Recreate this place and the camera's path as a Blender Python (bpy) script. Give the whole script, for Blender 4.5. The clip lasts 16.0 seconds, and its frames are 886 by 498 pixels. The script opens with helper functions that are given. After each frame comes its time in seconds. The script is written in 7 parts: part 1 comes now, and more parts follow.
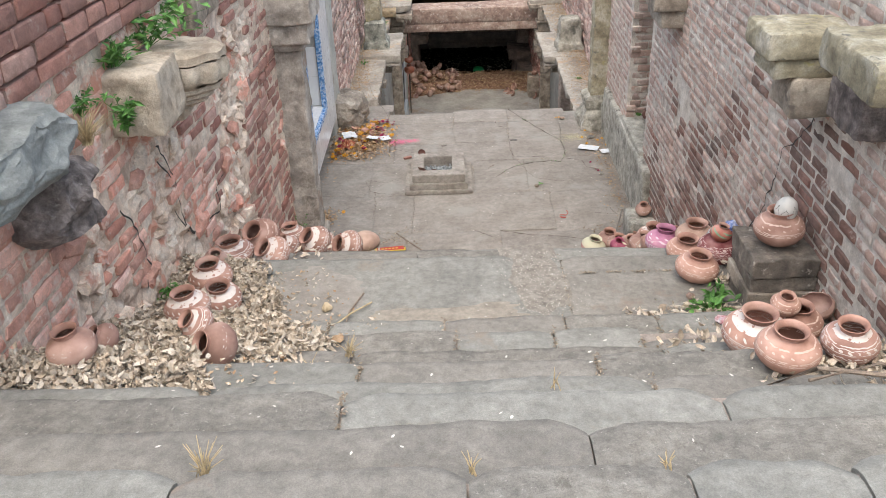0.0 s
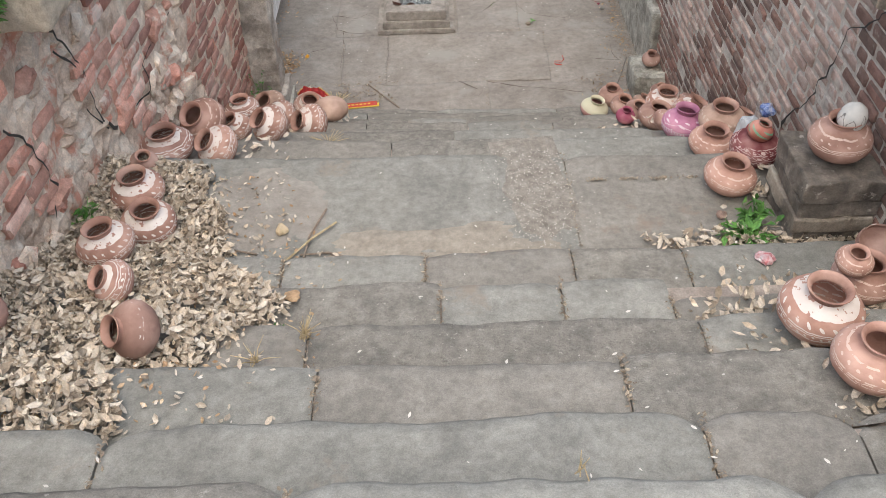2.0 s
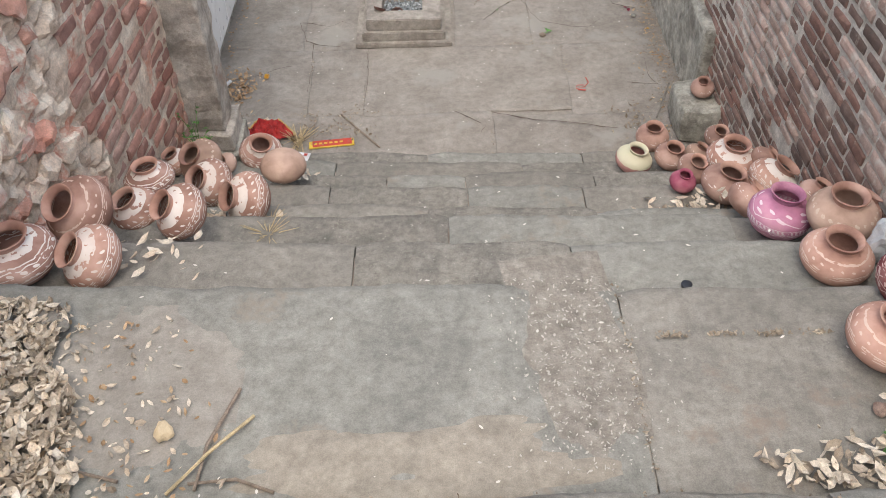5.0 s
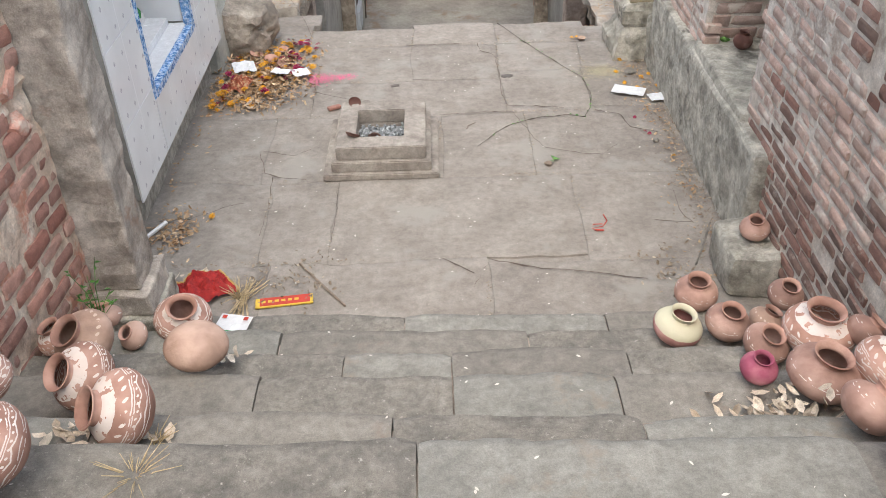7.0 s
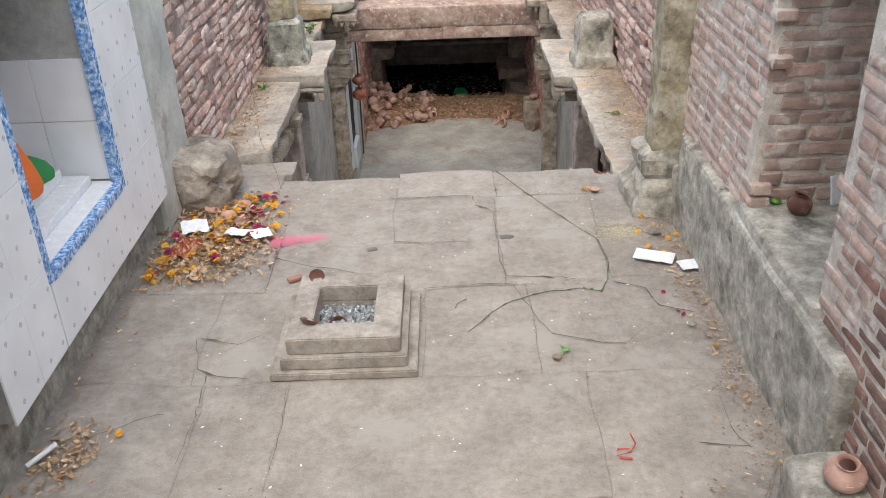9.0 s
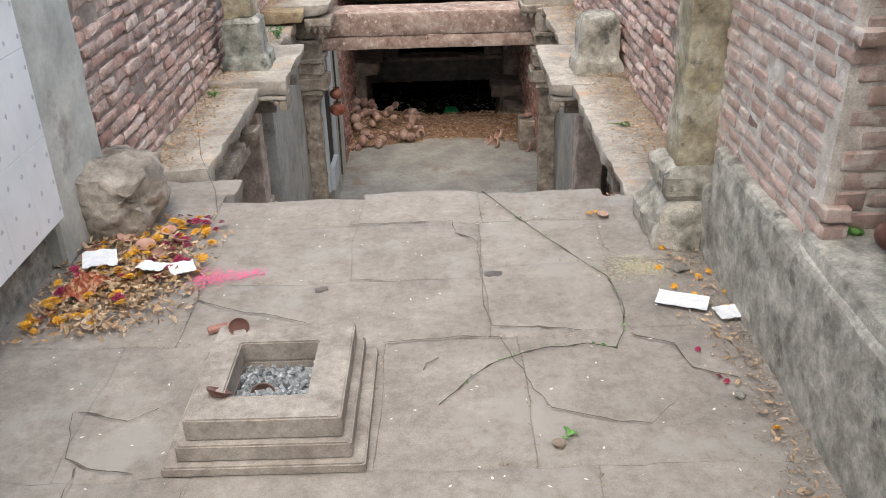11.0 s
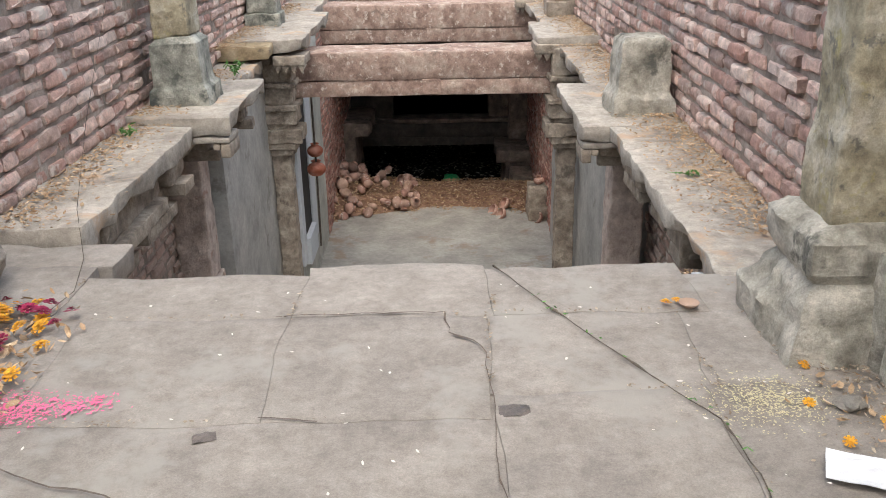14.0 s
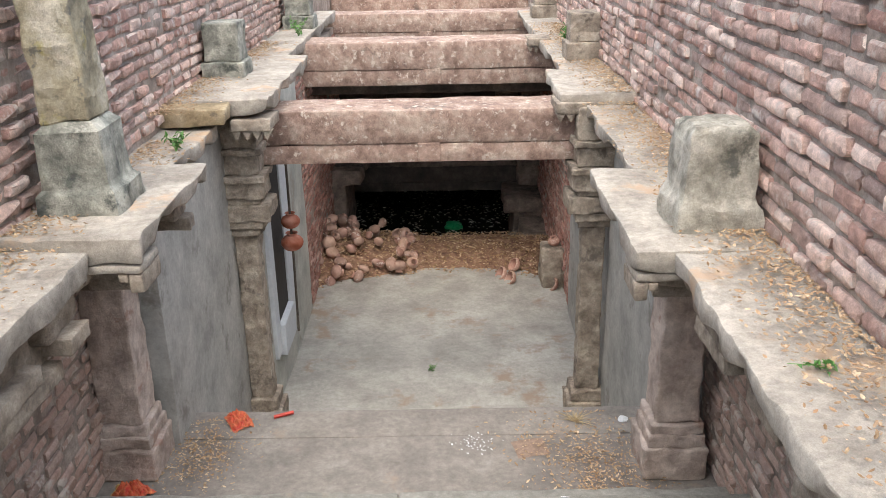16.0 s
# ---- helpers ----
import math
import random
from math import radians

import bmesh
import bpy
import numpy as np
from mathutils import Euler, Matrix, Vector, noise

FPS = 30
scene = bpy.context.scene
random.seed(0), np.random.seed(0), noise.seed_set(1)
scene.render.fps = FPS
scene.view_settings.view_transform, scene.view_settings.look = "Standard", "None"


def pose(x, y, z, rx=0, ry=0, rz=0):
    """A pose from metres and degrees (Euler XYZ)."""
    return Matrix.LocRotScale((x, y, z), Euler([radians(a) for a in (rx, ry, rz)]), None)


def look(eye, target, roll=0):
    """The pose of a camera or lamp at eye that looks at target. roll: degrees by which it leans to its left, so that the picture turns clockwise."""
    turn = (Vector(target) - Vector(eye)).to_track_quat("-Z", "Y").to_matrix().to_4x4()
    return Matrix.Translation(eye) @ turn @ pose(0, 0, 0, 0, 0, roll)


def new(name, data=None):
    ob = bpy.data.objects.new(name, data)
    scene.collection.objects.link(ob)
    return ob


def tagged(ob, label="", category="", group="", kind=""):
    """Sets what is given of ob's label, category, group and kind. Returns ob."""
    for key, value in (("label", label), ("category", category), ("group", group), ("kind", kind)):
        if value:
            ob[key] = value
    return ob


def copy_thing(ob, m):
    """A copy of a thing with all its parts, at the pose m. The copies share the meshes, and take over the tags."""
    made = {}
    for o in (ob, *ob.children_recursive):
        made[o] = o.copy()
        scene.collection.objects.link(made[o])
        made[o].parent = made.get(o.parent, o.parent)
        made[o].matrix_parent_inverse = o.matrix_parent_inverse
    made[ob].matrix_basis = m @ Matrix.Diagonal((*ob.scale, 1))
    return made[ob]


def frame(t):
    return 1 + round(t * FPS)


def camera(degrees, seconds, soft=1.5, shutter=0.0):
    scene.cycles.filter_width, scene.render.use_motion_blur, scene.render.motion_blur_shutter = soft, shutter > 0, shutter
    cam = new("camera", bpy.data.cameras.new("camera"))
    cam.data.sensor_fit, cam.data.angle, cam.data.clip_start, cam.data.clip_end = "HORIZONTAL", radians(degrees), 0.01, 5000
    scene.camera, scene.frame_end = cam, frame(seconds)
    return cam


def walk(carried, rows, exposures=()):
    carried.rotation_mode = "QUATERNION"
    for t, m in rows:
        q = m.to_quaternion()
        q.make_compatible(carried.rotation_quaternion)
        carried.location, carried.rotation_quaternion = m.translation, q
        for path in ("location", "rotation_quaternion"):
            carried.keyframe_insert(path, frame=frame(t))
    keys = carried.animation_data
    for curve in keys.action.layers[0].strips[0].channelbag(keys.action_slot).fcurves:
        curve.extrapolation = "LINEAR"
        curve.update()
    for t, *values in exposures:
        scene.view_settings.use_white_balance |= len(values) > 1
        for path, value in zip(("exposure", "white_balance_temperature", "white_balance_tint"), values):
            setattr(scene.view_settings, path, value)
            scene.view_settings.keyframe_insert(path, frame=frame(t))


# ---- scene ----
cam = camera(53.8, 16.0, soft=0.55)
PATH = [
    (0, (0.14, -0.218, 3.915), (0.099, 1.518, 2.923), -2.3),
    (0.5, (0.145, -0.084, 3.899), (0.125, 1.596, 2.814), -2.0),
    (1, (0.126, 0.164, 3.88), (0.122, 1.781, 2.704), -1.8),
    (1.5, (0.136, 0.465, 3.885), (0.13, 2.009, 2.613), -1.8),
    (2, (0.131, 0.782, 3.896), (0.126, 2.243, 2.53), -1.8),
    (2.5, (0.102, 1.054, 3.894), (0.104, 2.448, 2.46), -1.5),
    (3, (0.107, 1.265, 3.823), (0.105, 2.634, 2.365), -1.8),
    (3.5, (0.142, 1.491, 3.715), (0.141, 2.851, 2.248), -1.7),
    (4, (0.133, 1.763, 3.561), (0.134, 3.136, 2.106), -1.5),
    (4.2, (0.135, 1.861, 3.535), (0.137, 3.247, 2.093), -1.2),
    (6.3, (0.242, 2.976, 2.91), (0.241, 4.506, 1.622), -1.6),
    (6.5, (0.237, 3.068, 2.86), (0.237, 4.626, 1.606), -1.6),
    (7, (0.278, 3.34, 2.733), (0.28, 4.949, 1.545), -1.7),
    (7.5, (0.313, 3.612, 2.643), (0.31, 5.267, 1.521), -1.8),
    (7.7, (0.325, 3.701, 2.602), (0.306, 5.382, 1.517), -2.1),
    (8, (0.353, 3.913, 2.592), (0.336, 5.603, 1.523), -2.0),
    (8.5, (0.416, 4.193, 2.57), (0.396, 5.918, 1.559), -2.0),
    (9, (0.455, 4.481, 2.456), (0.433, 6.236, 1.498), -2.2),
    (9.2, (0.448, 4.576, 2.44), (0.439, 6.329, 1.478), -1.9),
    (11.3, (0.573, 5.629, 1.896), (0.563, 7.416, 0.998), -1.7),
    (11.5, (0.55, 5.725, 1.843), (0.544, 7.516, 0.953), -1.5),
    (12, (0.528, 5.991, 1.722), (0.522, 7.808, 0.886), -1.2),
    (12.5, (0.547, 6.247, 1.584), (0.544, 8.078, 0.78), -1.0),
    (13, (0.524, 6.514, 1.451), (0.521, 8.355, 0.67), -1.0),
    (13.5, (0.564, 6.789, 1.32), (0.558, 8.64, 0.563), -1.2),
    (14, (0.606, 7.111, 1.27), (0.599, 8.966, 0.522), -1.1),
    (14.5, (0.611, 7.517, 1.315), (0.602, 9.374, 0.572), -1.1),
    (15, (0.634, 7.94, 1.32), (0.623, 9.802, 0.588), -1.0),
    (15.5, (0.641, 8.33, 1.321), (0.631, 10.193, 0.594), -1.0),
    (16, (0.637, 8.752, 1.351), (0.624, 10.616, 0.627), -1.1),
]
walk(cam, [(t, look(eye, target, roll)) for t, eye, target, roll in PATH],
     [(0.0, 0.80, 6400, 6), (1.0, 0.74, 6400, 6), (2.0, 0.60, 6400, 6), (3.5, 0.55, 6400, 6), (4.0, 0.62, 6400, 6), (6.4, 0.72, 6400, 6), (7.2, 0.98, 6400, 6), (9.0, 0.98, 6400, 6), (12.5, 0.94, 6400, 6), (14.5, 1.07, 6400, 6), (16.0, 1.28, 6400, 6)])

# ---- light ----
world = bpy.data.worlds.new("sky")
scene.world = world
world.use_nodes = True
wn = world.node_tree.nodes
sky = wn.new("ShaderNodeTexSky")
sky.sky_type, sky.sun_disc = "NISHITA", False
sky.sun_elevation, sky.sun_rotation = radians(66), radians(186)
sky.air_density, sky.dust_density, sky.ozone_density = 1.0, 4.2, 0.9
world.node_tree.links.new(sky.outputs[0], wn["Background"].inputs[0])
wn["Background"].inputs[1].default_value = 0.15
sun_data = bpy.data.lights.new("sun", "SUN")
sun_data.energy, sun_data.angle, sun_data.color = 1.5, radians(125), (1.0, 0.97, 0.925)
sun = new("sun", sun_data)
sun.matrix_world = look((0, 0, 20), (0.3, 3.0, 12.0))


# ---- materials ----
def rgb(r, g, b):
    return (r, g, b, 1.0)


def surface(name, stops, scale=6.0, fine=60.0, rough=0.85, bump=0.25, spread=0.0, spots=None, metal=0.0, stain=None, random_stops=None, grit=1.0):
    """A mottled mineral surface: colours by coarse noise, grain by fine noise, relief from both.
    spots: (colour, scale, cut) adds flecks; stain: (colour, scale, cut) adds large blotches; spread: brightness change piece by piece."""
    m = bpy.data.materials.new(name)
    m.use_nodes = True
    t = m.node_tree
    n, l = t.nodes, t.links
    bsdf = n["Principled BSDF"]
    geo = n.new("ShaderNodeNewGeometry")
    pos = geo.outputs["Position"]
    coarse = n.new("ShaderNodeTexNoise")
    coarse.inputs["Scale"].default_value, coarse.inputs["Detail"].default_value, coarse.inputs["Roughness"].default_value = scale, 7, 0.62
    l.new(pos, coarse.inputs["Vector"])
    ramp = n.new("ShaderNodeValToRGB")
    els = ramp.color_ramp.elements
    lo, hi = 0.34, 0.67
    for i, c in enumerate(stops):
        p = lo + (hi - lo) * i / max(1, len(stops) - 1)
        e = els[i] if i < 2 else els.new(p)
        e.position, e.color = p, rgb(*c)
    if len(stops) > 2:
        for i, (e, c) in enumerate(zip(sorted(els, key=lambda q: q.position), stops)):
            e.position, e.color = lo + (hi - lo) * i / (len(stops) - 1), rgb(*c)
    l.new(coarse.outputs["Fac"], ramp.inputs["Fac"])
    col = ramp.outputs["Color"]
    grain = n.new("ShaderNodeTexNoise")
    grain.inputs["Scale"].default_value, grain.inputs["Detail"].default_value, grain.inputs["Roughness"].default_value = fine * 0.32, 9, 0.78
    l.new(pos, grain.inputs["Vector"])

    def mix(kind, fac, a, b):
        q = n.new("ShaderNodeMix")
        q.data_type, q.blend_type = "RGBA", kind
        for sock, v in ((q.inputs[0], fac), (q.inputs[6], a), (q.inputs[7], b)):
            if hasattr(v, "links"):
                l.new(v, sock)
            else:
                sock.default_value = v
        return q.outputs[2]

    def stretch(value, a, b, c, d):
        q = n.new("ShaderNodeMapRange")
        l.new(value, q.inputs[0])
        for k, v in zip((1, 2, 3, 4), (a, b, c, d)):
            q.inputs[k].default_value = v
        return q.outputs[0]

    if random_stops or spread:
        info = n.new("ShaderNodeObjectInfo")
        add = n.new("ShaderNodeMath")
        add.operation = "ADD"
        l.new(info.outputs["Random"], add.inputs[0])
        l.new(geo.outputs["Random Per Island"], add.inputs[1])
        fr = n.new("ShaderNodeMath")
        fr.operation = "FRACT"
        l.new(add.outputs[0], fr.inputs[0])
        if random_stops:
            rr = n.new("ShaderNodeValToRGB")
            rr.color_ramp.interpolation = "LINEAR"
            re = rr.color_ramp.elements
            for i in range(2, len(random_stops)):
                re.new(i / len(random_stops))
            for i, c in enumerate(random_stops):
                re[i].position, re[i].color = i / (len(random_stops) - 1), rgb(*c)
            l.new(fr.outputs[0], rr.inputs["Fac"])
            col = mix("MIX", 0.6, col, rr.outputs["Color"])
        if spread:
            v = stretch(fr.outputs[0], 0, 1, 1 - spread, 1 + spread)
            col = mix("MULTIPLY", 1.0, col, v)
    col = mix("MULTIPLY", 1.0, col, stretch(grain.outputs["Fac"], 0.36, 0.64, 1 - 0.28 * grit, 1 + 0.24 * grit))
    speck = n.new("ShaderNodeTexNoise")
    speck.inputs["Scale"].default_value, speck.inputs["Detail"].default_value, speck.inputs["Roughness"].default_value = fine * 3.2, 3, 0.8
    l.new(pos, speck.inputs["Vector"])
    col = mix("MULTIPLY", 1.0, col, stretch(speck.outputs["Fac"], 0.35, 0.65, 1 - 0.16 * min(1.0, grit + 0.2), 1 + 0.13 * min(1.0, grit + 0.2)))
    for extra in (stain, spots):
        if extra:
            colour, sc, cut = extra
            sp = n.new("ShaderNodeTexNoise")
            sp.inputs["Scale"].default_value, sp.inputs["Detail"].default_value, sp.inputs["Roughness"].default_value = sc, 6, 0.7
            off = n.new("ShaderNodeVectorMath")
            off.operation = "ADD"
            off.inputs[1].default_value = (3.1 * sc, 7.7, 1.3)
            l.new(pos, off.inputs[0])
            l.new(off.outputs[0], sp.inputs["Vector"])
            col = mix("MIX", stretch(sp.outputs["Fac"], cut, cut + 0.08, 0, 0.85), col, rgb(*colour))
    l.new(col, bsdf.inputs["Base Color"])
    l.new(stretch(coarse.outputs["Fac"], 0.3, 0.7, max(0.05, rough - 0.12), min(1.0, rough + 0.1)), bsdf.inputs["Roughness"])
    bsdf.inputs["Metallic"].default_value = metal
    if bump:
        h = n.new("ShaderNodeMath")
        h.operation = "MULTIPLY_ADD"
        l.new(grain.outputs["Fac"], h.inputs[0])
        h.inputs[1].default_value = 0.45
        l.new(coarse.outputs["Fac"], h.inputs[2])
        b = n.new("ShaderNodeBump")
        b.inputs["Strength"].default_value, b.inputs["Distance"].default_value = min(1.0, bump), 0.03
        l.new(h.outputs[0], b.inputs["Height"])
        l.new(b.outputs[0], bsdf.inputs["Normal"])
    return m


def plain(name, colour, rough=0.6, metal=0.0, grit=0.25):
    return surface(name, [tuple(c * 0.94 for c in colour), tuple(min(1, c * 1.05) for c in colour)], 20, 120, rough, 0.05, metal=metal, grit=grit)


STEP = surface("grey_step_stone", [(0.20, 0.184, 0.158), (0.242, 0.222, 0.193), (0.285, 0.262, 0.228)], 5.5, 75, 0.86, 0.5, 0.08,
               spots=((0.50, 0.475, 0.43), 60, 0.69), stain=((0.265, 0.205, 0.162), 2.6, 0.6), grit=0.85)
STEP_BLUE = surface("bluish_step_stone", [(0.225, 0.216, 0.19), (0.272, 0.262, 0.232), (0.325, 0.312, 0.278)], 5.5, 75, 0.84, 0.5, 0.08,
                    spots=((0.54, 0.525, 0.475), 56, 0.685), stain=((0.285, 0.237, 0.19), 2.4, 0.6), grit=0.85)
STEP_GRITTY = surface("gritty_step_stone", [(0.20, 0.185, 0.16), (0.26, 0.24, 0.208), (0.315, 0.29, 0.25)], 8, 90, 0.9, 0.8, 0.08,
                      spots=((0.50, 0.46, 0.41), 55, 0.615), stain=((0.155, 0.14, 0.12), 14, 0.61), grit=1.0)
PAVE = surface("worn_paving", [(0.228, 0.202, 0.176), (0.283, 0.252, 0.221), (0.338, 0.305, 0.27)], 3.8, 60, 0.88, 0.35, 0.05,
               spots=((0.22, 0.185, 0.16), 9, 0.69), stain=((0.322, 0.30, 0.268), 1.5, 0.55), grit=0.7)
LEDGE = surface("dusty_ledge_stone", [(0.27, 0.238, 0.2), (0.39, 0.352, 0.3), (0.49, 0.447, 0.385)], 4.0, 60, 0.9, 0.5, 0.05,
                stain=((0.47, 0.335, 0.225), 2.2, 0.57), grit=0.9)
CARVED = surface("buff_carved_stone", [(0.20, 0.162, 0.126), (0.35, 0.295, 0.236), (0.49, 0.43, 0.35)], 6.5, 60, 0.9, 0.9, 0.08,
                 stain=((0.13, 0.108, 0.09), 4.2, 0.57), grit=1.0)
BUFF = surface("ochre_buff_stone", [(0.33, 0.265, 0.20), (0.50, 0.42, 0.325), (0.63, 0.555, 0.45)], 8, 60, 0.9, 0.8, stain=((0.24, 0.20, 0.16), 5, 0.61), grit=0.9)
SLATE = surface("blue_grey_slab", [(0.16, 0.172, 0.165), (0.27, 0.283, 0.27), (0.38, 0.39, 0.37)], 7, 60, 0.85, 0.8, spots=((0.52, 0.53, 0.50), 40, 0.67), grit=0.8)
LICHEN = surface("lichen_stone", [(0.19, 0.16, 0.105), (0.37, 0.325, 0.225), (0.55, 0.51, 0.42)], 5.0, 90, 0.92, 0.9, 0.05,
                 spots=((0.14, 0.135, 0.115), 14, 0.58), stain=((0.36, 0.31, 0.10), 4.5, 0.6), grit=1.0)
GREENSTONE = surface("green_grey_stone", [(0.13, 0.135, 0.115), (0.30, 0.30, 0.255), (0.48, 0.465, 0.40)], 7.0, 40, 0.85, 1.0, 0.05,
                     stain=((0.06, 0.072, 0.066), 5.0, 0.56), grit=1.0)
DARKROCK = surface("dark_pitted_rock", [(0.09, 0.075, 0.068), (0.20, 0.165, 0.15), (0.36, 0.31, 0.285)], 16, 70, 0.9, 1.0, spots=((0.34, 0.31, 0.28), 30, 0.62), grit=1.2)
PILLARBASE = surface("pale_eroded_stone", [(0.20, 0.185, 0.148), (0.40, 0.375, 0.315), (0.56, 0.525, 0.45)], 7.0, 40, 0.88, 1.0, stain=((0.085, 0.085, 0.072), 5.0, 0.585), grit=1.0)
REDSTONE = surface("stained_red_stone", [(0.21, 0.135, 0.107), (0.36, 0.252, 0.202), (0.48, 0.385, 0.315)], 6.0, 70, 0.88, 0.7, 0.08,
                   stain=((0.14, 0.112, 0.095), 3.4, 0.6), spots=((0.64, 0.56, 0.48), 15, 0.565), grit=1.1)
BRICK_RED = surface("weathered_red_brick", [(0.27, 0.12, 0.092), (0.40, 0.19, 0.145), (0.52, 0.31, 0.25)], 9, 60, 0.92, 0.8, 0.22,
                    stain=((0.50, 0.43, 0.37), 6.0, 0.6), random_stops=[(0.36, 0.15, 0.115), (0.46, 0.27, 0.22), (0.27, 0.165, 0.14), (0.42, 0.21, 0.165), (0.50, 0.38, 0.32), (0.33, 0.22, 0.19)], grit=0.8)
BRICK_PALE = surface("limewashed_brick", [(0.36, 0.25, 0.20), (0.47, 0.35, 0.29), (0.56, 0.46, 0.40)], 8, 60, 0.92, 0.7, 0.16,
                     stain=((0.60, 0.54, 0.475), 7.0, 0.53), random_stops=[(0.44, 0.27, 0.215), (0.55, 0.42, 0.355), (0.35, 0.26, 0.225), (0.50, 0.33, 0.27), (0.46, 0.37, 0.32)], grit=0.7)
BRICK_SOILED = surface("soiled_brown_brick", [(0.12, 0.075, 0.058), (0.215, 0.13, 0.102), (0.32, 0.22, 0.178)], 9, 60, 0.92, 0.8, 0.22,
                       stain=((0.48, 0.42, 0.365), 6.0, 0.585), random_stops=[(0.28, 0.125, 0.092), (0.33, 0.21, 0.168), (0.12, 0.088, 0.075), (0.31, 0.155, 0.118), (0.20, 0.145, 0.122)], grit=0.8)
BRICK_FAR = surface("worn_far_brick", [(0.36, 0.245, 0.205), (0.54, 0.375, 0.315), (0.70, 0.565, 0.49)], 11, 60, 0.92, 1.0, 0.26,
                    stain=((0.62, 0.55, 0.49), 5.5, 0.565), random_stops=[(0.60, 0.295, 0.23), (0.62, 0.45, 0.38), (0.30, 0.215, 0.19), (0.62, 0.375, 0.30), (0.74, 0.63, 0.55), (0.44, 0.285, 0.235)], grit=1.1)
BRICK_WASHED = surface("plaster_smeared_brick", [(0.50, 0.26, 0.195), (0.66, 0.375, 0.29), (0.80, 0.58, 0.48)], 9, 60, 0.92, 0.8, 0.2,
                       stain=((0.76, 0.65, 0.56), 5.0, 0.53), random_stops=[(0.60, 0.24, 0.175), (0.70, 0.40, 0.31), (0.44, 0.25, 0.20), (0.66, 0.30, 0.22), (0.76, 0.56, 0.47)], grit=0.8)
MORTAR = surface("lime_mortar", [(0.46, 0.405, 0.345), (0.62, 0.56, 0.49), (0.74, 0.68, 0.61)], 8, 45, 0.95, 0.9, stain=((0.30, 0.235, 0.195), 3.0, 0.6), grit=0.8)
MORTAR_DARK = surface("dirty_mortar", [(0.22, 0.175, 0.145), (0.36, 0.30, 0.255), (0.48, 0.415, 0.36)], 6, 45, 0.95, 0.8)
RUBBLE = surface("plastered_rubble", [(0.54, 0.41, 0.315), (0.79, 0.65, 0.525), (0.88, 0.79, 0.67)], 7.0, 40, 0.93, 1.0, 0.14,
                 stain=((0.58, 0.26, 0.18), 4.2, 0.55), spots=((0.36, 0.25, 0.20), 9, 0.63), grit=0.9)
GREYPLASTER = surface("dirty_grey_plaster", [(0.22, 0.205, 0.172), (0.40, 0.38, 0.325), (0.56, 0.535, 0.465)], 8.0, 60, 0.9, 1.0,
                      stain=((0.11, 0.098, 0.08), 4.5, 0.60), grit=1.1)
CEMENT = surface("smooth_grey_cement", [(0.27, 0.268, 0.25), (0.375, 0.37, 0.345), (0.48, 0.472, 0.44)], 3.4, 80, 0.8, 0.2,
                 stain=((0.20, 0.19, 0.165), 2.6, 0.59), spots=((0.55, 0.53, 0.49), 20, 0.69), grit=0.5)
LANDING = surface("dusty_landing_cement", [(0.18, 0.16, 0.142), (0.228, 0.205, 0.182), (0.285, 0.26, 0.232)], 3.0, 75, 0.85, 0.25,
                  stain=((0.30, 0.235, 0.185), 1.8, 0.58), spots=((0.5, 0.46, 0.41), 30, 0.70), grit=0.6)
PALE_CEMENT = surface("pale_cement_render", [(0.338, 0.344, 0.312), (0.463, 0.469, 0.425), (0.575, 0.575, 0.525)], 2.6, 60, 0.85, 0.2, stain=((0.3, 0.275, 0.237), 2.0, 0.6), grit=0.4)
CEMENT_FLOOR = surface("swept_cement_floor", [(0.25, 0.236, 0.214), (0.335, 0.32, 0.292), (0.41, 0.396, 0.366)], 2.4, 70, 0.85, 0.2,
                       stain=((0.27, 0.20, 0.15), 1.7, 0.565), spots=((0.16, 0.14, 0.12), 11, 0.69), grit=0.6)
DIRT = surface("dry_earth", [(0.24, 0.155, 0.10), (0.36, 0.245, 0.16), (0.47, 0.35, 0.24)], 9, 70, 0.95, 0.8, spots=((0.55, 0.45, 0.33), 40, 0.62))
BANK = surface("damp_brown_earth", [(0.16, 0.085, 0.055), (0.27, 0.155, 0.10), (0.38, 0.24, 0.165)], 9, 70, 0.95, 0.8, spots=((0.42, 0.32, 0.22), 40, 0.62))
TERRA = (0.47, 0.255, 0.19)
PINKSTONE = surface("pale_reddish_stone", [(0.33, 0.265, 0.225), (0.52, 0.43, 0.37), (0.68, 0.59, 0.52)], 7, 50, 0.9, 0.9, stain=((0.36, 0.22, 0.17), 4, 0.58), grit=0.6)
# Shade inside the well is put into this stone's dark colour.
SHADED_STONE = surface("shade_darkened_stone", [(0.045, 0.038, 0.032), (0.085, 0.07, 0.058), (0.15, 0.125, 0.10)], 5, 60, 0.7, 0.6)
# Brown stone, its colour lowered for the shade under the beams.
WELLSTONE = surface("shaded_brown_stone", [(0.11, 0.085, 0.068), (0.21, 0.165, 0.132), (0.33, 0.27, 0.22)], 6, 60, 0.85, 0.7, stain=((0.06, 0.05, 0.042), 4, 0.57), grit=0.8)
# Near black for cracks, well bed, shrine back and the alcove's painted shade.
DARK = plain("near_black", (0.045, 0.04, 0.035), 0.95)


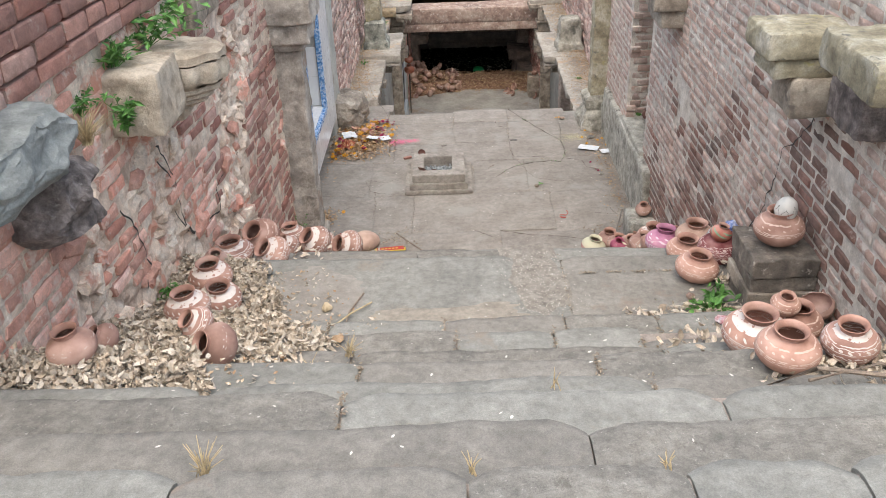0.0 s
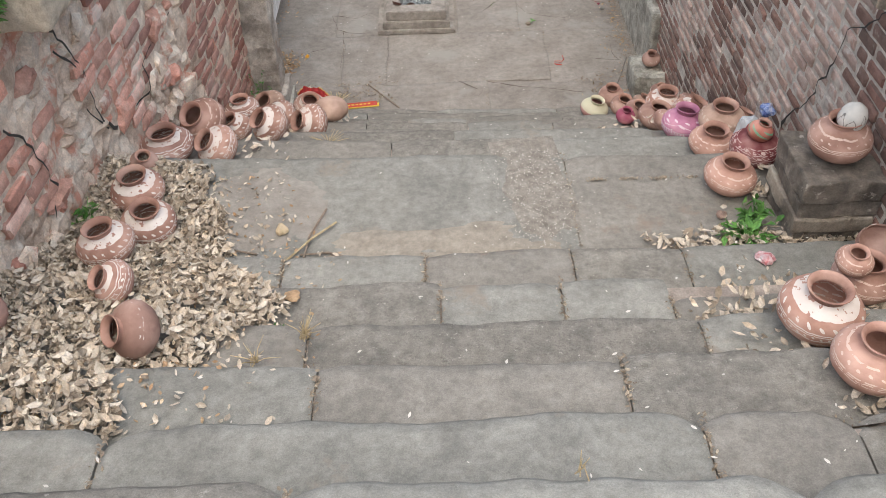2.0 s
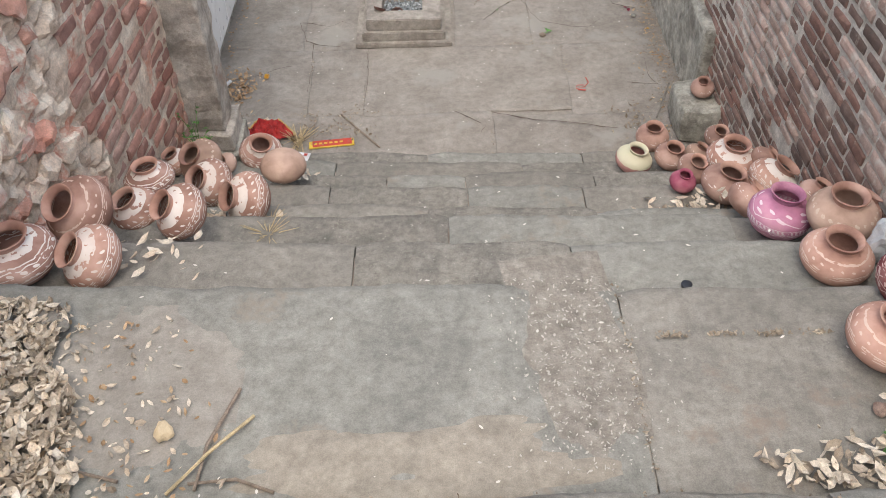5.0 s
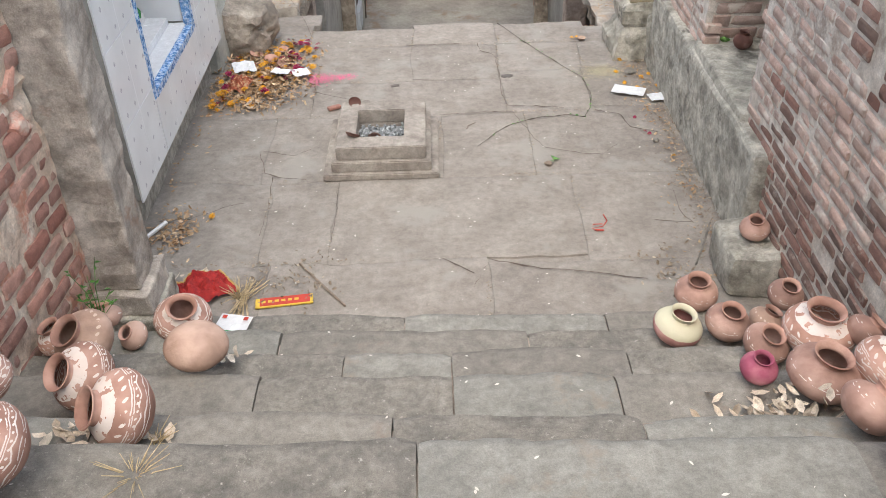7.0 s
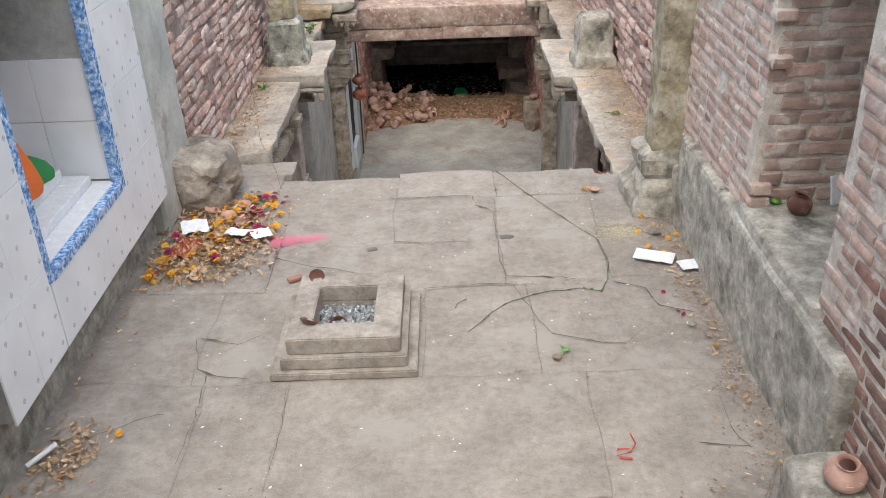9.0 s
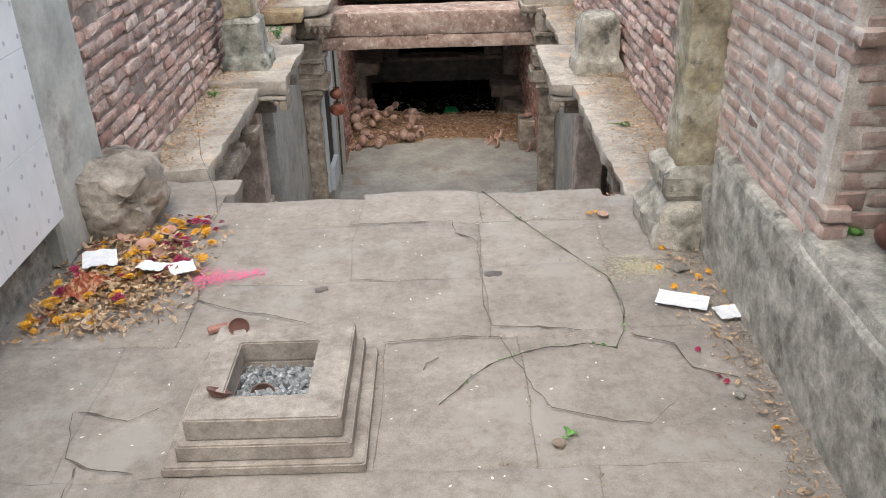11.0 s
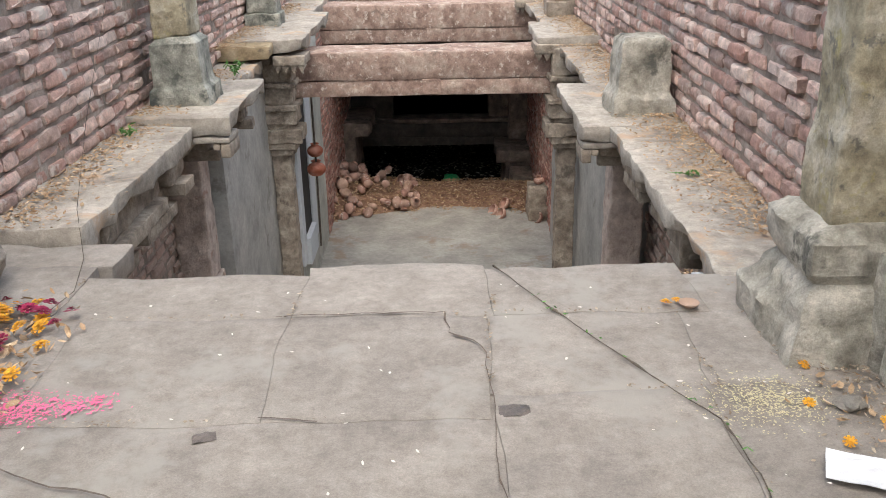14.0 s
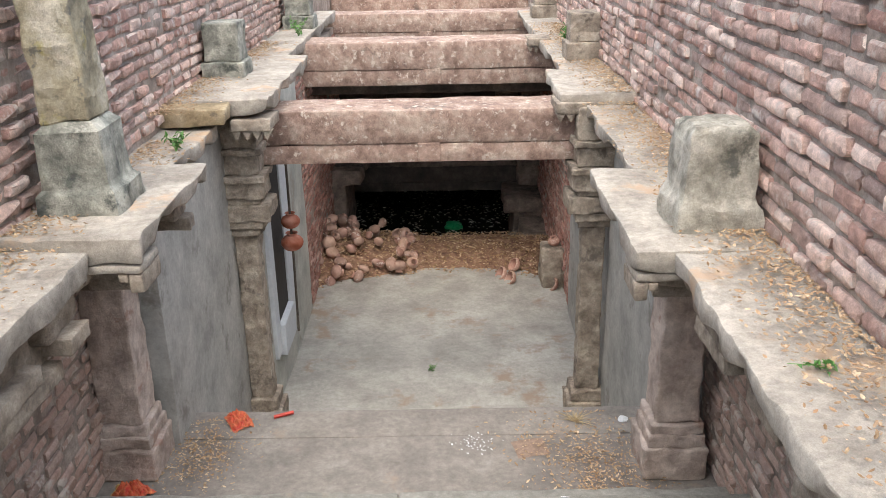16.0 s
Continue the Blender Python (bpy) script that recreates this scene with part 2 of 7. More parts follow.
# ---- mesh helpers ----
def mesh_object(name, bm, material, parent=None, smooth=False):
    me = bpy.data.meshes.new(name)
    bm.to_mesh(me)
    bm.free()
    for mm in material if isinstance(material, (list, tuple)) else [material]:
        me.materials.append(mm)
    if smooth:
        me.polygons.foreach_set("use_smooth", [True] * len(me.polygons))
        me.set_sharp_from_angle(angle=radians(38))
    ob = new(name, me)
    ob.parent = parent
    return ob


def part(name, bm, material, parent, label="", smooth=False):
    return tagged(mesh_object(name, bm, material, parent, smooth), label)


def thing(name, label, category, m=None, group="", kind=""):
    ob = new(name)
    ob.empty_display_size = 0.05
    if m is not None:
        ob.matrix_world = m
    return tagged(ob, label, category, group, kind)


def structure(name, bm, material, label="", category="", smooth=False):
    return tagged(mesh_object(name, bm, material, None, smooth), label, category, kind="structure")


def box(bm, x0, x1, y0, y1, z0, z1, bevel=0.0, seg=1):
    """An upright box, with bevelled edges, added to bm."""
    r = bmesh.ops.create_cube(bm, size=1.0, matrix=Matrix.Translation(((x0 + x1) / 2, (y0 + y1) / 2, (z0 + z1) / 2)) @ Matrix.Diagonal((abs(x1 - x0), abs(y1 - y0), abs(z1 - z0), 1)))
    if bevel:
        es = list({e for v in r["verts"] for e in v.link_edges})
        bmesh.ops.bevel(bm, geom=es, offset=bevel, segments=seg, affect="EDGES", profile=0.6)
    return bm


def rough_box(x0, x1, y0, y1, z0, z1, cell=0.09, amount=0.015, freq=5.0, seed=0.0, round_=0.03):
    """A box of worn stone: finely cut, its corners rounded, its faces uneven."""
    bm = bmesh.new()
    sx, sy, sz = x1 - x0, y1 - y0, z1 - z0
    rim = min(round_, min(sx, sy, sz) * 0.4)

    def lines(lo, hi):
        k = max(1, min(40, round((hi - lo - 2 * rim) / cell)))
        return [lo] + [lo + rim + (hi - lo - 2 * rim) * i / k for i in range(k + 1)] + [hi]

    X, Y, Z = lines(x0, x1), lines(y0, y1), lines(z0, z1)
    nx, ny, nz = len(X) - 1, len(Y) - 1, len(Z) - 1
    index = {}

    def vert(i, j, k):
        if (i, j, k) not in index:
            index[i, j, k] = bm.verts.new((X[i], Y[j], Z[k]))
        return index[i, j, k]

    for i in range(nx):
        for j in range(ny):
            for k, flip in ((0, True), (nz, False)):
                q = [vert(i, j, k), vert(i + 1, j, k), vert(i + 1, j + 1, k), vert(i, j + 1, k)]
                bm.faces.new(q[::-1] if flip else q)
    for i in range(nx):
        for k in range(nz):
            for j, flip in ((0, False), (ny, True)):
                q = [vert(i, j, k), vert(i + 1, j, k), vert(i + 1, j, k + 1), vert(i, j, k + 1)]
                bm.faces.new(q[::-1] if flip else q)
    for j in range(ny):
        for k in range(nz):
            for i, flip in ((0, True), (nx, False)):
                q = [vert(i, j, k), vert(i, j + 1, k), vert(i, j + 1, k + 1), vert(i, j, k + 1)]
                bm.faces.new(q[::-1] if flip else q)
    c = Vector(((x0 + x1) / 2, (y0 + y1) / 2, (z0 + z1) / 2))
    half = Vector((sx / 2, sy / 2, sz / 2))
    r = rim
    for v in bm.verts:
        d = v.co - c
        inner = Vector([max(-h + r, min(h - r, q)) for q, h in zip(d, half)])
        out = d - inner
        if out.length > 1e-6:
            v.co = c + inner + out.normalized() * r if out.length > r else v.co
        p = v.co * freq + Vector((seed * 3.7, seed * 1.9, seed * 5.3))
        v.co += noise.noise_vector(p) * amount + noise.noise_vector(p * 2.7) * amount * 0.45
    return bm


def lathe(bm, profile, seg=24, m=None, close=False):
    """Turns a list of (radius, height) about z."""
    m = m or Matrix()
    rings = []
    for r, z in profile:
        rings.append([bm.verts.new(m @ Vector((r * math.cos(2 * math.pi * i / seg), r * math.sin(2 * math.pi * i / seg), z))) for i in range(seg)])
    for a, b in zip(rings, rings[1:]):
        for i in range(seg):
            bm.faces.new((a[i], a[(i + 1) % seg], b[(i + 1) % seg], b[i]))
    if close:
        bm.faces.new(rings[-1])
        bm.faces.new(rings[0][::-1])
    return bm


def tube(bm, points, r, seg=6):
    pts = [Vector(p) for p in points]
    rings = []
    for i, p in enumerate(pts):
        d = (pts[min(i + 1, len(pts) - 1)] - pts[max(i - 1, 0)]).normalized()
        a = d.orthogonal().normalized()
        b = d.cross(a)
        rr = r[i] if isinstance(r, (list, tuple)) else r
        rings.append([bm.verts.new(p + (a * math.cos(t) + b * math.sin(t)) * rr) for t in [2 * math.pi * k / seg for k in range(seg)]])
    for a, b in zip(rings, rings[1:]):
        off = min(range(seg), key=lambda k: (b[k].co - a[0].co).length)
        for i in range(seg):
            bm.faces.new((a[i], a[(i + 1) % seg], b[(i + 1 + off) % seg], b[(i + off) % seg]))
    bm.faces.new(rings[0][::-1])
    bm.faces.new(rings[-1])
    return bm


# ---- stairs ----
LEFT, RIGHT = -1.72, 1.98
UPPER = [(1.28, 2.51), (1.53, 2.40), (1.79, 2.31), (2.09, 2.11), (2.40, 1.97), (2.72, 1.77), (3.03, 1.65), (3.35, 1.505), (4.14, 1.38)]
LOWER = [(4.51, 1.21), (4.86, 1.01), (5.13, 0.83), (5.48, 0.65), (5.77, 0.48), (6.08, 0.31), (6.39, 0.14)]


def step_slab(x0, x1, yb, yf, z, h, seed):
    """One worn step stone from x0 to x1: back yb, nosing yf, top z, height h."""
    bm = bmesh.new()
    n = max(3, round((x1 - x0) / 0.03))
    rows = []
    for i in range(n + 1):
        x = x0 + (x1 - x0) * i / n
        edge = min(1.0, min(i, n - i) / 3.5)
        wob = noise.noise(Vector((x * 2.3, seed * 9.1, 0.3))) * 0.018 + noise.noise(Vector((x * 9, seed * 4.1, 2.3))) * 0.012 + noise.noise(Vector((x * 27, seed * 3.1, 5.3))) * 0.005
        drop = noise.noise(Vector((x * 3.1, seed * 5.7, 7.3))) * 0.005
        yy = yf + wob - (1 - edge) ** 2 * (0.045 if yf < 2.2 else 0.016) - (0.03 * (x - 0.25) if yf > 4.0 else 0.0)
        zz = z + drop
        prof = [(yb, z + 0.002), (yb + (yf - yb) * 0.5, zz + noise.noise(Vector((x * 5, seed, 1))) * (0.006 if yf - yb < 0.75 else 0.001)), (yy - 0.055, zz), (yy - 0.022, zz - 0.006 - (1 - edge) * 0.006), (yy - 0.003, zz - 0.026), (yy, zz - 0.055), (yy - 0.006, z - h)]
        rows.append([bm.verts.new((x + (0.001 if i == 0 else -0.001 if i == n else 0), a, b)) for a, b in prof])
    for a, b in zip(rows, rows[1:]):
        for k in range(len(a) - 1):
            bm.faces.new((a[k], a[k + 1], b[k + 1], b[k]))
    for side, flip in ((rows[0], False), (rows[-1], True)):
        base = bm.verts.new((side[0].co.x, yb, z - h))
        q = side + [base]
        bm.faces.new(q[::-1] if flip else q)
    bmesh.ops.recalc_face_normals(bm, faces=bm.faces)
    return bm


def flight(name, label, treads, y_back, z_next, cuts, stone, set_back={}):
    holder = thing(name, label, "stairs", kind="structure")
    back = y_back
    for i, (yf, z) in enumerate(treads):
        h = z - (treads[i + 1][1] if i + 1 < len(treads) else z_next) + 0.06
        xs = [LEFT, *cuts[i % len(cuts)], RIGHT]
        for k, (a, b) in enumerate(zip(xs, xs[1:])):
            lift = noise.noise(Vector((a * 3, i * 2.2, 4.4))) * (0.014 if yf - back < 0.6 else 0.0)
            shift = noise.noise(Vector((a * 2, i * 3.2, 9.4))) * 0.02
            part("step_slab", step_slab(a + 0.002, b - 0.002, back - 0.24, yf + shift - (set_back.get(i, 0.0) if b == RIGHT else 0.0), z + lift, h, i * 3.1 + k), stone[(i + k) % len(stone)], holder, smooth=True)
        back = yf
    return holder


flight("upper_stairs", "worn grey stone steps leading down, with uneven slabs", UPPER, -0.6, 1.21,
       [(-0.52, 0.14, 0.63, 1.0), (0.45, 1.5), (-0.21, 0.86), (-0.72, 0.75, 1.12), (-0.24, 0.62), (-0.32, 0.95), (0.11, 0.54, 0.92), (-0.51, 0.05, 0.63, 1.07), (0.70,)],
       [STEP_BLUE, STEP, STEP_GRITTY, STEP_BLUE], {1: 0.04, 6: 0.10})
flight("lower_stairs", "worn grey stone steps down to the paved platform", LOWER, 4.04, 0.0,
       [(-0.13, 0.62), (0.2, 1.3), (-0.75, 0.12, 0.84), (-0.35, 0.3, 0.84), (-0.1, 0.3, 0.95), (-0.4, 0.62), (-0.7, 0.1, 1.0)], [STEP, STEP_GRITTY, STEP_BLUE])
core = bmesh.new()
for (ya, _), (yb, zb) in zip([(-0.6, 2.53)] + UPPER + LOWER[:-1], UPPER + LOWER):
    box(core, LEFT - 0.3, RIGHT + 0.3, ya - 0.3, yb - 0.07, zb - 0.9, zb - 0.014)
structure("stair_core", core, MORTAR_DARK, "rubble fill under the steps", "masonry")
bm = bmesh.new()
box(bm, LEFT - 1, RIGHT + 1, -6, -0.6, 2.2, 2.53, 0.01)
structure("top_landing", bm, STEP, "grey stone landing at the head of the steps", "floor")

# ---- platform paving ----
bm = bmesh.new()
box(bm, -2.0, 2.3, 6.2, 10.0, -0.3, -0.010)
structure("platform_bed", bm, PAVE, "earth and mortar bed under the paving", "floor")
paving = thing("platform_paving", "worn beige stone paving with cracks and dust", "floor", kind="structure")
SLABS = [(-1.55, -0.62, 6.35, 6.95), (-0.62, 0.50, 6.35, 6.95), (0.50, 2.1, 6.35, 6.90),
         (-1.55, -0.70, 6.95, 7.75), (-0.70, -0.31, 6.95, 7.75), (-0.31, 1.05, 6.95, 7.75), (1.05, 2.1, 6.90, 7.75),
         (-1.55, -0.78, 7.75, 8.54), (-0.78, 0.29, 7.75, 8.54), (0.29, 0.85, 7.75, 8.54), (0.85, 2.1, 7.75, 8.60),
         (-1.55, -0.58, 8.54, 9.06), (-0.58, 0.74, 8.54, 9.06), (0.74, 1.33, 8.54, 9.20), (1.33, 2.1, 8.60, 9.20),
         (-1.55, -0.58, 9.06, 9.68), (-0.58, 0.10, 9.06, 9.68), (0.10, 0.73, 9.06, 9.68), (0.73, 1.35, 9.20, 9.68), (1.35, 2.1, 9.20, 9.68),
         (-1.55, -0.7, 9.68, 10.15), (-0.7, 0.10, 9.68, 10.04), (0.10, 0.76, 9.68, 10.11), (0.76, 1.46, 9.68, 10.07), (1.46, 2.1, 9.68, 9.95)]
for i, (a, b, c, d) in enumerate(SLABS):
    slab = rough_box(a + 0.0004, b - 0.0004, c + 0.0004, d - 0.0004, -0.30 if d > 9.9 else -0.08, 0.0006 * (i % 3), 0.05, 0.006, 7.0, 3.7, 0.0016)
    for v in slab.verts:
        q = Vector((v.co.x, v.co.y, 0.0))
        w = noise.noise_vector(q * 2.0) * 0.035 + noise.noise_vector(q * 6.5) * 0.012
        v.co.x, v.co.y = v.co.x + w.x, v.co.y + w.y * (v.co.y > 6.6)
    part("paving_slab", slab, PAVE, paving, smooth=True)


# ---- brickwork ----
def brick_verts(L, H, D, rnd, wear):
    """A worn brick with its face at +n: u along, v up, n out. Corners rounded, edges chamfered, the face slightly swollen."""
    b = 0.005 + 0.3 * wear + 0.004 * rnd.random()
    c = H * (0.07 + 12.0 * wear)
    a, h = L / 2, H / 2
    rim = ((c - a, -h), (0, -h), (a - c, -h), (a, c - h), (a, h - c), (a - c, h), (0, h), (c - a, h), (-a, h - c), (-a, c - h))
    shake = [(rnd.uniform(-wear, wear), rnd.uniform(-wear, wear) * 0.7) for _ in rim]
    vs = [(u, v, -D) for u, v in rim]
    vs += [(u + p, v + q, -b * 0.9) for (u, v), (p, q) in zip(rim, shake)]
    vs += [(u + p - math.copysign(b, u) * (u != 0), v + q - math.copysign(b, v), rnd.uniform(-wear, wear) * 0.3) for (u, v), (p, q) in zip(rim, shake)]
    vs.append((rnd.uniform(-0.2, 0.2) * L, 0.0, b * 0.3 + rnd.uniform(-wear, wear) * 0.2))
    fs = [(r + k, r + (k + 1) % 10, r + 10 + (k + 1) % 10, r + 10 + k) for r in (0, 10) for k in range(10)]
    fs += [(20 + k, 20 + (k + 1) % 10, 30) for k in range(10)]
    return vs, fs


BRICK_MESHES = {}


def brick_mesh(kind, material, L, H, wear):
    key = (kind, material.name)
    if key not in BRICK_MESHES:
        rnd = random.Random(len(BRICK_MESHES) * 17 + 3)
        full = []
        for k in range(8):
            vs, fs = brick_verts(L * (0.86 + 0.03 * k if k < 6 else 0.55 + 0.1 * (k - 6)), H, 0.09, rnd, wear)
            me = bpy.data.meshes.new("brick")
            me.from_pydata(vs, [], fs)
            me.polygons.foreach_set("use_smooth", [True] * len(me.polygons))
            me.set_sharp_from_angle(angle=radians(34))
            me.materials.append(material)
            full.append(me)
        BRICK_MESHES[key] = full
    return BRICK_MESHES[key]


def brickwork(parent, A, B, z0, z1, side, material, kind, L=0.235, H=0.068, joint=0.016, proud=0.012, rough=0.008, wear=0.004, near=None, skip=None, missing=0.0, seed=1):
    """Courses of bricks on the wall face from A to B (plan points), side: +1 if the face looks to the left of A->B.
    near: the stretch of the face, in metres from A, whose bricks are parts of their own."""
    rnd = random.Random(seed)
    a, b = Vector((*A, 0)), Vector((*B, 0))
    u = (b - a).normalized()
    n = Vector((-u.y, u.x, 0)) * side
    length = (b - a).length
    meshes = brick_mesh(kind, material, L, H, wear)
    verts, faces, single = [], [], 0
    course = 0
    z = z0 + H / 2
    while z < z1 - H / 2:
        lay = random.Random(seed * 1000 + course)
        s = -L / 2 * (course % 2) + lay.uniform(0, 0.05)
        while s < length - 0.03:
            w = L * lay.choice((1, 1, 1, 0.96, 0.9, 1.06, 0.78, 0.55))
            lo, hi = max(s, 0), min(s + w, length)
            mid = (lo + hi) / 2
            dz = (0.008 + rough) * noise.noise(Vector((mid * 1.1, z * 2, seed)))
            if hi - lo > 0.06 and not (skip and skip(mid, z)) and rnd.random() > missing:
                out = proud + rnd.uniform(-rough, rough) + rough * 1.6 * noise.noise(Vector((mid * 3, z * 5, seed * 2.0)))
                c = a + u * mid + n * out + Vector((0, 0, z + dz))
                tilt = rnd.uniform(-1, 1) * (0.5 + rough * 80)
                rot = Matrix((u, Vector((0, 0, 1)), n)).transposed().to_4x4()
                m = Matrix.Translation(c) @ rot @ pose(0, 0, 0, rnd.uniform(-1, 1) * rough * 130, rnd.uniform(-1, 1) * rough * 130, tilt)
                if near and near[0] <= mid <= near[1] and near[2] <= z <= near[3] and single < 300:
                    ob = new("brick", meshes[rnd.randrange(6)])
                    ob.parent = parent
                    ob.matrix_world = m @ Matrix.Diagonal(((hi - lo) / (L * 0.935), rnd.uniform(0.88, 1.08), 1, 1))
                    single += 1
                else:
                    vs, fs = brick_verts(hi - lo - joint * 0.6, H * rnd.uniform(0.88, 1.08), 0.09, rnd, wear)
                    k = len(verts)
                    verts += [m @ Vector(v) for v in vs]
                    faces += [tuple(k + q for q in fc) for fc in fs]
            s += w + joint
        z += H + joint
        course += 1
    me = bpy.data.meshes.new("brick_courses")
    me.from_pydata([tuple(v) for v in verts], [], faces)
    me.polygons.foreach_set("use_smooth", [True] * len(me.polygons))
    me.set_sharp_from_angle(angle=radians(34))
    me.materials.append(material)
    ob = new("brick_courses", me)
    ob.parent = parent
    tagged(ob, "many more bricks of the same wall", kind="stuff")


def wall_body(name, A, B, z0, z1, side, thick, material, label, relief=0.012, cell=0.14, holes=(), hollows=None):
    """A wall whose face runs from A to B; the body lies behind the face. holes: (s0, s1, z0, z1) openings through it."""
    a, b = Vector((*A, 0)), Vector((*B, 0))
    u = (b - a).normalized()
    n = Vector((-u.y, u.x, 0)) * side
    length = (b - a).length
    bm = bmesh.new()
    ss = sorted({0.0, length, *[q for h in holes for q in h[:2]]})
    zs = sorted({z0, z1, *[q for h in holes for q in h[2:]]})

    def fill(values):
        out = [values[0]]
        for p, q in zip(values, values[1:]):
            k = max(1, round((q - p) / cell))
            out += [p + (q - p) * i / k for i in range(1, k + 1)]
        return out

    S, Z = fill(ss), fill(zs)

    def open_at(s, z):
        return any(h[0] < s < h[1] and h[2] < z < h[3] for h in holes)

    grid = {}

    def vert(i, k, layer):
        if (i, k, layer) not in grid:
            p = a + u * S[i] + Vector((0, 0, Z[k])) - n * (thick * layer)
            if not layer:
                p += n * (noise.noise(p * 2.3) * relief + noise.noise(p * 7.0) * relief * 0.6 + noise.noise(p * 19.0) * relief * 0.5 + (hollows(S[i], Z[k]) if hollows else 0.0))
            grid[i, k, layer] = bm.verts.new(p)
        return grid[i, k, layer]

    cells = {(i, k) for i in range(len(S) - 1) for k in range(len(Z) - 1) if not open_at((S[i] + S[i + 1]) / 2, (Z[k] + Z[k + 1]) / 2)}
    for i, k in cells:
        f = [vert(i, k, 0), vert(i + 1, k, 0), vert(i + 1, k + 1, 0), vert(i, k + 1, 0)]
        bm.faces.new(f)
        bm.faces.new([vert(i, k, 1), vert(i, k + 1, 1), vert(i + 1, k + 1, 1), vert(i + 1, k, 1)])
        for (di, dk), (p, q) in {(-1, 0): ((i, k), (i, k + 1)), (1, 0): ((i + 1, k + 1), (i + 1, k)), (0, -1): ((i + 1, k), (i, k)), (0, 1): ((i, k + 1), (i + 1, k + 1))}.items():
            if (i + di, k + dk) not in cells:
                bm.faces.new([vert(*p, 0), vert(*q, 0), vert(*q, 1), vert(*p, 1)])
    bmesh.ops.recalc_face_normals(bm, faces=bm.faces)
    return structure(name, bm, material, label, "wall", smooth=False)


TOP, FAR_TOP = 3.0, 1.7
# left wall beside the stairs
WL_A, WL_B = (-1.66, 0.2), (-1.25, 6.35)


def facing_gone(s, z):
    """Over zero where the brick facing of the west stair wall has fallen away."""
    patch = noise.noise(Vector((s * 1.1, z * 1.5, 3.3))) + 0.35 * noise.noise(Vector((s * 3.6, z * 4.2, 1.3)))
    return patch - (0.50 - 0.55 * (2.7 < s < 5.2 and 0.8 < z < 2.4))


def skip_left(s, z):
    return facing_gone(s, z) > 0


def rubble_relief(s, z):
    """Angular stones with deep gaps between them, where the core of the wall shows."""
    k = max(0.0, min(1.0, facing_gone(s, z) * 5 + 0.3))
    if not k:
        return 0.0
    p = Vector((s * 7.5 + 0.7 * noise.noise(Vector((s * 5, z * 5, 2))), z * 10.5 + 0.7 * noise.noise(Vector((s * 5, z * 5, 6))), 1.0))
    d, q = noise.voronoi(p)
    tall = 0.5 + 0.5 * noise.noise(q[0] * 5.3)
    return k * (min(1.0, (d[1] - d[0]) * 3.2) * (0.015 + 0.05 * tall) - 0.034 + 0.012 * noise.noise(Vector((s * 30, z * 30, 4))))


wl = wall_body("wall_west_stairs", WL_A, WL_B, -0.2, TOP + 0.4, -1, 0.55, RUBBLE, "old red brick wall with eroded stone and plaster patches", 0.014, 0.026, hollows=rubble_relief)


# left wall beyond the shrine, over the ledge
WL2_A, WL2_B = (-1.30, 9.93), (-1.27, 21.0)
wl2 = wall_body("wall_west_far", WL2_A, WL2_B, -0.1, FAR_TOP, -1, 0.55, MORTAR_DARK, "rough red brick wall with crumbling mortar", 0.009, 0.06)
# right wall beside the stairs and the platform, with the niche
WR_A, WR_B = (1.90, 0.2), (1.86, 9.55)
NICHE = (7.35, 8.22, 0.60, 1.95)
wr = wall_body("wall_east_stairs", WR_A, WR_B, -0.2, TOP, 1, 0.6, MORTAR, "limewashed brick wall with a deep niche", 0.0055, 0.05, holes=[(NICHE[0] - 0.2, NICHE[1] - 0.2, NICHE[2], NICHE[3])])
# right wall over the ledge
WR2_A, WR2_B = (2.04, 9.85), (2.05, 21.0)
wr2 = wall_body("wall_east_far", WR2_A, WR2_B, -0.1, FAR_TOP, 1, 0.6, MORTAR_DARK, "rough red brick wall with open joints", 0.007, 0.08)

# ---- ground around the well, back walls ----
bm = bmesh.new()
box(bm, -300, 300, -300, -6.0, 1.2, 1.55)
box(bm, -300, 300, 33.6, 340, 1.2, 1.55)
box(bm, -300, -1.84, -6.0, 33.6, 1.2, 1.55)
box(bm, 2.48, 300, -6.0, 33.6, 1.2, 1.55)
structure("ground", bm, DIRT, "dry open ground around the stepwell", "ground")
bm = bmesh.new()
box(bm, -2.8, 3.2, 33.0, 33.6, -4.6, FAR_TOP)
structure("wall_north_end", bm, MORTAR_DARK, "brick wall at the far end of the well", "wall")
bm = bmesh.new()
box(bm, -2.4, -1.85, -6, 0.2, 2.2, 3.4)
structure("wall_west_top", bm, MORTAR_DARK, "low wall beside the head of the steps", "wall")
bm = bmesh.new()
box(bm, 2.1, 2.65, -6, 0.2, 2.2, 3.4)
structure("wall_east_top", bm, MORTAR_DARK, "low wall beside the head of the steps", "wall")
bm = bmesh.new()
box(bm, -1.86, -1.31, 21.0, 33.0, -4.6, FAR_TOP)
structure("wall_west_end", bm, MORTAR_DARK, "dark brick wall beside the water", "wall")
bm = bmesh.new()
box(bm, 2.06, 2.65, 21.0, 33.0, -4.6, FAR_TOP)
structure("wall_east_end", bm, MORTAR_DARK, "dark brick wall beside the water", "wall")

# ---- shrine wall ----
SHX = -1.25
bm = bmesh.new()
OP = (7.66, 8.66, 0.61, 2.05)   # opening: y0, y1, z0, z1
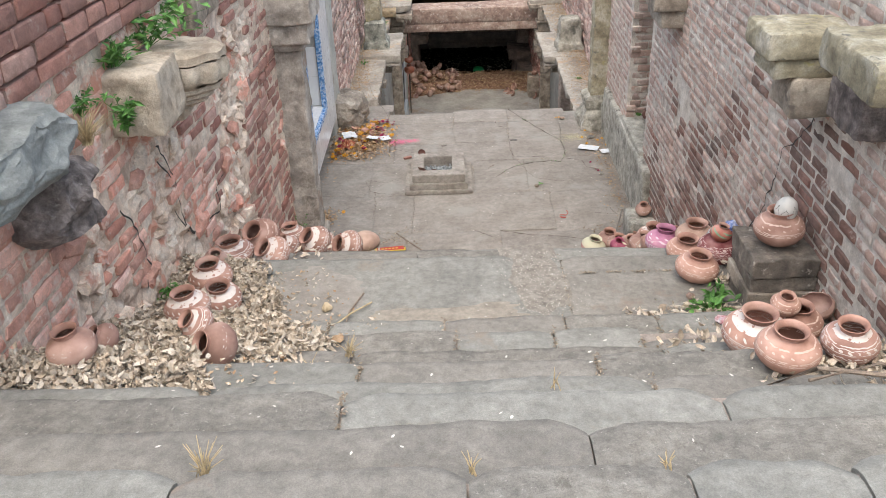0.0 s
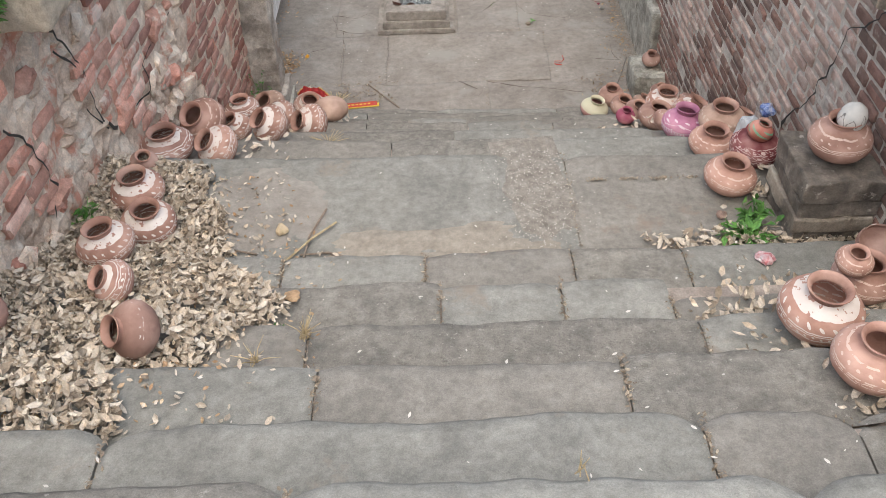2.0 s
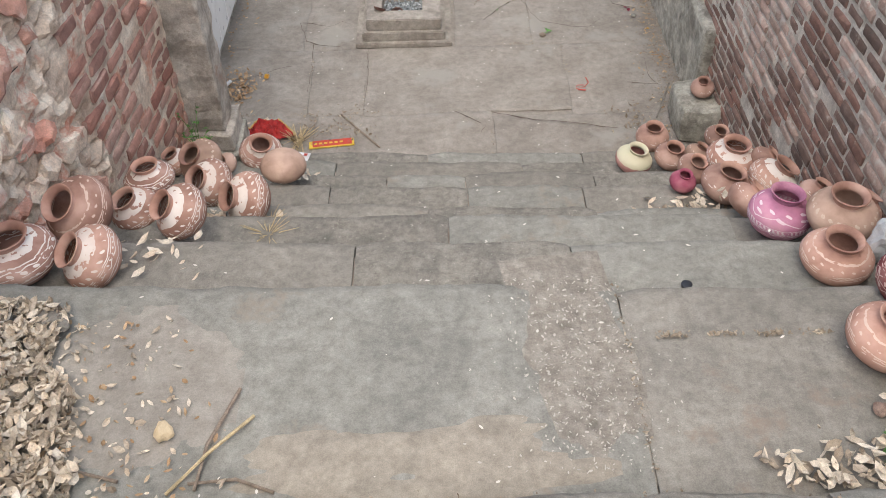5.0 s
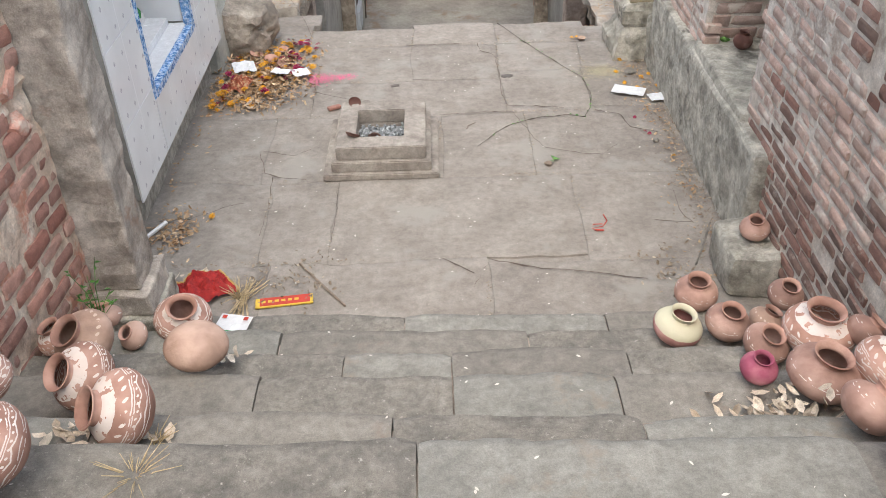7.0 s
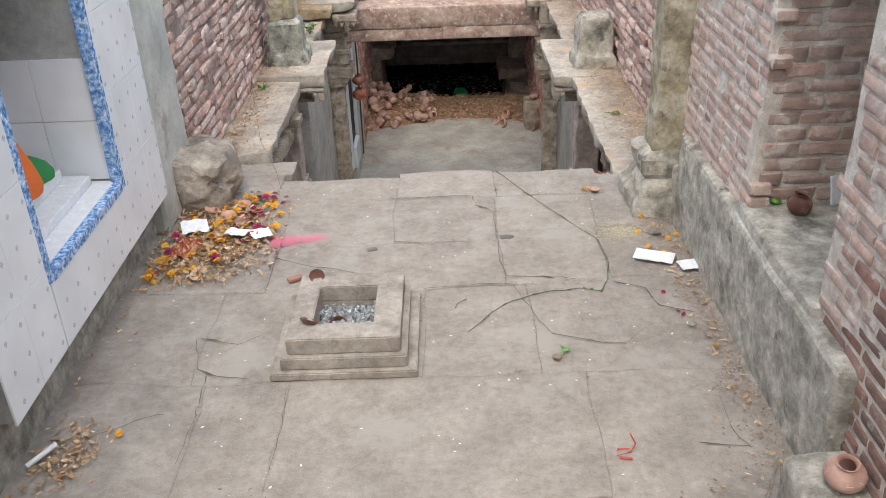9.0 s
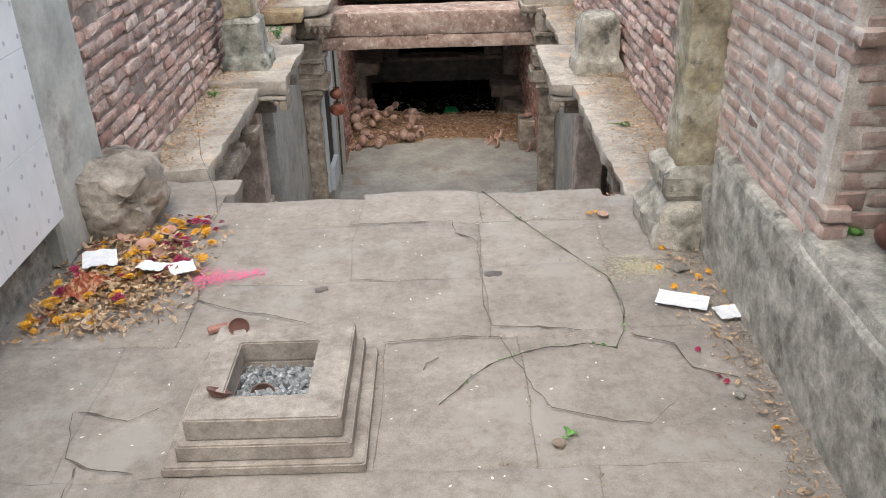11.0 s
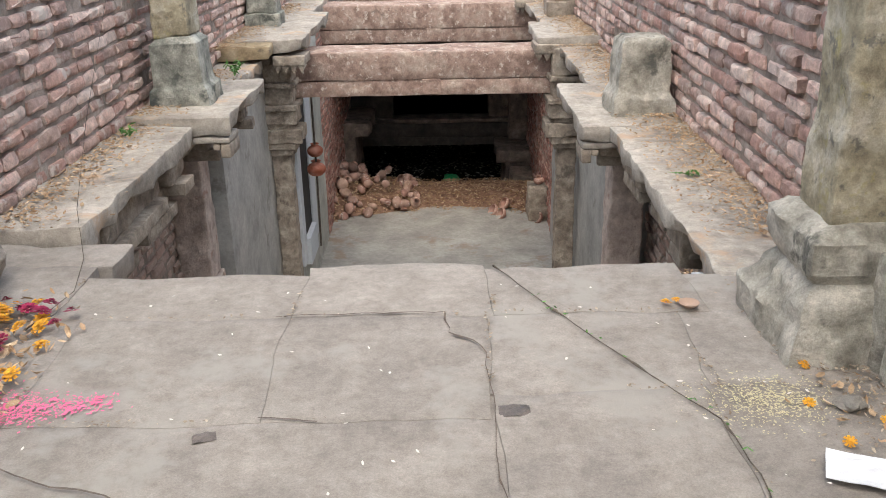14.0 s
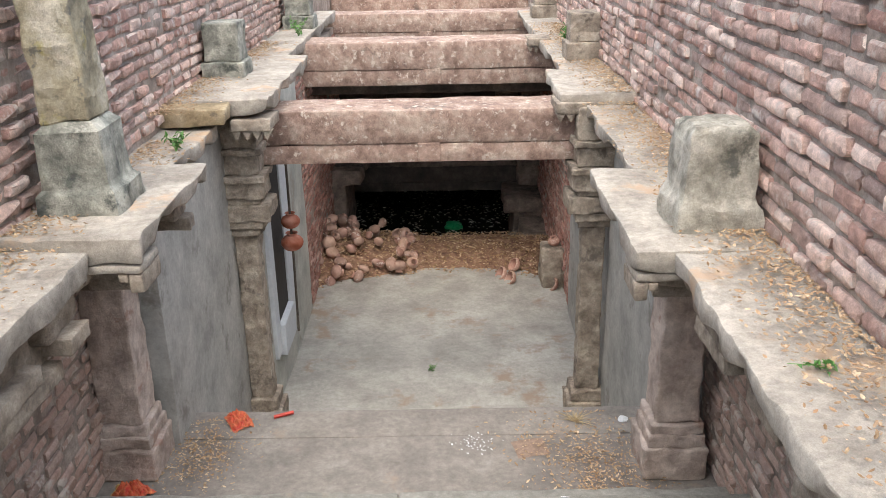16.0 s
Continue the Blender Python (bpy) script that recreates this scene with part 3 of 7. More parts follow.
for y0, y1, z0, z1 in ((7.13, OP[0], 0.30, 2.45), (OP[1], 9.27, 0.28, 2.45), (OP[0], OP[1], 0.29, OP[2]), (OP[0], OP[1], OP[3], 2.45)):
    box(bm, -1.9, SHX - 0.012, y0, y1, z0, z1)
shrine_wall = structure("wall_west_shrine", bm, CEMENT, "shrine wall faced with white tiles", "wall")
bm = bmesh.new()
box(bm, -1.95, -1.37, 6.3, 9.42, -0.3, 0.30)
structure("shrine_plinth_wall", bm, GREYPLASTER, "stained plaster base under the shrine", "wall")
bm = rough_box(-1.95, -1.28, 9.28, 9.95, 0.0, 2.5, 0.1, 0.012, 4, 3, 0.03)
structure("shrine_corner_pier", bm, PALE_CEMENT, "grey cement pier at the shrine corner", "wall")

# ---- ledges over the lower storey ----
WORN_LEDGE = surface("ochre_broken_stone", [(0.22, 0.17, 0.10), (0.36, 0.28, 0.17), (0.48, 0.40, 0.28)], 5, 60, 0.9, 0.7, stain=((0.13, 0.11, 0.09), 4, 0.58), grit=0.9)



def ledge(name, x0, x1, y0, y1, z0, z1, seed, material=LEDGE, label="dusty stone ledge slab"):
    bm = rough_box(x0, x1, y0, y1, z0 + 0.015, z1, 0.05, 0.016, 6, seed, 0.015)
    inner, way = (x1, 1) if x1 < 0 else (x0, -1)
    for v in bm.verts:
        near = max(0.0, 1 - abs(v.co.x - inner) / 0.25)
        low = (z1 - v.co.z) / (z1 - z0)
        chip = max(0.0, noise.noise(Vector((v.co.y * 2.4, seed, 0.5))) + 0.6 * noise.noise(Vector((v.co.y * 6.5, seed, 3.5))) + 0.12)
        v.co.z += near * low * chip * 0.07
        v.co.x -= way * near * (low * chip * 0.05 + 0.02 * noise.noise(Vector((v.co.y * 4.0, seed, 8.0))))
    return structure(name, bm, material, label, "ledge", smooth=True)


ledge("ledge_west_a", -1.75, -0.87, 10.42, 12.16, -0.09, 0.05, 1)
ledge("ledge_west_b", -1.75, -0.66, 12.17, 13.36, -0.05, 0.09, 2)
ledge("ledge_west_c", -1.75, -0.95, 13.37, 14.7, -0.12, 0.0, 3)
ledge("ledge_west_d", -1.75, -0.59, 14.72, 16.7, 0.02, 0.16, 4)
ledge("ledge_west_broken", -1.75, -0.84, 14.50, 14.71, 0.0, 0.14, 14, WORN_LEDGE, "broken ochre ledge slab")
ledge("ledge_west_e", -1.75, -0.85, 16.71, 21.0, -0.05, 0.10, 5)
ledge("ledge_west_near", -1.75, -0.66, 10.16, 10.41, -0.16, -0.01, 6, PAVE)
ledge("ledge_east_a", 1.58, 2.5, 9.96, 12.15, -0.12, 0.0, 7)
ledge("ledge_east_b", 1.42, 2.5, 12.16, 13.42, -0.12, 0.0, 8)
ledge("ledge_east_c", 1.66, 2.5, 13.43, 15.1, -0.12, 0.0, 9)
ledge("ledge_east_d", 1.47, 2.5, 15.11, 16.2, -0.02, 0.08, 10)
ledge("ledge_east_e", 1.62, 2.5, 16.21, 21.0, -0.05, 0.06, 11)


# ---- cross beams ----
def cross_beam(y0, depth, x0, x1, z0, z1, seed, label, stone=None):
    holder = thing("stone_beam", label, "beam", Matrix.Translation((0, y0, 0)), "beams across the well")
    h = z1 - z0
    part("shaft", rough_box(x0, x1, 0.0, depth, z0 + h * 0.36, z1, 0.09, 0.010, 5, seed, 0.018), stone or REDSTONE, holder, smooth=True)
    part("lower_band", rough_box(x0, x1, 0.014, depth - 0.03, z0, z0 + h * 0.355, 0.09, 0.006, 5, seed + 3, 0.006), stone or REDSTONE, holder, smooth=True)
    bm = bmesh.new()
    box(bm, x0 + (x1 - x0) * 0.47, x0 + (x1 - x0) * 0.53, -0.004, 0.06, z0 + 0.01, z0 + h * 0.38, 0.006)
    part("boss", bm, stone or REDSTONE, holder, "worn square boss on the band")
    return holder


cross_beam(15.24, 0.46, -0.95, 1.95, -0.455, -0.045, 1, "weathered reddish stone beam with a moulded lower band")
cross_beam(18.18, 0.5, -0.95, 1.95, -0.41, 0.05, 2, "weathered reddish stone beam farther along the well")
cross_beam(21.1, 0.5, -1.3, 2.05, -0.36, 0.03, 3, "far stained stone beam across the well")
cross_beam(24.1, 0.5, -1.3, 2.05, -0.42, 0.0, 4, "farthest stone beam across the well")
# The lintel's dark colour stands in for roofed-over shade.
cross_beam(21.2, 0.3, -1.3, 2.05, -2.56, -2.17, 5, "dark low lintel over the water", SHADED_STONE)

# Two added roof slabs block the sky so the water stays dark.
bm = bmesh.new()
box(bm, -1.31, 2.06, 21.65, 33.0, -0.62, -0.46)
structure("ceiling_far", bm, REDSTONE, "roof slabs added to keep daylight off the water", "ceiling")
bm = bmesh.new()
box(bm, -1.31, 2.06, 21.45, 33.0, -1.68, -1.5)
structure("ceiling_low", bm, SHADED_STONE, "low roof slab added to darken the water, coloured as shade", "ceiling")

# ---- lower storey ----
bm = rough_box(-2.2, 2.6, 9.8, 13.66, -1.95, -1.68, 0.2, 0.006, 3, 5, 0.02)
structure("lower_landing", bm, LANDING, "dusty cement landing under the platform", "floor", smooth=True)
well_steps = thing("platform_stairs", "pale worn stone steps from the platform down to the lower landing", "stairs", kind="structure")
for i in range(9):
    y, z = 10.41 + 0.28 * i, -0.19 - 0.17 * i
    cut_ = (0.35, 0.9, 0.1, 0.7)[i % 4]
    for x0, x1 in ((-1.36, cut_ - 0.002), (cut_ + 0.002, 2.13)):
        part("step_slab", rough_box(x0, x1, y - 0.52, y, max(-1.9, z - 0.5), z, 0.06, 0.012, 5, i * 2.3, 0.018), STEP_BLUE if i % 3 else PAVE, well_steps, smooth=True)
structure("landing_nosing", rough_box(-2.1, 2.5, 13.36, 13.675, -1.80, -1.672, 0.2, 0.004, 3, 2, 0.012), LANDING, "dark cement nosing of the landing", "floor", smooth=True)
low_steps = thing("hidden_stairs", "cement steps down to the lower floor", "stairs", kind="structure")
for i in range(5):
    bm = bmesh.new()
    box(bm, -2.0, 2.4, 13.60 + i * 0.27, 13.9 + i * 0.27, -3.0, -1.86 - i * 0.18, 0.008)
    part("step_slab", bm, CEMENT_FLOOR, low_steps)
bm = rough_box(-2.0, 2.6, 13.5, 19.0, -3.1, -2.75, 0.25, 0.008, 2, 6, 0.02)
structure("lower_floor", bm, CEMENT_FLOOR, "pale cement floor, swept and stained", "floor", smooth=True)
# Slab added between the beams to cut sky light over the bank.
structure("ceiling_well", rough_box(-1.3, 2.05, 18.70, 21.3, -0.60, -0.47, 0.2, 0.01, 4, 3, 0.015), SHADED_STONE, "roof slabs added between the beams to darken the well", "ceiling")
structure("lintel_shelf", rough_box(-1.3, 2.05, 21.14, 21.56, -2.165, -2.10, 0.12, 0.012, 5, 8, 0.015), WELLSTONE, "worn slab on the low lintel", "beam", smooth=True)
# Both piers carry the well's shade in their colour.
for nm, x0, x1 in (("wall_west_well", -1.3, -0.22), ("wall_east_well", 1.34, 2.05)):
    structure(nm, rough_box(x0, x1, 21.25, 21.7, -2.1, -0.3, 0.12, 0.015, 4, x0, 0.02), WELLSTONE if x0 > 0 else SHADED_STONE, "stone pier beside the well opening", "wall", smooth=True)
# Wall above the opening takes the same shade-dark colour.
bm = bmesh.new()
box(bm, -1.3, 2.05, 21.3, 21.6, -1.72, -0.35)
structure("wall_north_well", bm, SHADED_STONE, "stone wall over the well opening, coloured dark as if shaded", "wall")
bm = bmesh.new()
box(bm, -2.5, 2.7, 18.0, 33.0, -4.7, -4.4)
structure("water_bed", bm, DARK, "dark bottom of the well", "floor")
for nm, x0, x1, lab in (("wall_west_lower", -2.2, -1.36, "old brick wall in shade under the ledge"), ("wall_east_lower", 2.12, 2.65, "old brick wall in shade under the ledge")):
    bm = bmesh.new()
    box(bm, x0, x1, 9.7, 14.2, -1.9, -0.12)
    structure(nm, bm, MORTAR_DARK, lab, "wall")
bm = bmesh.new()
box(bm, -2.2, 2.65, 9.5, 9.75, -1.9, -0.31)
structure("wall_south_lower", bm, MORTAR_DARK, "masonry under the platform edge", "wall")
PASSAGE = -0.89
# grey cemented panels between the pillars, and walls of the lower passage
for nm, x0, x1, y0, y1, mat, lab in (("wall_west_panel", -1.5, -1.02, 13.31, 15.1, CEMENT, "grey cemented wall between pillars"),
                                     ("wall_east_panel", 1.88, 2.4, 13.25, 15.1, CEMENT, "grey cemented wall between pillars"),
                                     ("wall_west_passage", -1.6, PASSAGE, 15.1, 17.6, PALE_CEMENT, "grey cemented wall of the lower passage"),
                                     ("wall_east_passage", 1.92, 2.4, 15.1, 17.4, CEMENT, "grey cemented wall of the lower passage"),
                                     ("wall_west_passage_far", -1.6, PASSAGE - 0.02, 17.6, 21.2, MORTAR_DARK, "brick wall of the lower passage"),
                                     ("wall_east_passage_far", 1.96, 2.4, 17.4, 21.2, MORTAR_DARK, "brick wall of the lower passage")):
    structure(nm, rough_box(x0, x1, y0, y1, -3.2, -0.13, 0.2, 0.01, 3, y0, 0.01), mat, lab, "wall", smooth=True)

# ---- bricks on the walls ----
def red_end(s, z):
    return s > 4.1 + 0.8 * noise.noise(Vector((s * 1.3, z * 1.7, 6.6)))


for stone, kind, red in ((BRICK_WASHED, "red", False), (BRICK_RED, "deep", True)):
    brickwork(wl, WL_A, WL_B, 0.0, TOP + 0.4, -1, stone, kind, L=0.205, H=0.064, joint=0.020, proud=0.009, rough=0.007, wear=0.006, near=(2.2, 5.6, 1.4, 2.5), skip=lambda s, z, red=red: z > 2.84 or skip_left(s, z) or red_end(s, z) != red, missing=0.04, seed=2)
brickwork(wl, WL_A, WL_B, 2.86, TOP + 0.4, -1, BRICK_RED, "clean", L=0.235, H=0.074, joint=0.012, proud=0.05, rough=0.003, wear=0.003, near=(0.5, 5.0, 2.8, 3.5), seed=6)
brickwork(wl2, WL2_A, WL2_B, 0.05, 1.68, -1, BRICK_FAR, "washed", L=0.20, H=0.060, joint=0.020, proud=0.020, rough=0.012, wear=0.009, near=(0.2, 4.2, 0.1, 1.0), missing=0.03, seed=3)


def soiled(s, z):
    return 0.7 * noise.noise(Vector((s * 1.6, z * 1.6, 4.1))) + 0.5 * noise.noise(Vector((s * 5.1, z * 6.3, 2.1))) + 0.22 * (5.7 - s) + 0.5 * (0.95 - z) > 0


def in_niche(s, z):
    return NICHE[0] - 0.24 < s < NICHE[1] - 0.18 and NICHE[2] < z < NICHE[3]


brickwork(wr, WR_A, WR_B, 0.0, TOP, 1, BRICK_SOILED, "soiled", L=0.172, H=0.053, joint=0.014, proud=0.0065, rough=0.004, wear=0.0045, near=(4.2, 7.0, 0.3, 1.4), skip=lambda s, z: not soiled(s, z) or in_niche(s, z), missing=0.03, seed=4)
brickwork(wr, WR_A, WR_B, 0.0, TOP, 1, BRICK_PALE, "pale", L=0.172, H=0.053, joint=0.014, proud=0.0055, rough=0.0035, wear=0.0045, near=(4.6, 8.9, 0.5, 1.9),
          skip=lambda s, z: soiled(s, z) or in_niche(s, z) or noise.noise(Vector((s * 0.9, z * 1.2, 8.8))) > 0.46, missing=0.02, seed=4)
brickwork(wr2, WR2_A, WR2_B, 0.0, 1.68, 1, BRICK_FAR, "washed2", L=0.205, H=0.066, joint=0.021, proud=0.022, rough=0.013, wear=0.0085, near=(0.8, 4.6, 0.0, 1.0), missing=0.005, seed=5)

# lumps of rubble where the brick facing has fallen
rnd = random.Random(31)
u_w = (Vector((*WL_B, 0)) - Vector((*WL_A, 0)))
w_len = u_w.length
u_w.normalize()
count = 0
while count < 70:
    s, z = rnd.uniform(1.2, w_len), rnd.uniform(0.3, 2.6)
    if not skip_left(s, z):
        continue
    p = Vector((*WL_A, 0)) + u_w * s
    q = rnd.uniform(0.05, 0.13)
    bm = bmesh.new()
    bmesh.ops.create_icosphere(bm, subdivisions=2, radius=1.0)
    for v in bm.verts:
        v.co += noise.noise_vector(v.co * 1.1 + Vector((count * 2.7, 0, 0))) * 0.7
        v.co = Vector((v.co.x * q * 0.4, v.co.y * q * 0.8, v.co.z * q * 0.5))
    ob = part("rubble_stone", bm, RUBBLE if rnd.random() < 0.6 else BRICK_WASHED, wl)
    ob.matrix_world = pose(p.x - 0.012, p.y, z, rnd.uniform(-30, 30), 0, rnd.uniform(-15, 15))
    count += 1

# niche in the right wall: back, far reveal in brick, sill
bm = bmesh.new()
box(bm, 2.46, 2.6, 7.0, 9.0, -0.1, 2.4)
niche_back = structure("niche_back", bm, GREYPLASTER, "shaded back of the wall niche", "wall")
brickwork(wr, (1.90, 8.218), (2.45, 8.218), 0.62, 1.95, -1, BRICK_PALE, "pale2", L=0.25, H=0.064, joint=0.011, proud=0.006, rough=0.005, wear=0.006, near=(0, 0.6, 0.6, 2.0), seed=9)
structure("niche_sill", rough_box(1.82, 2.46, 7.3, 8.26, 0.5, 0.606, 0.08, 0.008, 5, 4, 0.02), GREYPLASTER, "dusty plastered sill of the niche", "sill", smooth=True)
structure("plaster_skirting", rough_box(1.80, 1.93, 6.95, 9.25, -0.05, 0.56, 0.05, 0.010, 7, 7, 0.03), GREYPLASTER, "blackened crumbling plaster along the wall foot", "wall")
structure("plaster_skirting_north", rough_box(1.80, 1.95, 9.25, 9.9, -0.05, 0.34, 0.07, 0.02, 5, 8, 0.03), GREYPLASTER, "blackened crumbling plaster along the wall foot", "wall", smooth=True)

# brick walls under the ledges
for par, A, B, sd in (("wall_west_lower", (-1.36, 9.8), (-1.36, 13.3), -1), ("wall_east_lower", (2.12, 9.8), (2.12, 13.25), 1)):
    brickwork(bpy.data.objects[par], A, B, -1.66, -0.16, sd, BRICK_PALE, "rugged", L=0.20, H=0.055, joint=0.02, proud=0.014, rough=0.01, wear=0.008, seed=11)
for par, A, B, sd in (("wall_west_passage_far", (PASSAGE - 0.02, 17.62), (PASSAGE - 0.02, 21.2), -1), ("wall_east_passage_far", (1.96, 17.42), (1.96, 21.2), 1)):
    brickwork(bpy.data.objects[par], A, B, -2.9, -0.2, sd, BRICK_RED, "rugged", L=0.20, H=0.055, joint=0.02, proud=0.014, rough=0.01, wear=0.008, seed=13)


# ---- carved stones along the stair walls ----
def stone_bracket(label, blocks, material, category="bracket"):
    """A carved stone bracket that stands out of the wall; blocks: (x0, x1, y0, y1, z0, z1, part name)."""
    x0, x1, y0, y1, z0, z1, _ = blocks[0]
    base = Vector(((x0 + x1) / 2, (y0 + y1) / 2, z0))
    holder = thing("stone_bracket", label, category, Matrix.Translation(base))
    for i, (a, b, c, d, e, f, nm) in enumerate(blocks):
        bm = rough_box(a - base.x, b - base.x, c - base.y, d - base.y, e - base.z, f - base.z, 0.03, min(0.013, (f - e) * 0.09), 9, i + a, min(0.022, (f - e) * 0.14))
        part(nm, bm, material[i] if isinstance(material, list) else material, holder, smooth=True)
    return holder


stone_bracket("buff carved stone bracket with a fluted corbel on the brick wall",
              [(-1.62, -1.19, 3.5, 3.86, 2.42, 2.72, "block"), (-1.55, -1.22, 3.9, 4.2, 2.34, 2.60, "core")], BUFF)
cap_stone = thing("fluted_capital", "round fluted carved capital stone beside the plain block", "capital", Matrix.Translation((-1.33, 4.04, 2.36)))
for nm, prof, flutes in (("lower_mouldings", [(0.10, 0.0), (0.15, 0.03), (0.20, 0.05), (0.19, 0.065), (0.24, 0.085), (0.23, 0.10), (0.275, 0.12), (0.265, 0.14), (0.29, 0.155)], 0.0),
                         ("fluted_course", [(0.27, 0.155), (0.30, 0.165), (0.315, 0.20), (0.318, 0.24), (0.31, 0.265)], 0.045),
                         ("top_slab", [(0.30, 0.265), (0.325, 0.275), (0.325, 0.31), (0.30, 0.325), (0.12, 0.335), (0.0, 0.335)], 0.0)):
    bm = bmesh.new()
    lathe(bm, prof, 96)
    bmesh.ops.remove_doubles(bm, verts=bm.verts, dist=0.0005)
    for v in bm.verts:
        a = math.atan2(v.co.y, v.co.x)
        k = 1 + flutes * math.copysign(abs(math.cos(a * 13)) ** 0.5, math.cos(a * 13))
        v.co = Vector((v.co.x * k, v.co.y * k * 0.62, v.co.z)) + noise.noise_vector(v.co * 9) * 0.012 + noise.noise_vector(v.co * 30) * 0.004
    part(nm, bm, BUFF, cap_stone, smooth=True)
jut = thing("stone_bracket", "blue-grey worn slab on a dark pitted rounded stone", "bracket", Matrix.Translation((-1.55, 2.75, 2.35)))
for nm, c, r, mat, flat in (("stone", (-0.02, 0.02, 0.12), (0.33, 0.20, 0.17), DARKROCK, 0.0), ("slab", (0.0, -0.25, 0.40), (0.30, 0.34, 0.13), SLATE, 0.6)):
    bm = bmesh.new()
    bmesh.ops.create_icosphere(bm, subdivisions=5, radius=1.0)
    for v in bm.verts:
        d = v.co.copy()
        m = max(abs(d.x), abs(d.y), abs(d.z))
        d = d.lerp(d / m, 0.35 + 0.35 * flat)
        d += noise.noise_vector(d * 1.6 + Vector((flat * 9, 2, 5))) * (0.24 - 0.12 * flat) + noise.noise_vector(d * 6) * 0.045 + noise.noise_vector(d * 17) * 0.025 * (1 - flat)
        v.co = Vector((c[0] + d.x * r[0], c[1] + d.y * r[1], c[2] + d.z * r[2]))
    part(nm, bm, mat, jut, smooth=True)
stone_bracket("lichen-covered carved bracket on the limewashed wall",
              [(1.50, 2.0, 3.52, 3.84, 2.675, 2.80, "top_block"), (1.55, 2.0, 3.54, 3.83, 2.585, 2.68, "moulding"), (1.64, 2.0, 3.52, 3.80, 2.40, 2.59, "lower_course")], [LICHEN, LICHEN, CARVED])
stone_bracket("broken stone slab with yellow lichen jutting from the wall", [(1.62, 2.0, 2.75, 3.28, 2.74, 2.90, "slab"), (1.76, 2.0, 3.1, 3.44, 2.46, 2.74, "corbel")], [LICHEN, DARKROCK])
stone_bracket("worn capital stone above the niche", [(1.62, 2.0, 6.3, 6.9, 2.16, 2.34, "block"), (1.70, 2.0, 6.35, 6.85, 2.02, 2.16, "moulding")], CARVED)
stone_bracket("large broken stone jutting above the brickwork", [(-1.75, -1.28, 4.55, 5.1, 2.62, 2.95, "block")], CARVED)


# ---- columns ----
def column(name, label, x, y, z0, tiers, material, group="", lean=0.0, worn=0.014):
    """A square pillar: tiers of (part name, half width, height, material or None) stacked from z0."""
    holder = thing(name, label, "column", pose(x, y, z0, 0, lean, 0), group)
    z = 0.0
    for i, (nm, w, h, mat) in enumerate(tiers):
        wx, wy = w if isinstance(w, tuple) else (w, w)
        part(nm, rough_box(-wx, wx, -wy, wy, z, z + h, 0.04, worn, 9, x + i * 2.3, min(0.012, h * 0.16)), mat or material, holder, smooth=False)
        z += h - 0.002
    return holder


column("stone_pillar", "tall weathered grey pillar at the shrine corner with a moulded capital", -1.16, 6.46, 0.0,
       [("plinth", 0.17, 0.22, GREYPLASTER), ("base_moulding", 0.15, 0.12, None), ("shaft", 0.112, 1.62, None), ("neck", 0.15, 0.07, None), ("capital", 0.20, 0.16, None), ("abacus", 0.25, 0.30, None)],
       surface("grey_pillar_stone", [(0.25, 0.22, 0.187), (0.42, 0.375, 0.325), (0.56, 0.515, 0.455)], 6, 60, 0.9, 0.7, stain=((0.36, 0.25, 0.19), 3, 0.6)))


def eroded_base(holder, name, profile, material, seed, amount=0.02):
    """A square base cut from one block: profile of (height, half width), its faces worn and chipped."""
    bm = bmesh.new()
    rings = []
    m = 18
    for (z0, w0), (z1, w1) in zip(profile, profile[1:] + [profile[-1]]):
        for k in range(2):
            z, w = z0 + (z1 - z0) * k / 2, w0 + (w1 - w0) * k / 2
            ring_ = []
            for side in range(4):
                for i in range(m):
                    u = 2 * i / m - 1
                    p = ((u, -1), (1, u), (-u, 1), (-1, -u))[side]
                    v = Vector((p[0] * w, p[1] * w, z))
                    cut = max(0.0, abs(u) - 0.8) * 0.14
                    v.x, v.y = v.x * (1 - cut), v.y * (1 - cut)
                    d = amount * (noise.noise(v * 6 + Vector((seed, 0, 0))) + 0.7 * noise.noise(v * 15 + Vector((0, seed, 0))) + 0.4 * noise.noise(v * 34))
                    ring_.append(bm.verts.new(v + Vector((p[0], p[1], 0.4)).normalized() * d))
            rings.append(ring_)
    for a, b_ in zip(rings, rings[1:]):
        for i in range(len(a)):
            j = (i + 1) % len(a)
            bm.faces.new((a[i], a[j], b_[j], b_[i]))
    bm.faces.new(rings[-1])
    return part(name, bm, material, holder, smooth=True)


column("stone_pillar", "lichen-yellow stone pillar on a broad eroded base", 1.80, 9.52, 0.0,
       [("core", 0.11, 0.39, GREENSTONE), ("shaft", 0.115, 1.85, None), ("capital", 0.19, 0.25, None)], LICHEN, worn=0.012)
eroded_base(bpy.data.objects["stone_pillar.001"], "base", [(0.0, 0.235), (0.10, 0.23), (0.13, 0.205), (0.20, 0.19), (0.235, 0.165), (0.27, 0.185), (0.36, 0.18), (0.395, 0.13), (0.40, 0.115)], PILLARBASE, 3.0, 0.028)
stub = column("pillar_stub", "broken green-grey pillar base standing on the ledge", 1.83, 12.55, 0.0, [("core", 0.10, 0.42, CARVED)], GREENSTONE, "pillar stumps on the ledges")
eroded_base(stub, "base", [(0.0, 0.195), (0.10, 0.19), (0.125, 0.175), (0.15, 0.162), (0.30, 0.156), (0.40, 0.15), (0.435, 0.142), (0.462, 0.118), (0.468, 0.06)], PILLARBASE, 7.0, 0.02)
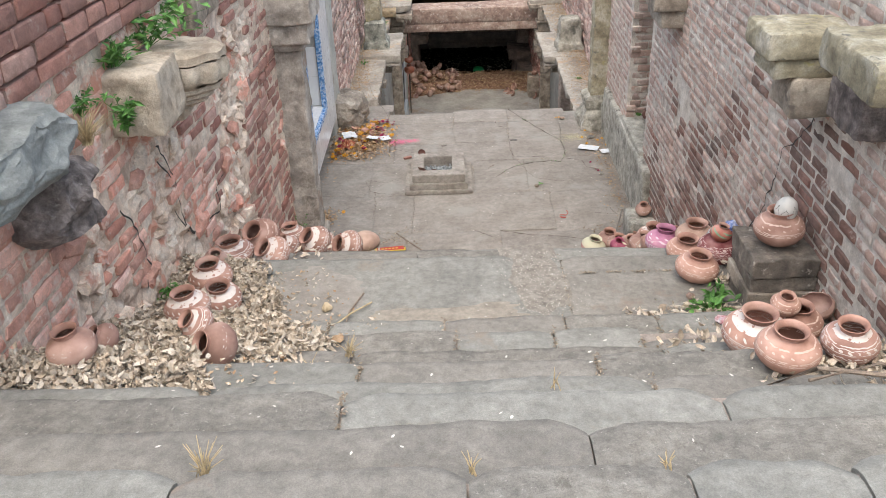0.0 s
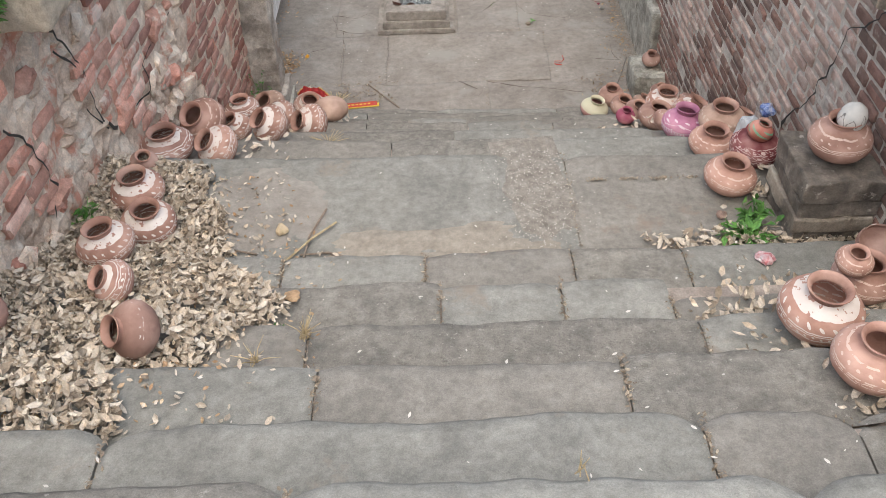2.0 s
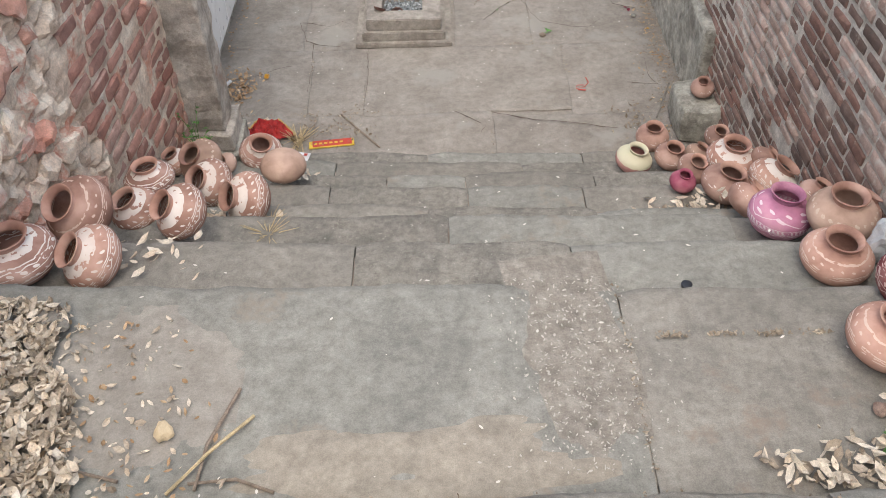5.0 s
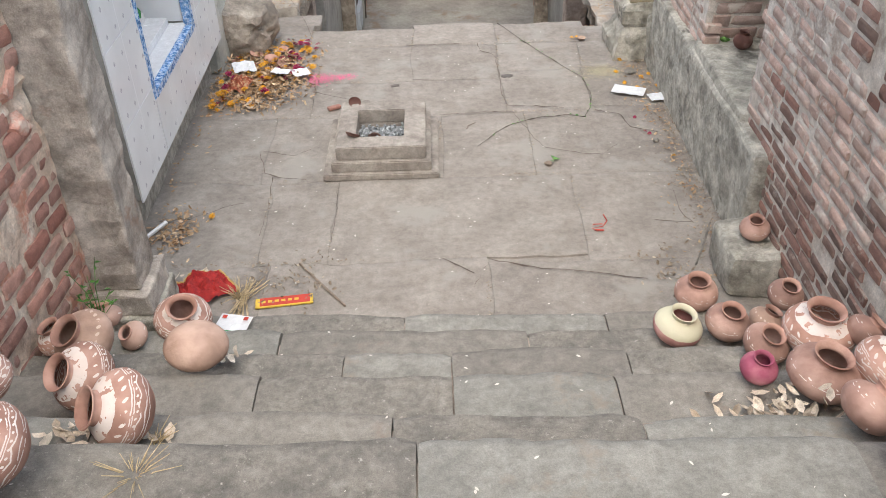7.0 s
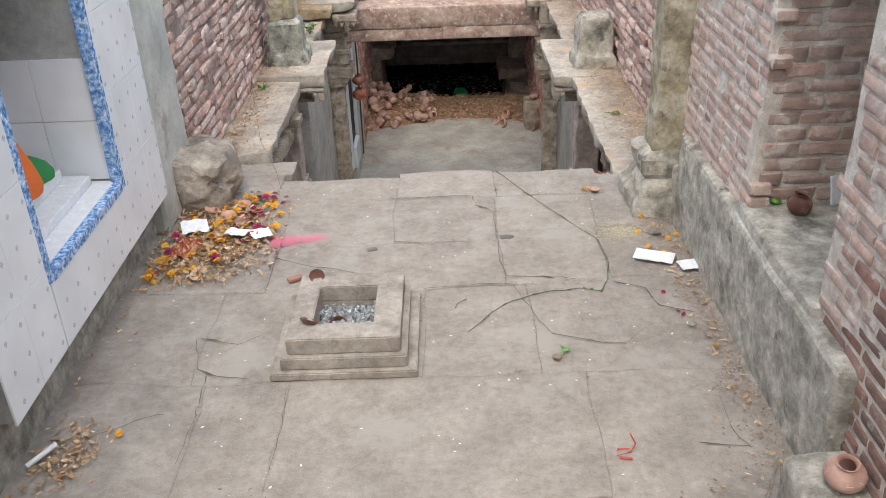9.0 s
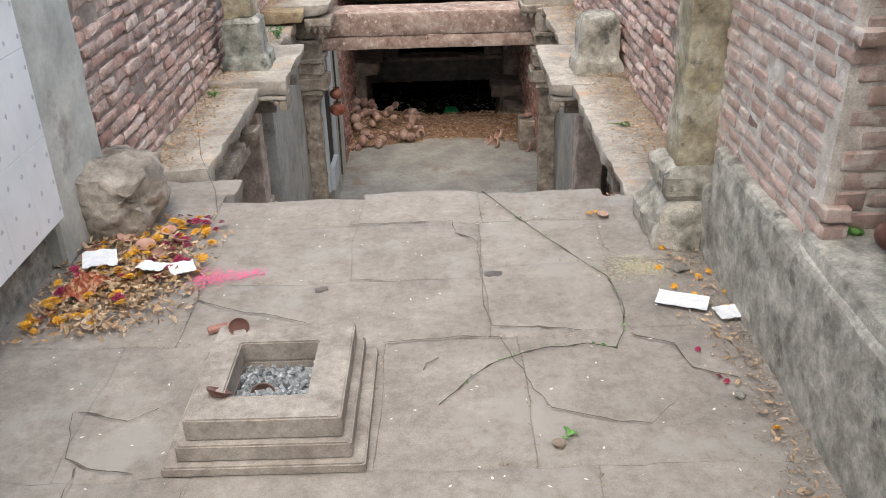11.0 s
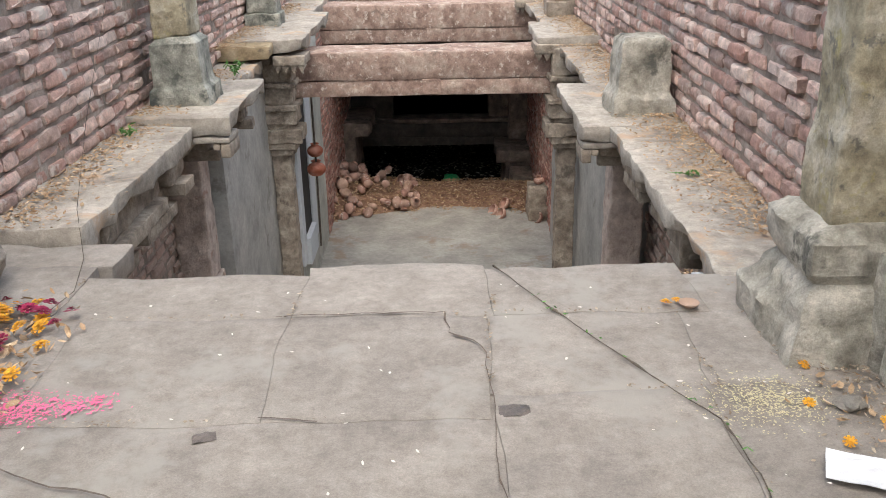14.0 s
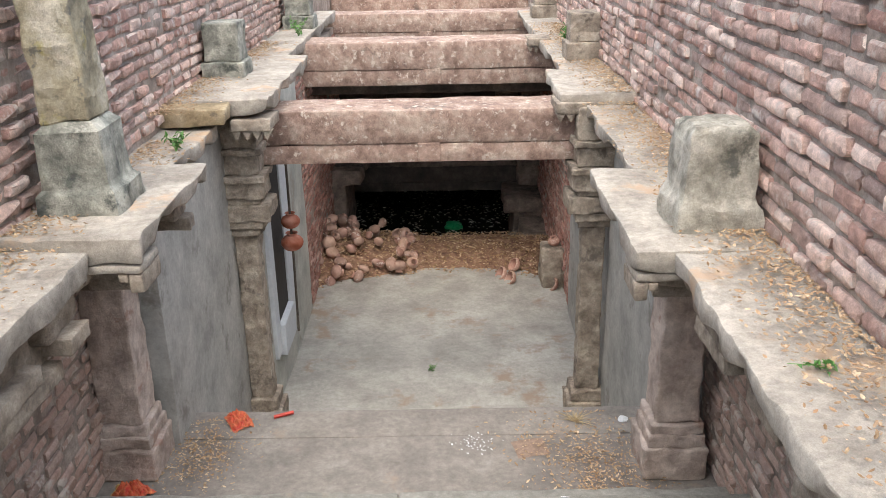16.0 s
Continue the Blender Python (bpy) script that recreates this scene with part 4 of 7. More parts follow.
stub = column("stone_pillar", "weathered pillar on a dark green block on the ledge", -1.03, 12.66, 0.085, [("core", 0.11, 0.42, None), ("shaft", 0.115, 1.9, LICHEN)], GREENSTONE, lean=-2.0)
eroded_base(stub, "base", [(0.0, 0.19), (0.10, 0.185), (0.125, 0.16), (0.15, 0.155), (0.38, 0.15), (0.42, 0.11)], GREENSTONE, 9.0, 0.014)
column("pillar_stub", "broken grey pillar stump on the dusty ledge", -1.10, 15.75, 0.155, [("plinth", 0.17, 0.12, None), ("block", 0.14, 0.30, None)], GREENSTONE, "pillar stumps on the ledges")
column("pillar_stub", "far grey pillar stump on the ledge", -1.05, 19.2, 0.095, [("plinth", 0.18, 0.15, None), ("block", 0.15, 0.45, None)], GREENSTONE, "pillar stumps on the ledges")
column("pillar_stub", "rounded stone stump among weeds on the ledge", 1.90, 16.9, 0.055, [("plinth", 0.17, 0.16, None), ("block", 0.14, 0.26, None)], CARVED, "pillar stumps on the ledges")
column("pillar_stub", "far stone stump on the ledge", 1.90, 20.2, 0.055, [("plinth", 0.17, 0.16, None), ("block", 0.14, 0.3, None)], CARVED, "pillar stumps on the ledges")
for x, y, z in ((-1.23, 13.12, -1.68), (1.89, 13.06, -1.68)):
    column("lower_pillar", "reddish stone pillar carrying the ledge, on a moulded base", x, y, z, [("plinth", 0.18, 0.20, None), ("base_moulding", 0.16, 0.08, None), ("base_cap", 0.145, 0.07, None), ("shaft", 0.122, 1.06, None), ("neck", 0.14, 0.04, None), ("capital", (0.17, 0.19), 0.07, CARVED)], PINKSTONE, "pillars of the lower storey")
for x, y, z, sx in ((-0.93, 15.16, -2.75, 1), (1.77, 15.22, -2.75, -1)):
    column("lower_pillar", "pale slender pillar with stacked corbel mouldings under the beam", x, y, z, [("plinth", 0.16, 0.25, None), ("base_moulding", 0.135, 0.10, None), ("shaft", 0.09, 1.45, None), ("neck", 0.13, 0.06, None), ("lower_roll", 0.16, 0.07, None), ("lower_corbel", (0.22, 0.175), 0.13, None), ("roll", 0.145, 0.05, None), ("middle_corbel", (0.185, 0.165), 0.14, None), ("roll", 0.205, 0.05, None), ("upper_corbel", (0.16, 0.15), 0.16, None), ("upper_roll", 0.195, 0.05, None), ("cap", (0.17, 0.17), 0.25, None)], CARVED, "pillars of the lower storey")
# corbels under the ledges
for x0, x1, y0, y1, z0, z1 in ((-1.6, -0.98, 10.9, 11.75, -0.24, -0.10), (-1.6, -1.1, 11.0, 11.7, -0.36, -0.24), (-1.6, -0.86, 12.34, 12.5, -0.17, -0.05), (-1.5, -0.95, 10.46, 10.8, -0.20, -0.09), (-1.5, -0.93, 11.8, 12.1, -0.22, -0.09), (-1.5, -1.06, 10.6, 11.4, -0.42, -0.24), (-1.5, -1.0, 11.3, 11.95, -0.33, -0.2), (-1.6, -0.80, 13.1, 13.3, -0.16, -0.05),
                               (1.56, 2.3, 12.32, 12.48, -0.24, -0.12), (1.68, 2.3, 11.1, 11.5, -0.22, -0.12), (1.7, 2.3, 10.1, 10.6, -0.21, -0.12), (1.66, 2.3, 11.6, 12.1, -0.24, -0.12), (1.66, 2.3, 10.7, 11.0, -0.25, -0.12), (1.72, 2.3, 13.3, 13.6, -0.3, -0.12)):
    stone_bracket("eroded corbel stone under the ledge", [(x0, x1, y0, y1, z0, z1, "block"), (x0, x1 + (0.06 if x1 < 0 else 0.0), y0 + 0.05, y1 - 0.05, z0 - 0.07, z0 + 0.005, "moulding")], CARVED, "corbel")


def ledge_end(label, x0, x1, y, z):
    """The carved end of a ledge slab: a stepped notch cut into its lower edge."""
    holder = thing("ledge_bracket", label, "bracket", Matrix.Translation((x0, y, z)))
    w = x1 - x0
    for nm, a, b, d0, d1 in (("lintel", 0.0, w, -0.04, 0.0), ("leg", 0.0, 0.06, -0.13, -0.041), ("leg", w - 0.06, w, -0.13, -0.041), ("notch_step", 0.061, 0.105, -0.08, -0.041), ("notch_step", w - 0.105, w - 0.061, -0.08, -0.041)):
        part(nm, rough_box(a, b, 0.0, 0.24, d0, d1, 0.035, 0.007, 9, a + d0, 0.01), LEDGE if nm == "lintel" else CARVED, holder, smooth=True)
    return holder


ledge_end("stepped notch carved under the west ledge end", -1.02, -0.67, 12.18, -0.036)
ledge_end("stepped notch carved under the east ledge end", 1.43, 1.76, 12.17, -0.106)


def tooth_bracket(x0, x1, y, z, label):
    """A small stone bracket carved with a row of hanging triangles."""
    holder = thing("carved_bracket", label, "bracket", Matrix.Translation(((x0 + x1) / 2, y, z)))
    w = (x1 - x0) / 2
    part("slab", rough_box(-w, w, -0.05, 0.3, 0.0, 0.08, 0.06, 0.006, 6, x0, 0.012), CARVED, holder, smooth=True)
    n = 4
    for i in range(n):
        bm = bmesh.new()
        a, b = -w + 2 * w * i / n, -w + 2 * w * (i + 1) / n
        v = [bm.verts.new(p) for p in ((a, -0.03, 0.0), (b, -0.03, 0.0), ((a + b) / 2, -0.03, -0.07), (a, 0.05, 0.0), (b, 0.05, 0.0), ((a + b) / 2, 0.05, -0.07))]
        for q in ((0, 2, 1), (3, 4, 5), (0, 1, 4, 3), (1, 2, 5, 4), (2, 0, 3, 5)):
            bm.faces.new([v[k] for k in q])
        part("carved_tooth", bm, CARVED, holder)
    return holder


tooth_bracket(1.44, 1.74, 15.12, -0.06, "carved stone bracket with a zigzag fringe at the beam end")
tooth_bracket(-0.86, -0.58, 14.74, -0.06, "carved stone bracket with worn rosettes at the beam end")
tooth_bracket(1.5, 1.75, 18.1, 0.0, "far carved bracket at the beam end")

# boulder-like broken pier at the platform corner
PIERSEED = 5.0
pier = thing("broken_pier_base", "rounded broken stone pier base at the platform corner", "stone", Matrix.Translation((-1.24, 9.8, 0.0)))
bm = bmesh.new()
bmesh.ops.create_icosphere(bm, subdivisions=5, radius=1.0)
for v in bm.verts:
    d = v.co.lerp(v.co / max(abs(q) for q in v.co), 0.62)
    d += noise.noise_vector(d * 1.3 + Vector((PIERSEED, 1, 2))) * 0.22 + noise.noise_vector(d * 4) * 0.07 + noise.noise_vector(d * 13) * 0.025
    v.co = Vector((d.x * 0.29, d.y * 0.27, 0.17 + d.z * 0.20))
part("block", bm, surface("sooty_brown_stone", [(0.17, 0.145, 0.118), (0.34, 0.295, 0.245), (0.49, 0.435, 0.365)], 6, 50, 0.9, 0.9, stain=((0.06, 0.05, 0.042), 4, 0.58), grit=0.9), pier, smooth=True)
bm = rough_box(1.64, 1.92, 6.56, 6.93, 0.0, 0.235, 0.06, 0.014, 6, 3, 0.03)
tagged(mesh_object("stone_block", bm, GREYPLASTER, None, True), "squared grey plastered stone block at the stair foot", "stone block")
ped = thing("stone_pedestal", "dark veined stone pedestal with a stepped cap beside the steps", "pedestal", Matrix.Translation((1.70, 3.58, 1.38)))
PED_SIDE = surface("banded_dark_stone", [(0.10, 0.085, 0.07), (0.20, 0.17, 0.14), (0.33, 0.28, 0.23)], 9, 50, 0.85, 1.0, stain=((0.50, 0.45, 0.39), 14, 0.6))
for nm, w, z0, z1, mat in (("lower_course", 0.135, 0.0, 0.075, PED_SIDE), ("middle_course", 0.150, 0.078, 0.15, CARVED), ("upper_course", 0.138, 0.152, 0.225, PED_SIDE), ("cap_course", 0.145, 0.228, 0.335, PED_SIDE)):
    part(nm, rough_box(-w, 0.18, -w - 0.01, 0.20, z0, z1, 0.05, 0.012, 9, z0 * 40, 0.008), mat, ped, smooth=False)


# ---- shrine ----
def tile_material(name, base, motif, cell):
    m = bpy.data.materials.new(name)
    m.use_nodes = True
    n, l = m.node_tree.nodes, m.node_tree.links
    geo = n.new("ShaderNodeNewGeometry")
    sep = n.new("ShaderNodeSeparateXYZ")
    l.new(geo.outputs["Position"], sep.inputs[0])

    def calc(op, a, b=None):
        q = n.new("ShaderNodeMath")
        q.operation = op
        for s, v in zip(q.inputs, (a, b)):
            if v is None:
                continue
            if hasattr(v, "links"):
                l.new(v, s)
            else:
                s.default_value = v
        return q.outputs[0]

    d = []
    for axis in (1, 2):
        d.append(calc("ABSOLUTE", calc("SUBTRACT", calc("FRACT", calc("DIVIDE", sep.outputs[axis], cell)), 0.5)))
    blob = n.new("ShaderNodeTexNoise")
    blob.inputs["Scale"].default_value = 90
    near = calc("LESS_THAN", calc("ADD", d[0], d[1]), 0.11)
    on = calc("MULTIPLY", near, calc("GREATER_THAN", blob.outputs["Fac"], 0.47))
    mx = n.new("ShaderNodeMix")
    mx.data_type = "RGBA"
    l.new(on, mx.inputs[0])
    dirt = n.new("ShaderNodeTexNoise")
    dirt.inputs["Scale"].default_value, dirt.inputs["Detail"].default_value = 3.0, 6
    l.new(geo.outputs["Position"], dirt.inputs["Vector"])
    rp = n.new("ShaderNodeValToRGB")
    rp.color_ramp.elements[0].position, rp.color_ramp.elements[0].color = 0.3, rgb(*[c * 0.86 for c in base])
    rp.color_ramp.elements[1].position, rp.color_ramp.elements[1].color = 0.65, rgb(*base)
    l.new(dirt.outputs["Fac"], rp.inputs["Fac"])
    l.new(rp.outputs["Color"], mx.inputs[6])
    mx.inputs[7].default_value = rgb(*motif)
    b = n["Principled BSDF"]
    l.new(mx.outputs[2], b.inputs["Base Color"])
    b.inputs["Roughness"].default_value = 0.22
    return m


TILE = tile_material("white_glazed_tile", (0.84, 0.86, 0.875), (0.40, 0.41, 0.46), 0.135)
BLUE = surface("blue_mosaic_border", [(0.06, 0.16, 0.42), (0.18, 0.36, 0.64), (0.74, 0.80, 0.86)], 46, 80, 0.3, 0.05)
TILE_INNER = tile_material("rosette_tile", (0.80, 0.82, 0.835), (0.16, 0.17, 0.21), 0.16)
WHITE_TILE = plain("plain_white_tile", (0.74, 0.76, 0.78), 0.2)
W, HT = 0.27, 0.405
y = 7.13
while y < 9.27 - 0.02:
    y2 = min(y + W, 9.27)
    z = 0.285
    while z < 2.43:
        z2 = min(z + HT, 2.45)
        pieces = [(y, y2, z, z2)]
        oy0, oy1, oz0, oz1 = OP[0] - 0.0, OP[1] + 0.0, OP[2] - 0.0, OP[3]
        if y2 > oy0 and y < oy1 and z2 > oz0 and z < oz1:
            pieces = [(y, min(y2, oy0), z, z2), (max(y, oy1), y2, z, z2), (max(y, oy0), min(y2, oy1), z, min(z2, oz0)), (max(y, oy0), min(y2, oy1), max(z, oz1), z2)]
        for a, b, c, d in pieces:
            if b - a > 0.012 and d - c > 0.012:
                bm = bmesh.new()
                box(bm, SHX - 0.011, SHX, a + 0.001, b - 0.001, c + 0.001, d - 0.001, 0.0015)
                part("tile", bm, TILE, shrine_wall)
        z = z2
    y = y2
bw = 0.042
frame_parts = (("mosaic_strip", OP[0] - bw * 0.2, OP[0] + bw, OP[2], OP[3]), ("mosaic_strip", OP[1] - bw, OP[1] + bw * 0.2, OP[2], OP[3]), ("mosaic_strip", OP[0] + bw, OP[1] - bw, OP[2] - bw * 0.2, OP[2] + bw * 0.9), ("mosaic_strip", OP[0] + bw, OP[1] - bw, OP[3] - bw, OP[3] + bw * 0.2))
for nm, a, b, c, d in frame_parts:
    bm = bmesh.new()
    box(bm, SHX - 0.05, SHX + 0.004, a, b, c, d, 0.002)
    part(nm, bm, BLUE, shrine_wall, "blue mosaic border strip")
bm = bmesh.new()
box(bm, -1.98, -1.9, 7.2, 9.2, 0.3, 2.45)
structure("shrine_back", bm, DARK, "near-black back of the shrine above the tiles", "wall")
yy = OP[0] + 0.003
while yy < OP[1] - 0.02:
    for zz, z2 in ((0.66, 0.98), (0.98, 1.30)):
        bm = bmesh.new()
        box(bm, -1.898, -1.885, yy, min(yy + 0.3, OP[1] - 0.003) - 0.003, zz, z2 - 0.003, 0.002)
        part("tile", bm, TILE_INNER, shrine_wall)
    yy += 0.3
for zz, z2 in ((0.66, 0.98), (0.98, 1.30)):
    for x0 in (-1.88, -1.58):
        bm = bmesh.new()
        box(bm, x0, min(x0 + 0.297, SHX - 0.06), OP[1] - 0.012, OP[1] - 0.002, zz, z2 - 0.003, 0.002)
        part("tile", bm, TILE, shrine_wall)
altar = thing("tiled_altar", "white tiled altar step inside the shrine", "altar", Matrix.Translation((-1.6, 8.15, 0.61)))
bm = bmesh.new()
box(bm, -0.27, 0.31, -0.48, 0.49, 0.0, 0.045, 0.003)
part("base_tile", bm, WHITE_TILE, altar)
bm = bmesh.new()
box(bm, -0.27, 0.21, -0.44, 0.45, 0.047, 0.095, 0.003)
part("step_tile", bm, WHITE_TILE, altar)
bm = bmesh.new()
box(bm, -0.27, 0.09, -0.38, 0.40, 0.097, 0.155, 0.003)
part("top_tile", bm, WHITE_TILE, altar)
ORANGE = plain("orange_cloth", (0.72, 0.16, 0.03), 0.8)
GREEN = plain("green_cloth", (0.03, 0.22, 0.06), 0.8)
bm = bmesh.new()
lathe(bm, [(0.16, 0.0), (0.17, 0.05), (0.14, 0.15), (0.10, 0.26), (0.06, 0.34), (0.02, 0.38), (0.001, 0.385)], 18)
for v in bm.verts:
    a = math.atan2(v.co.y, v.co.x)
    v.co.xy *= 1 + 0.09 * math.sin(7 * a) + 0.06 * noise.noise(v.co * 9)
idol = mesh_object("draped_idol", bm, ORANGE, None, True)
idol.matrix_world = pose(-1.63, 8.22, 0.766) @ Matrix.Diagonal((0.95, 0.95, 1.0, 1))
tagged(idol, "small idol draped in orange cloth on the altar", "statue")
bm = bmesh.new()
lathe(bm, [(0.10, 0.0), (0.105, 0.04), (0.08, 0.09), (0.03, 0.12), (0.001, 0.125)], 16)
for v in bm.verts:
    v.co.xy *= 1 + 0.12 * math.sin(5 * math.atan2(v.co.y, v.co.x))
gc = mesh_object("green_cloth", bm, GREEN, None, True)
gc.matrix_world = pose(-1.60, 8.41, 0.766)
tagged(gc, "crumpled green cloth beside the idol", "cloth")

# ---- fire pit ----
KUND = surface("fire_pit_cement", [(0.21, 0.18, 0.155), (0.31, 0.275, 0.24), (0.38, 0.345, 0.30)], 4, 60, 0.88, 0.25, stain=((0.16, 0.14, 0.12), 5, 0.6))
kund = thing("fire_pit", "square stepped cement fire pit filled with grey ash", "fire pit", Matrix.Translation((-0.065, 8.09, 0.0)))


def ring(x0, x1, y0, y1, z0, z1, hx0, hx1, hy0, hy1):
    bm = bmesh.new()
    outer = [(x0, y0), (x1, y0), (x1, y1), (x0, y1)]
    inner = [(hx0, hy0), (hx1, hy0), (hx1, hy1), (hx0, hy1)]
    o0, o1, i0, i1 = ([bm.verts.new((*p, z)) for p in pts] for pts, z in ((outer, z0), (outer, z1), (inner, z0), (inner, z1)))
    for k in range(4):
        j = (k + 1) % 4
        bm.faces.new((o0[k], o0[j], o1[j], o1[k]))
        bm.faces.new((o1[k], o1[j], i1[j], i1[k]))
        bm.faces.new((i1[k], i1[j], i0[j], i0[k]))
        bm.faces.new((i0[k], i0[j], o0[j], o0[k]))
    bmesh.ops.bevel(bm, geom=bm.edges[:], offset=0.006, segments=2, affect="EDGES")
    return bm


hole = (-0.155, 0.135, -0.15, 0.18)
part("lower_step", ring(-0.345, 0.34, -0.345, 0.37, 0.0, 0.04, *hole), KUND, kund)
part("middle_step", ring(-0.295, 0.295, -0.315, 0.345, 0.04, 0.105, *hole), KUND, kund)
part("rim", ring(-0.265, 0.265, -0.285, 0.315, 0.105, 0.19, *hole), KUND, kund)
ASH = surface("wood_ash", [(0.16, 0.17, 0.17), (0.33, 0.35, 0.36), (0.52, 0.54, 0.55)], 30, 120, 0.95, 0.6, 0.3)
bm = bmesh.new()
box(bm, -0.15, 0.13, -0.145, 0.175, 0.002, 0.075)
rnd = random.Random(5)
for i in range(230):
    s = rnd.uniform(0.008, 0.026)
    bmesh.ops.create_cube(bm, size=s, matrix=pose(rnd.uniform(-0.145, 0.125), rnd.uniform(-0.14, 0.17), 0.075 + rnd.uniform(0, 0.015), rnd.uniform(0, 90), rnd.uniform(0, 90), rnd.uniform(0, 90)) @ Matrix.Diagonal((1.8, 1, 0.6, 1)))
tagged(part("ash", bm, ASH, kund, "loose grey ash and burnt chips"), kind="stuff")


# ---- pots ----
def pot_material(name, base, paint, lines=(), zig=(), petals=(), band=None, wear=0.42, top=None):
    """Fired clay with hand-painted bands round the body; heights are in units of the pot's radius."""
    m = bpy.data.materials.new(name)
    m.use_nodes = True
    n, l = m.node_tree.nodes, m.node_tree.links
    co = n.new("ShaderNodeTexCoord")
    sep = n.new("ShaderNodeSeparateXYZ")
    l.new(co.outputs["Object"], sep.inputs[0])
    geo = n.new("ShaderNodeNewGeometry")

    def calc(op, a, b=None, c=None):
        q = n.new("ShaderNodeMath")
        q.operation = op
        for s, v in zip(q.inputs, (a, b, c)):
            if v is None:
                continue
            if hasattr(v, "links"):
                l.new(v, s)
            else:
                s.default_value = v
        return q.outputs[0]

    def tex(scale, detail=5):
        q = n.new("ShaderNodeTexNoise")
        q.inputs["Scale"].default_value, q.inputs["Detail"].default_value = scale, detail
        l.new(geo.outputs["Position"], q.inputs["Vector"])
        return q.outputs["Fac"]

    def mix(kind, fac, a, b):
        q = n.new("ShaderNodeMix")
        q.data_type, q.blend_type = "RGBA", kind
        for sock, v in ((q.inputs[0], fac), (q.inputs[6], a), (q.inputs[7], b)):
            if hasattr(v, "links"):
                l.new(v, sock)
            else:
                sock.default_value = v
        return q.outputs[2]

    z = calc("ADD", sep.outputs[2], calc("MULTIPLY", calc("SUBTRACT", tex(26, 3), 0.5), 0.11))
    ang = calc("ARCTAN2", sep.outputs[1], sep.outputs[0])
    mask = None

    def put(v):
        nonlocal mask
        mask = v if mask is None else calc("MAXIMUM", mask, v)

    for h, w in lines:
        put(calc("LESS_THAN", calc("ABSOLUTE", calc("SUBTRACT", z, h)), w))
    for h, a, k, w in zig:
        tri_ = calc("PINGPONG", calc("MULTIPLY", ang, k / 3.14159), 1.0)
        put(calc("LESS_THAN", calc("ABSOLUTE", calc("SUBTRACT", z, calc("MULTIPLY_ADD", tri_, a, h))), w))
    for h, w, k, cut in petals:
        wave = calc("SINE", calc("ADD", calc("MULTIPLY", ang, k), calc("MULTIPLY", z, 16.0)))
        put(calc("GREATER_THAN", calc("SUBTRACT", wave, calc("MULTIPLY", calc("POWER", calc("DIVIDE", calc("ABSOLUTE", calc("SUBTRACT", z, h)), w), 2.0), 1.2)), cut))
    if band:
        put(calc("MULTIPLY", calc("GREATER_THAN", z, band[0]), calc("LESS_THAN", z, band[1])))
    ramp = n.new("ShaderNodeValToRGB")
    e = ramp.color_ramp.elements
    e[0].position, e[0].color = 0.3, rgb(*[c * 0.62 for c in base])
    e[1].position, e[1].color = 0.7, rgb(*[min(1, c * 1.18 + 0.02) for c in base])
    l.new(tex(9), ramp.inputs["Fac"])
    info = n.new("ShaderNodeObjectInfo")
    col = mix("MULTIPLY", 1.0, ramp.outputs["Color"], calc("MULTIPLY_ADD", info.outputs["Random"], 0.3, 0.82))
    if top:
        col = mix("MIX", calc("GREATER_THAN", z, 0.86), col, rgb(*top))
    if mask is not None:
        worn = calc("GREATER_THAN", tex(38, 4), wear)
        col = mix("MIX", calc("MULTIPLY", calc("MULTIPLY", mask, worn), calc("MULTIPLY_ADD", tex(14, 3), 0.7, 0.5)), col, rgb(*paint))
    dust = calc("MULTIPLY", calc("MAXIMUM", calc("SUBTRACT", tex(9, 7), 0.44), 0.0), 1.3)
    col = mix("MIX", dust, col, rgb(0.60, 0.47, 0.40))
    b = n["Principled BSDF"]
    l.new(col, b.inputs["Base Color"])
    b.inputs["Roughness"].default_value = 0.78
    bp = n.new("ShaderNodeBump")
    bp.inputs["Strength"].default_value, bp.inputs["Distance"].default_value = 0.25, 0.01
    l.new(tex(70, 4), bp.inputs["Height"])
    l.new(bp.outputs[0], b.inputs["Normal"])
    return m


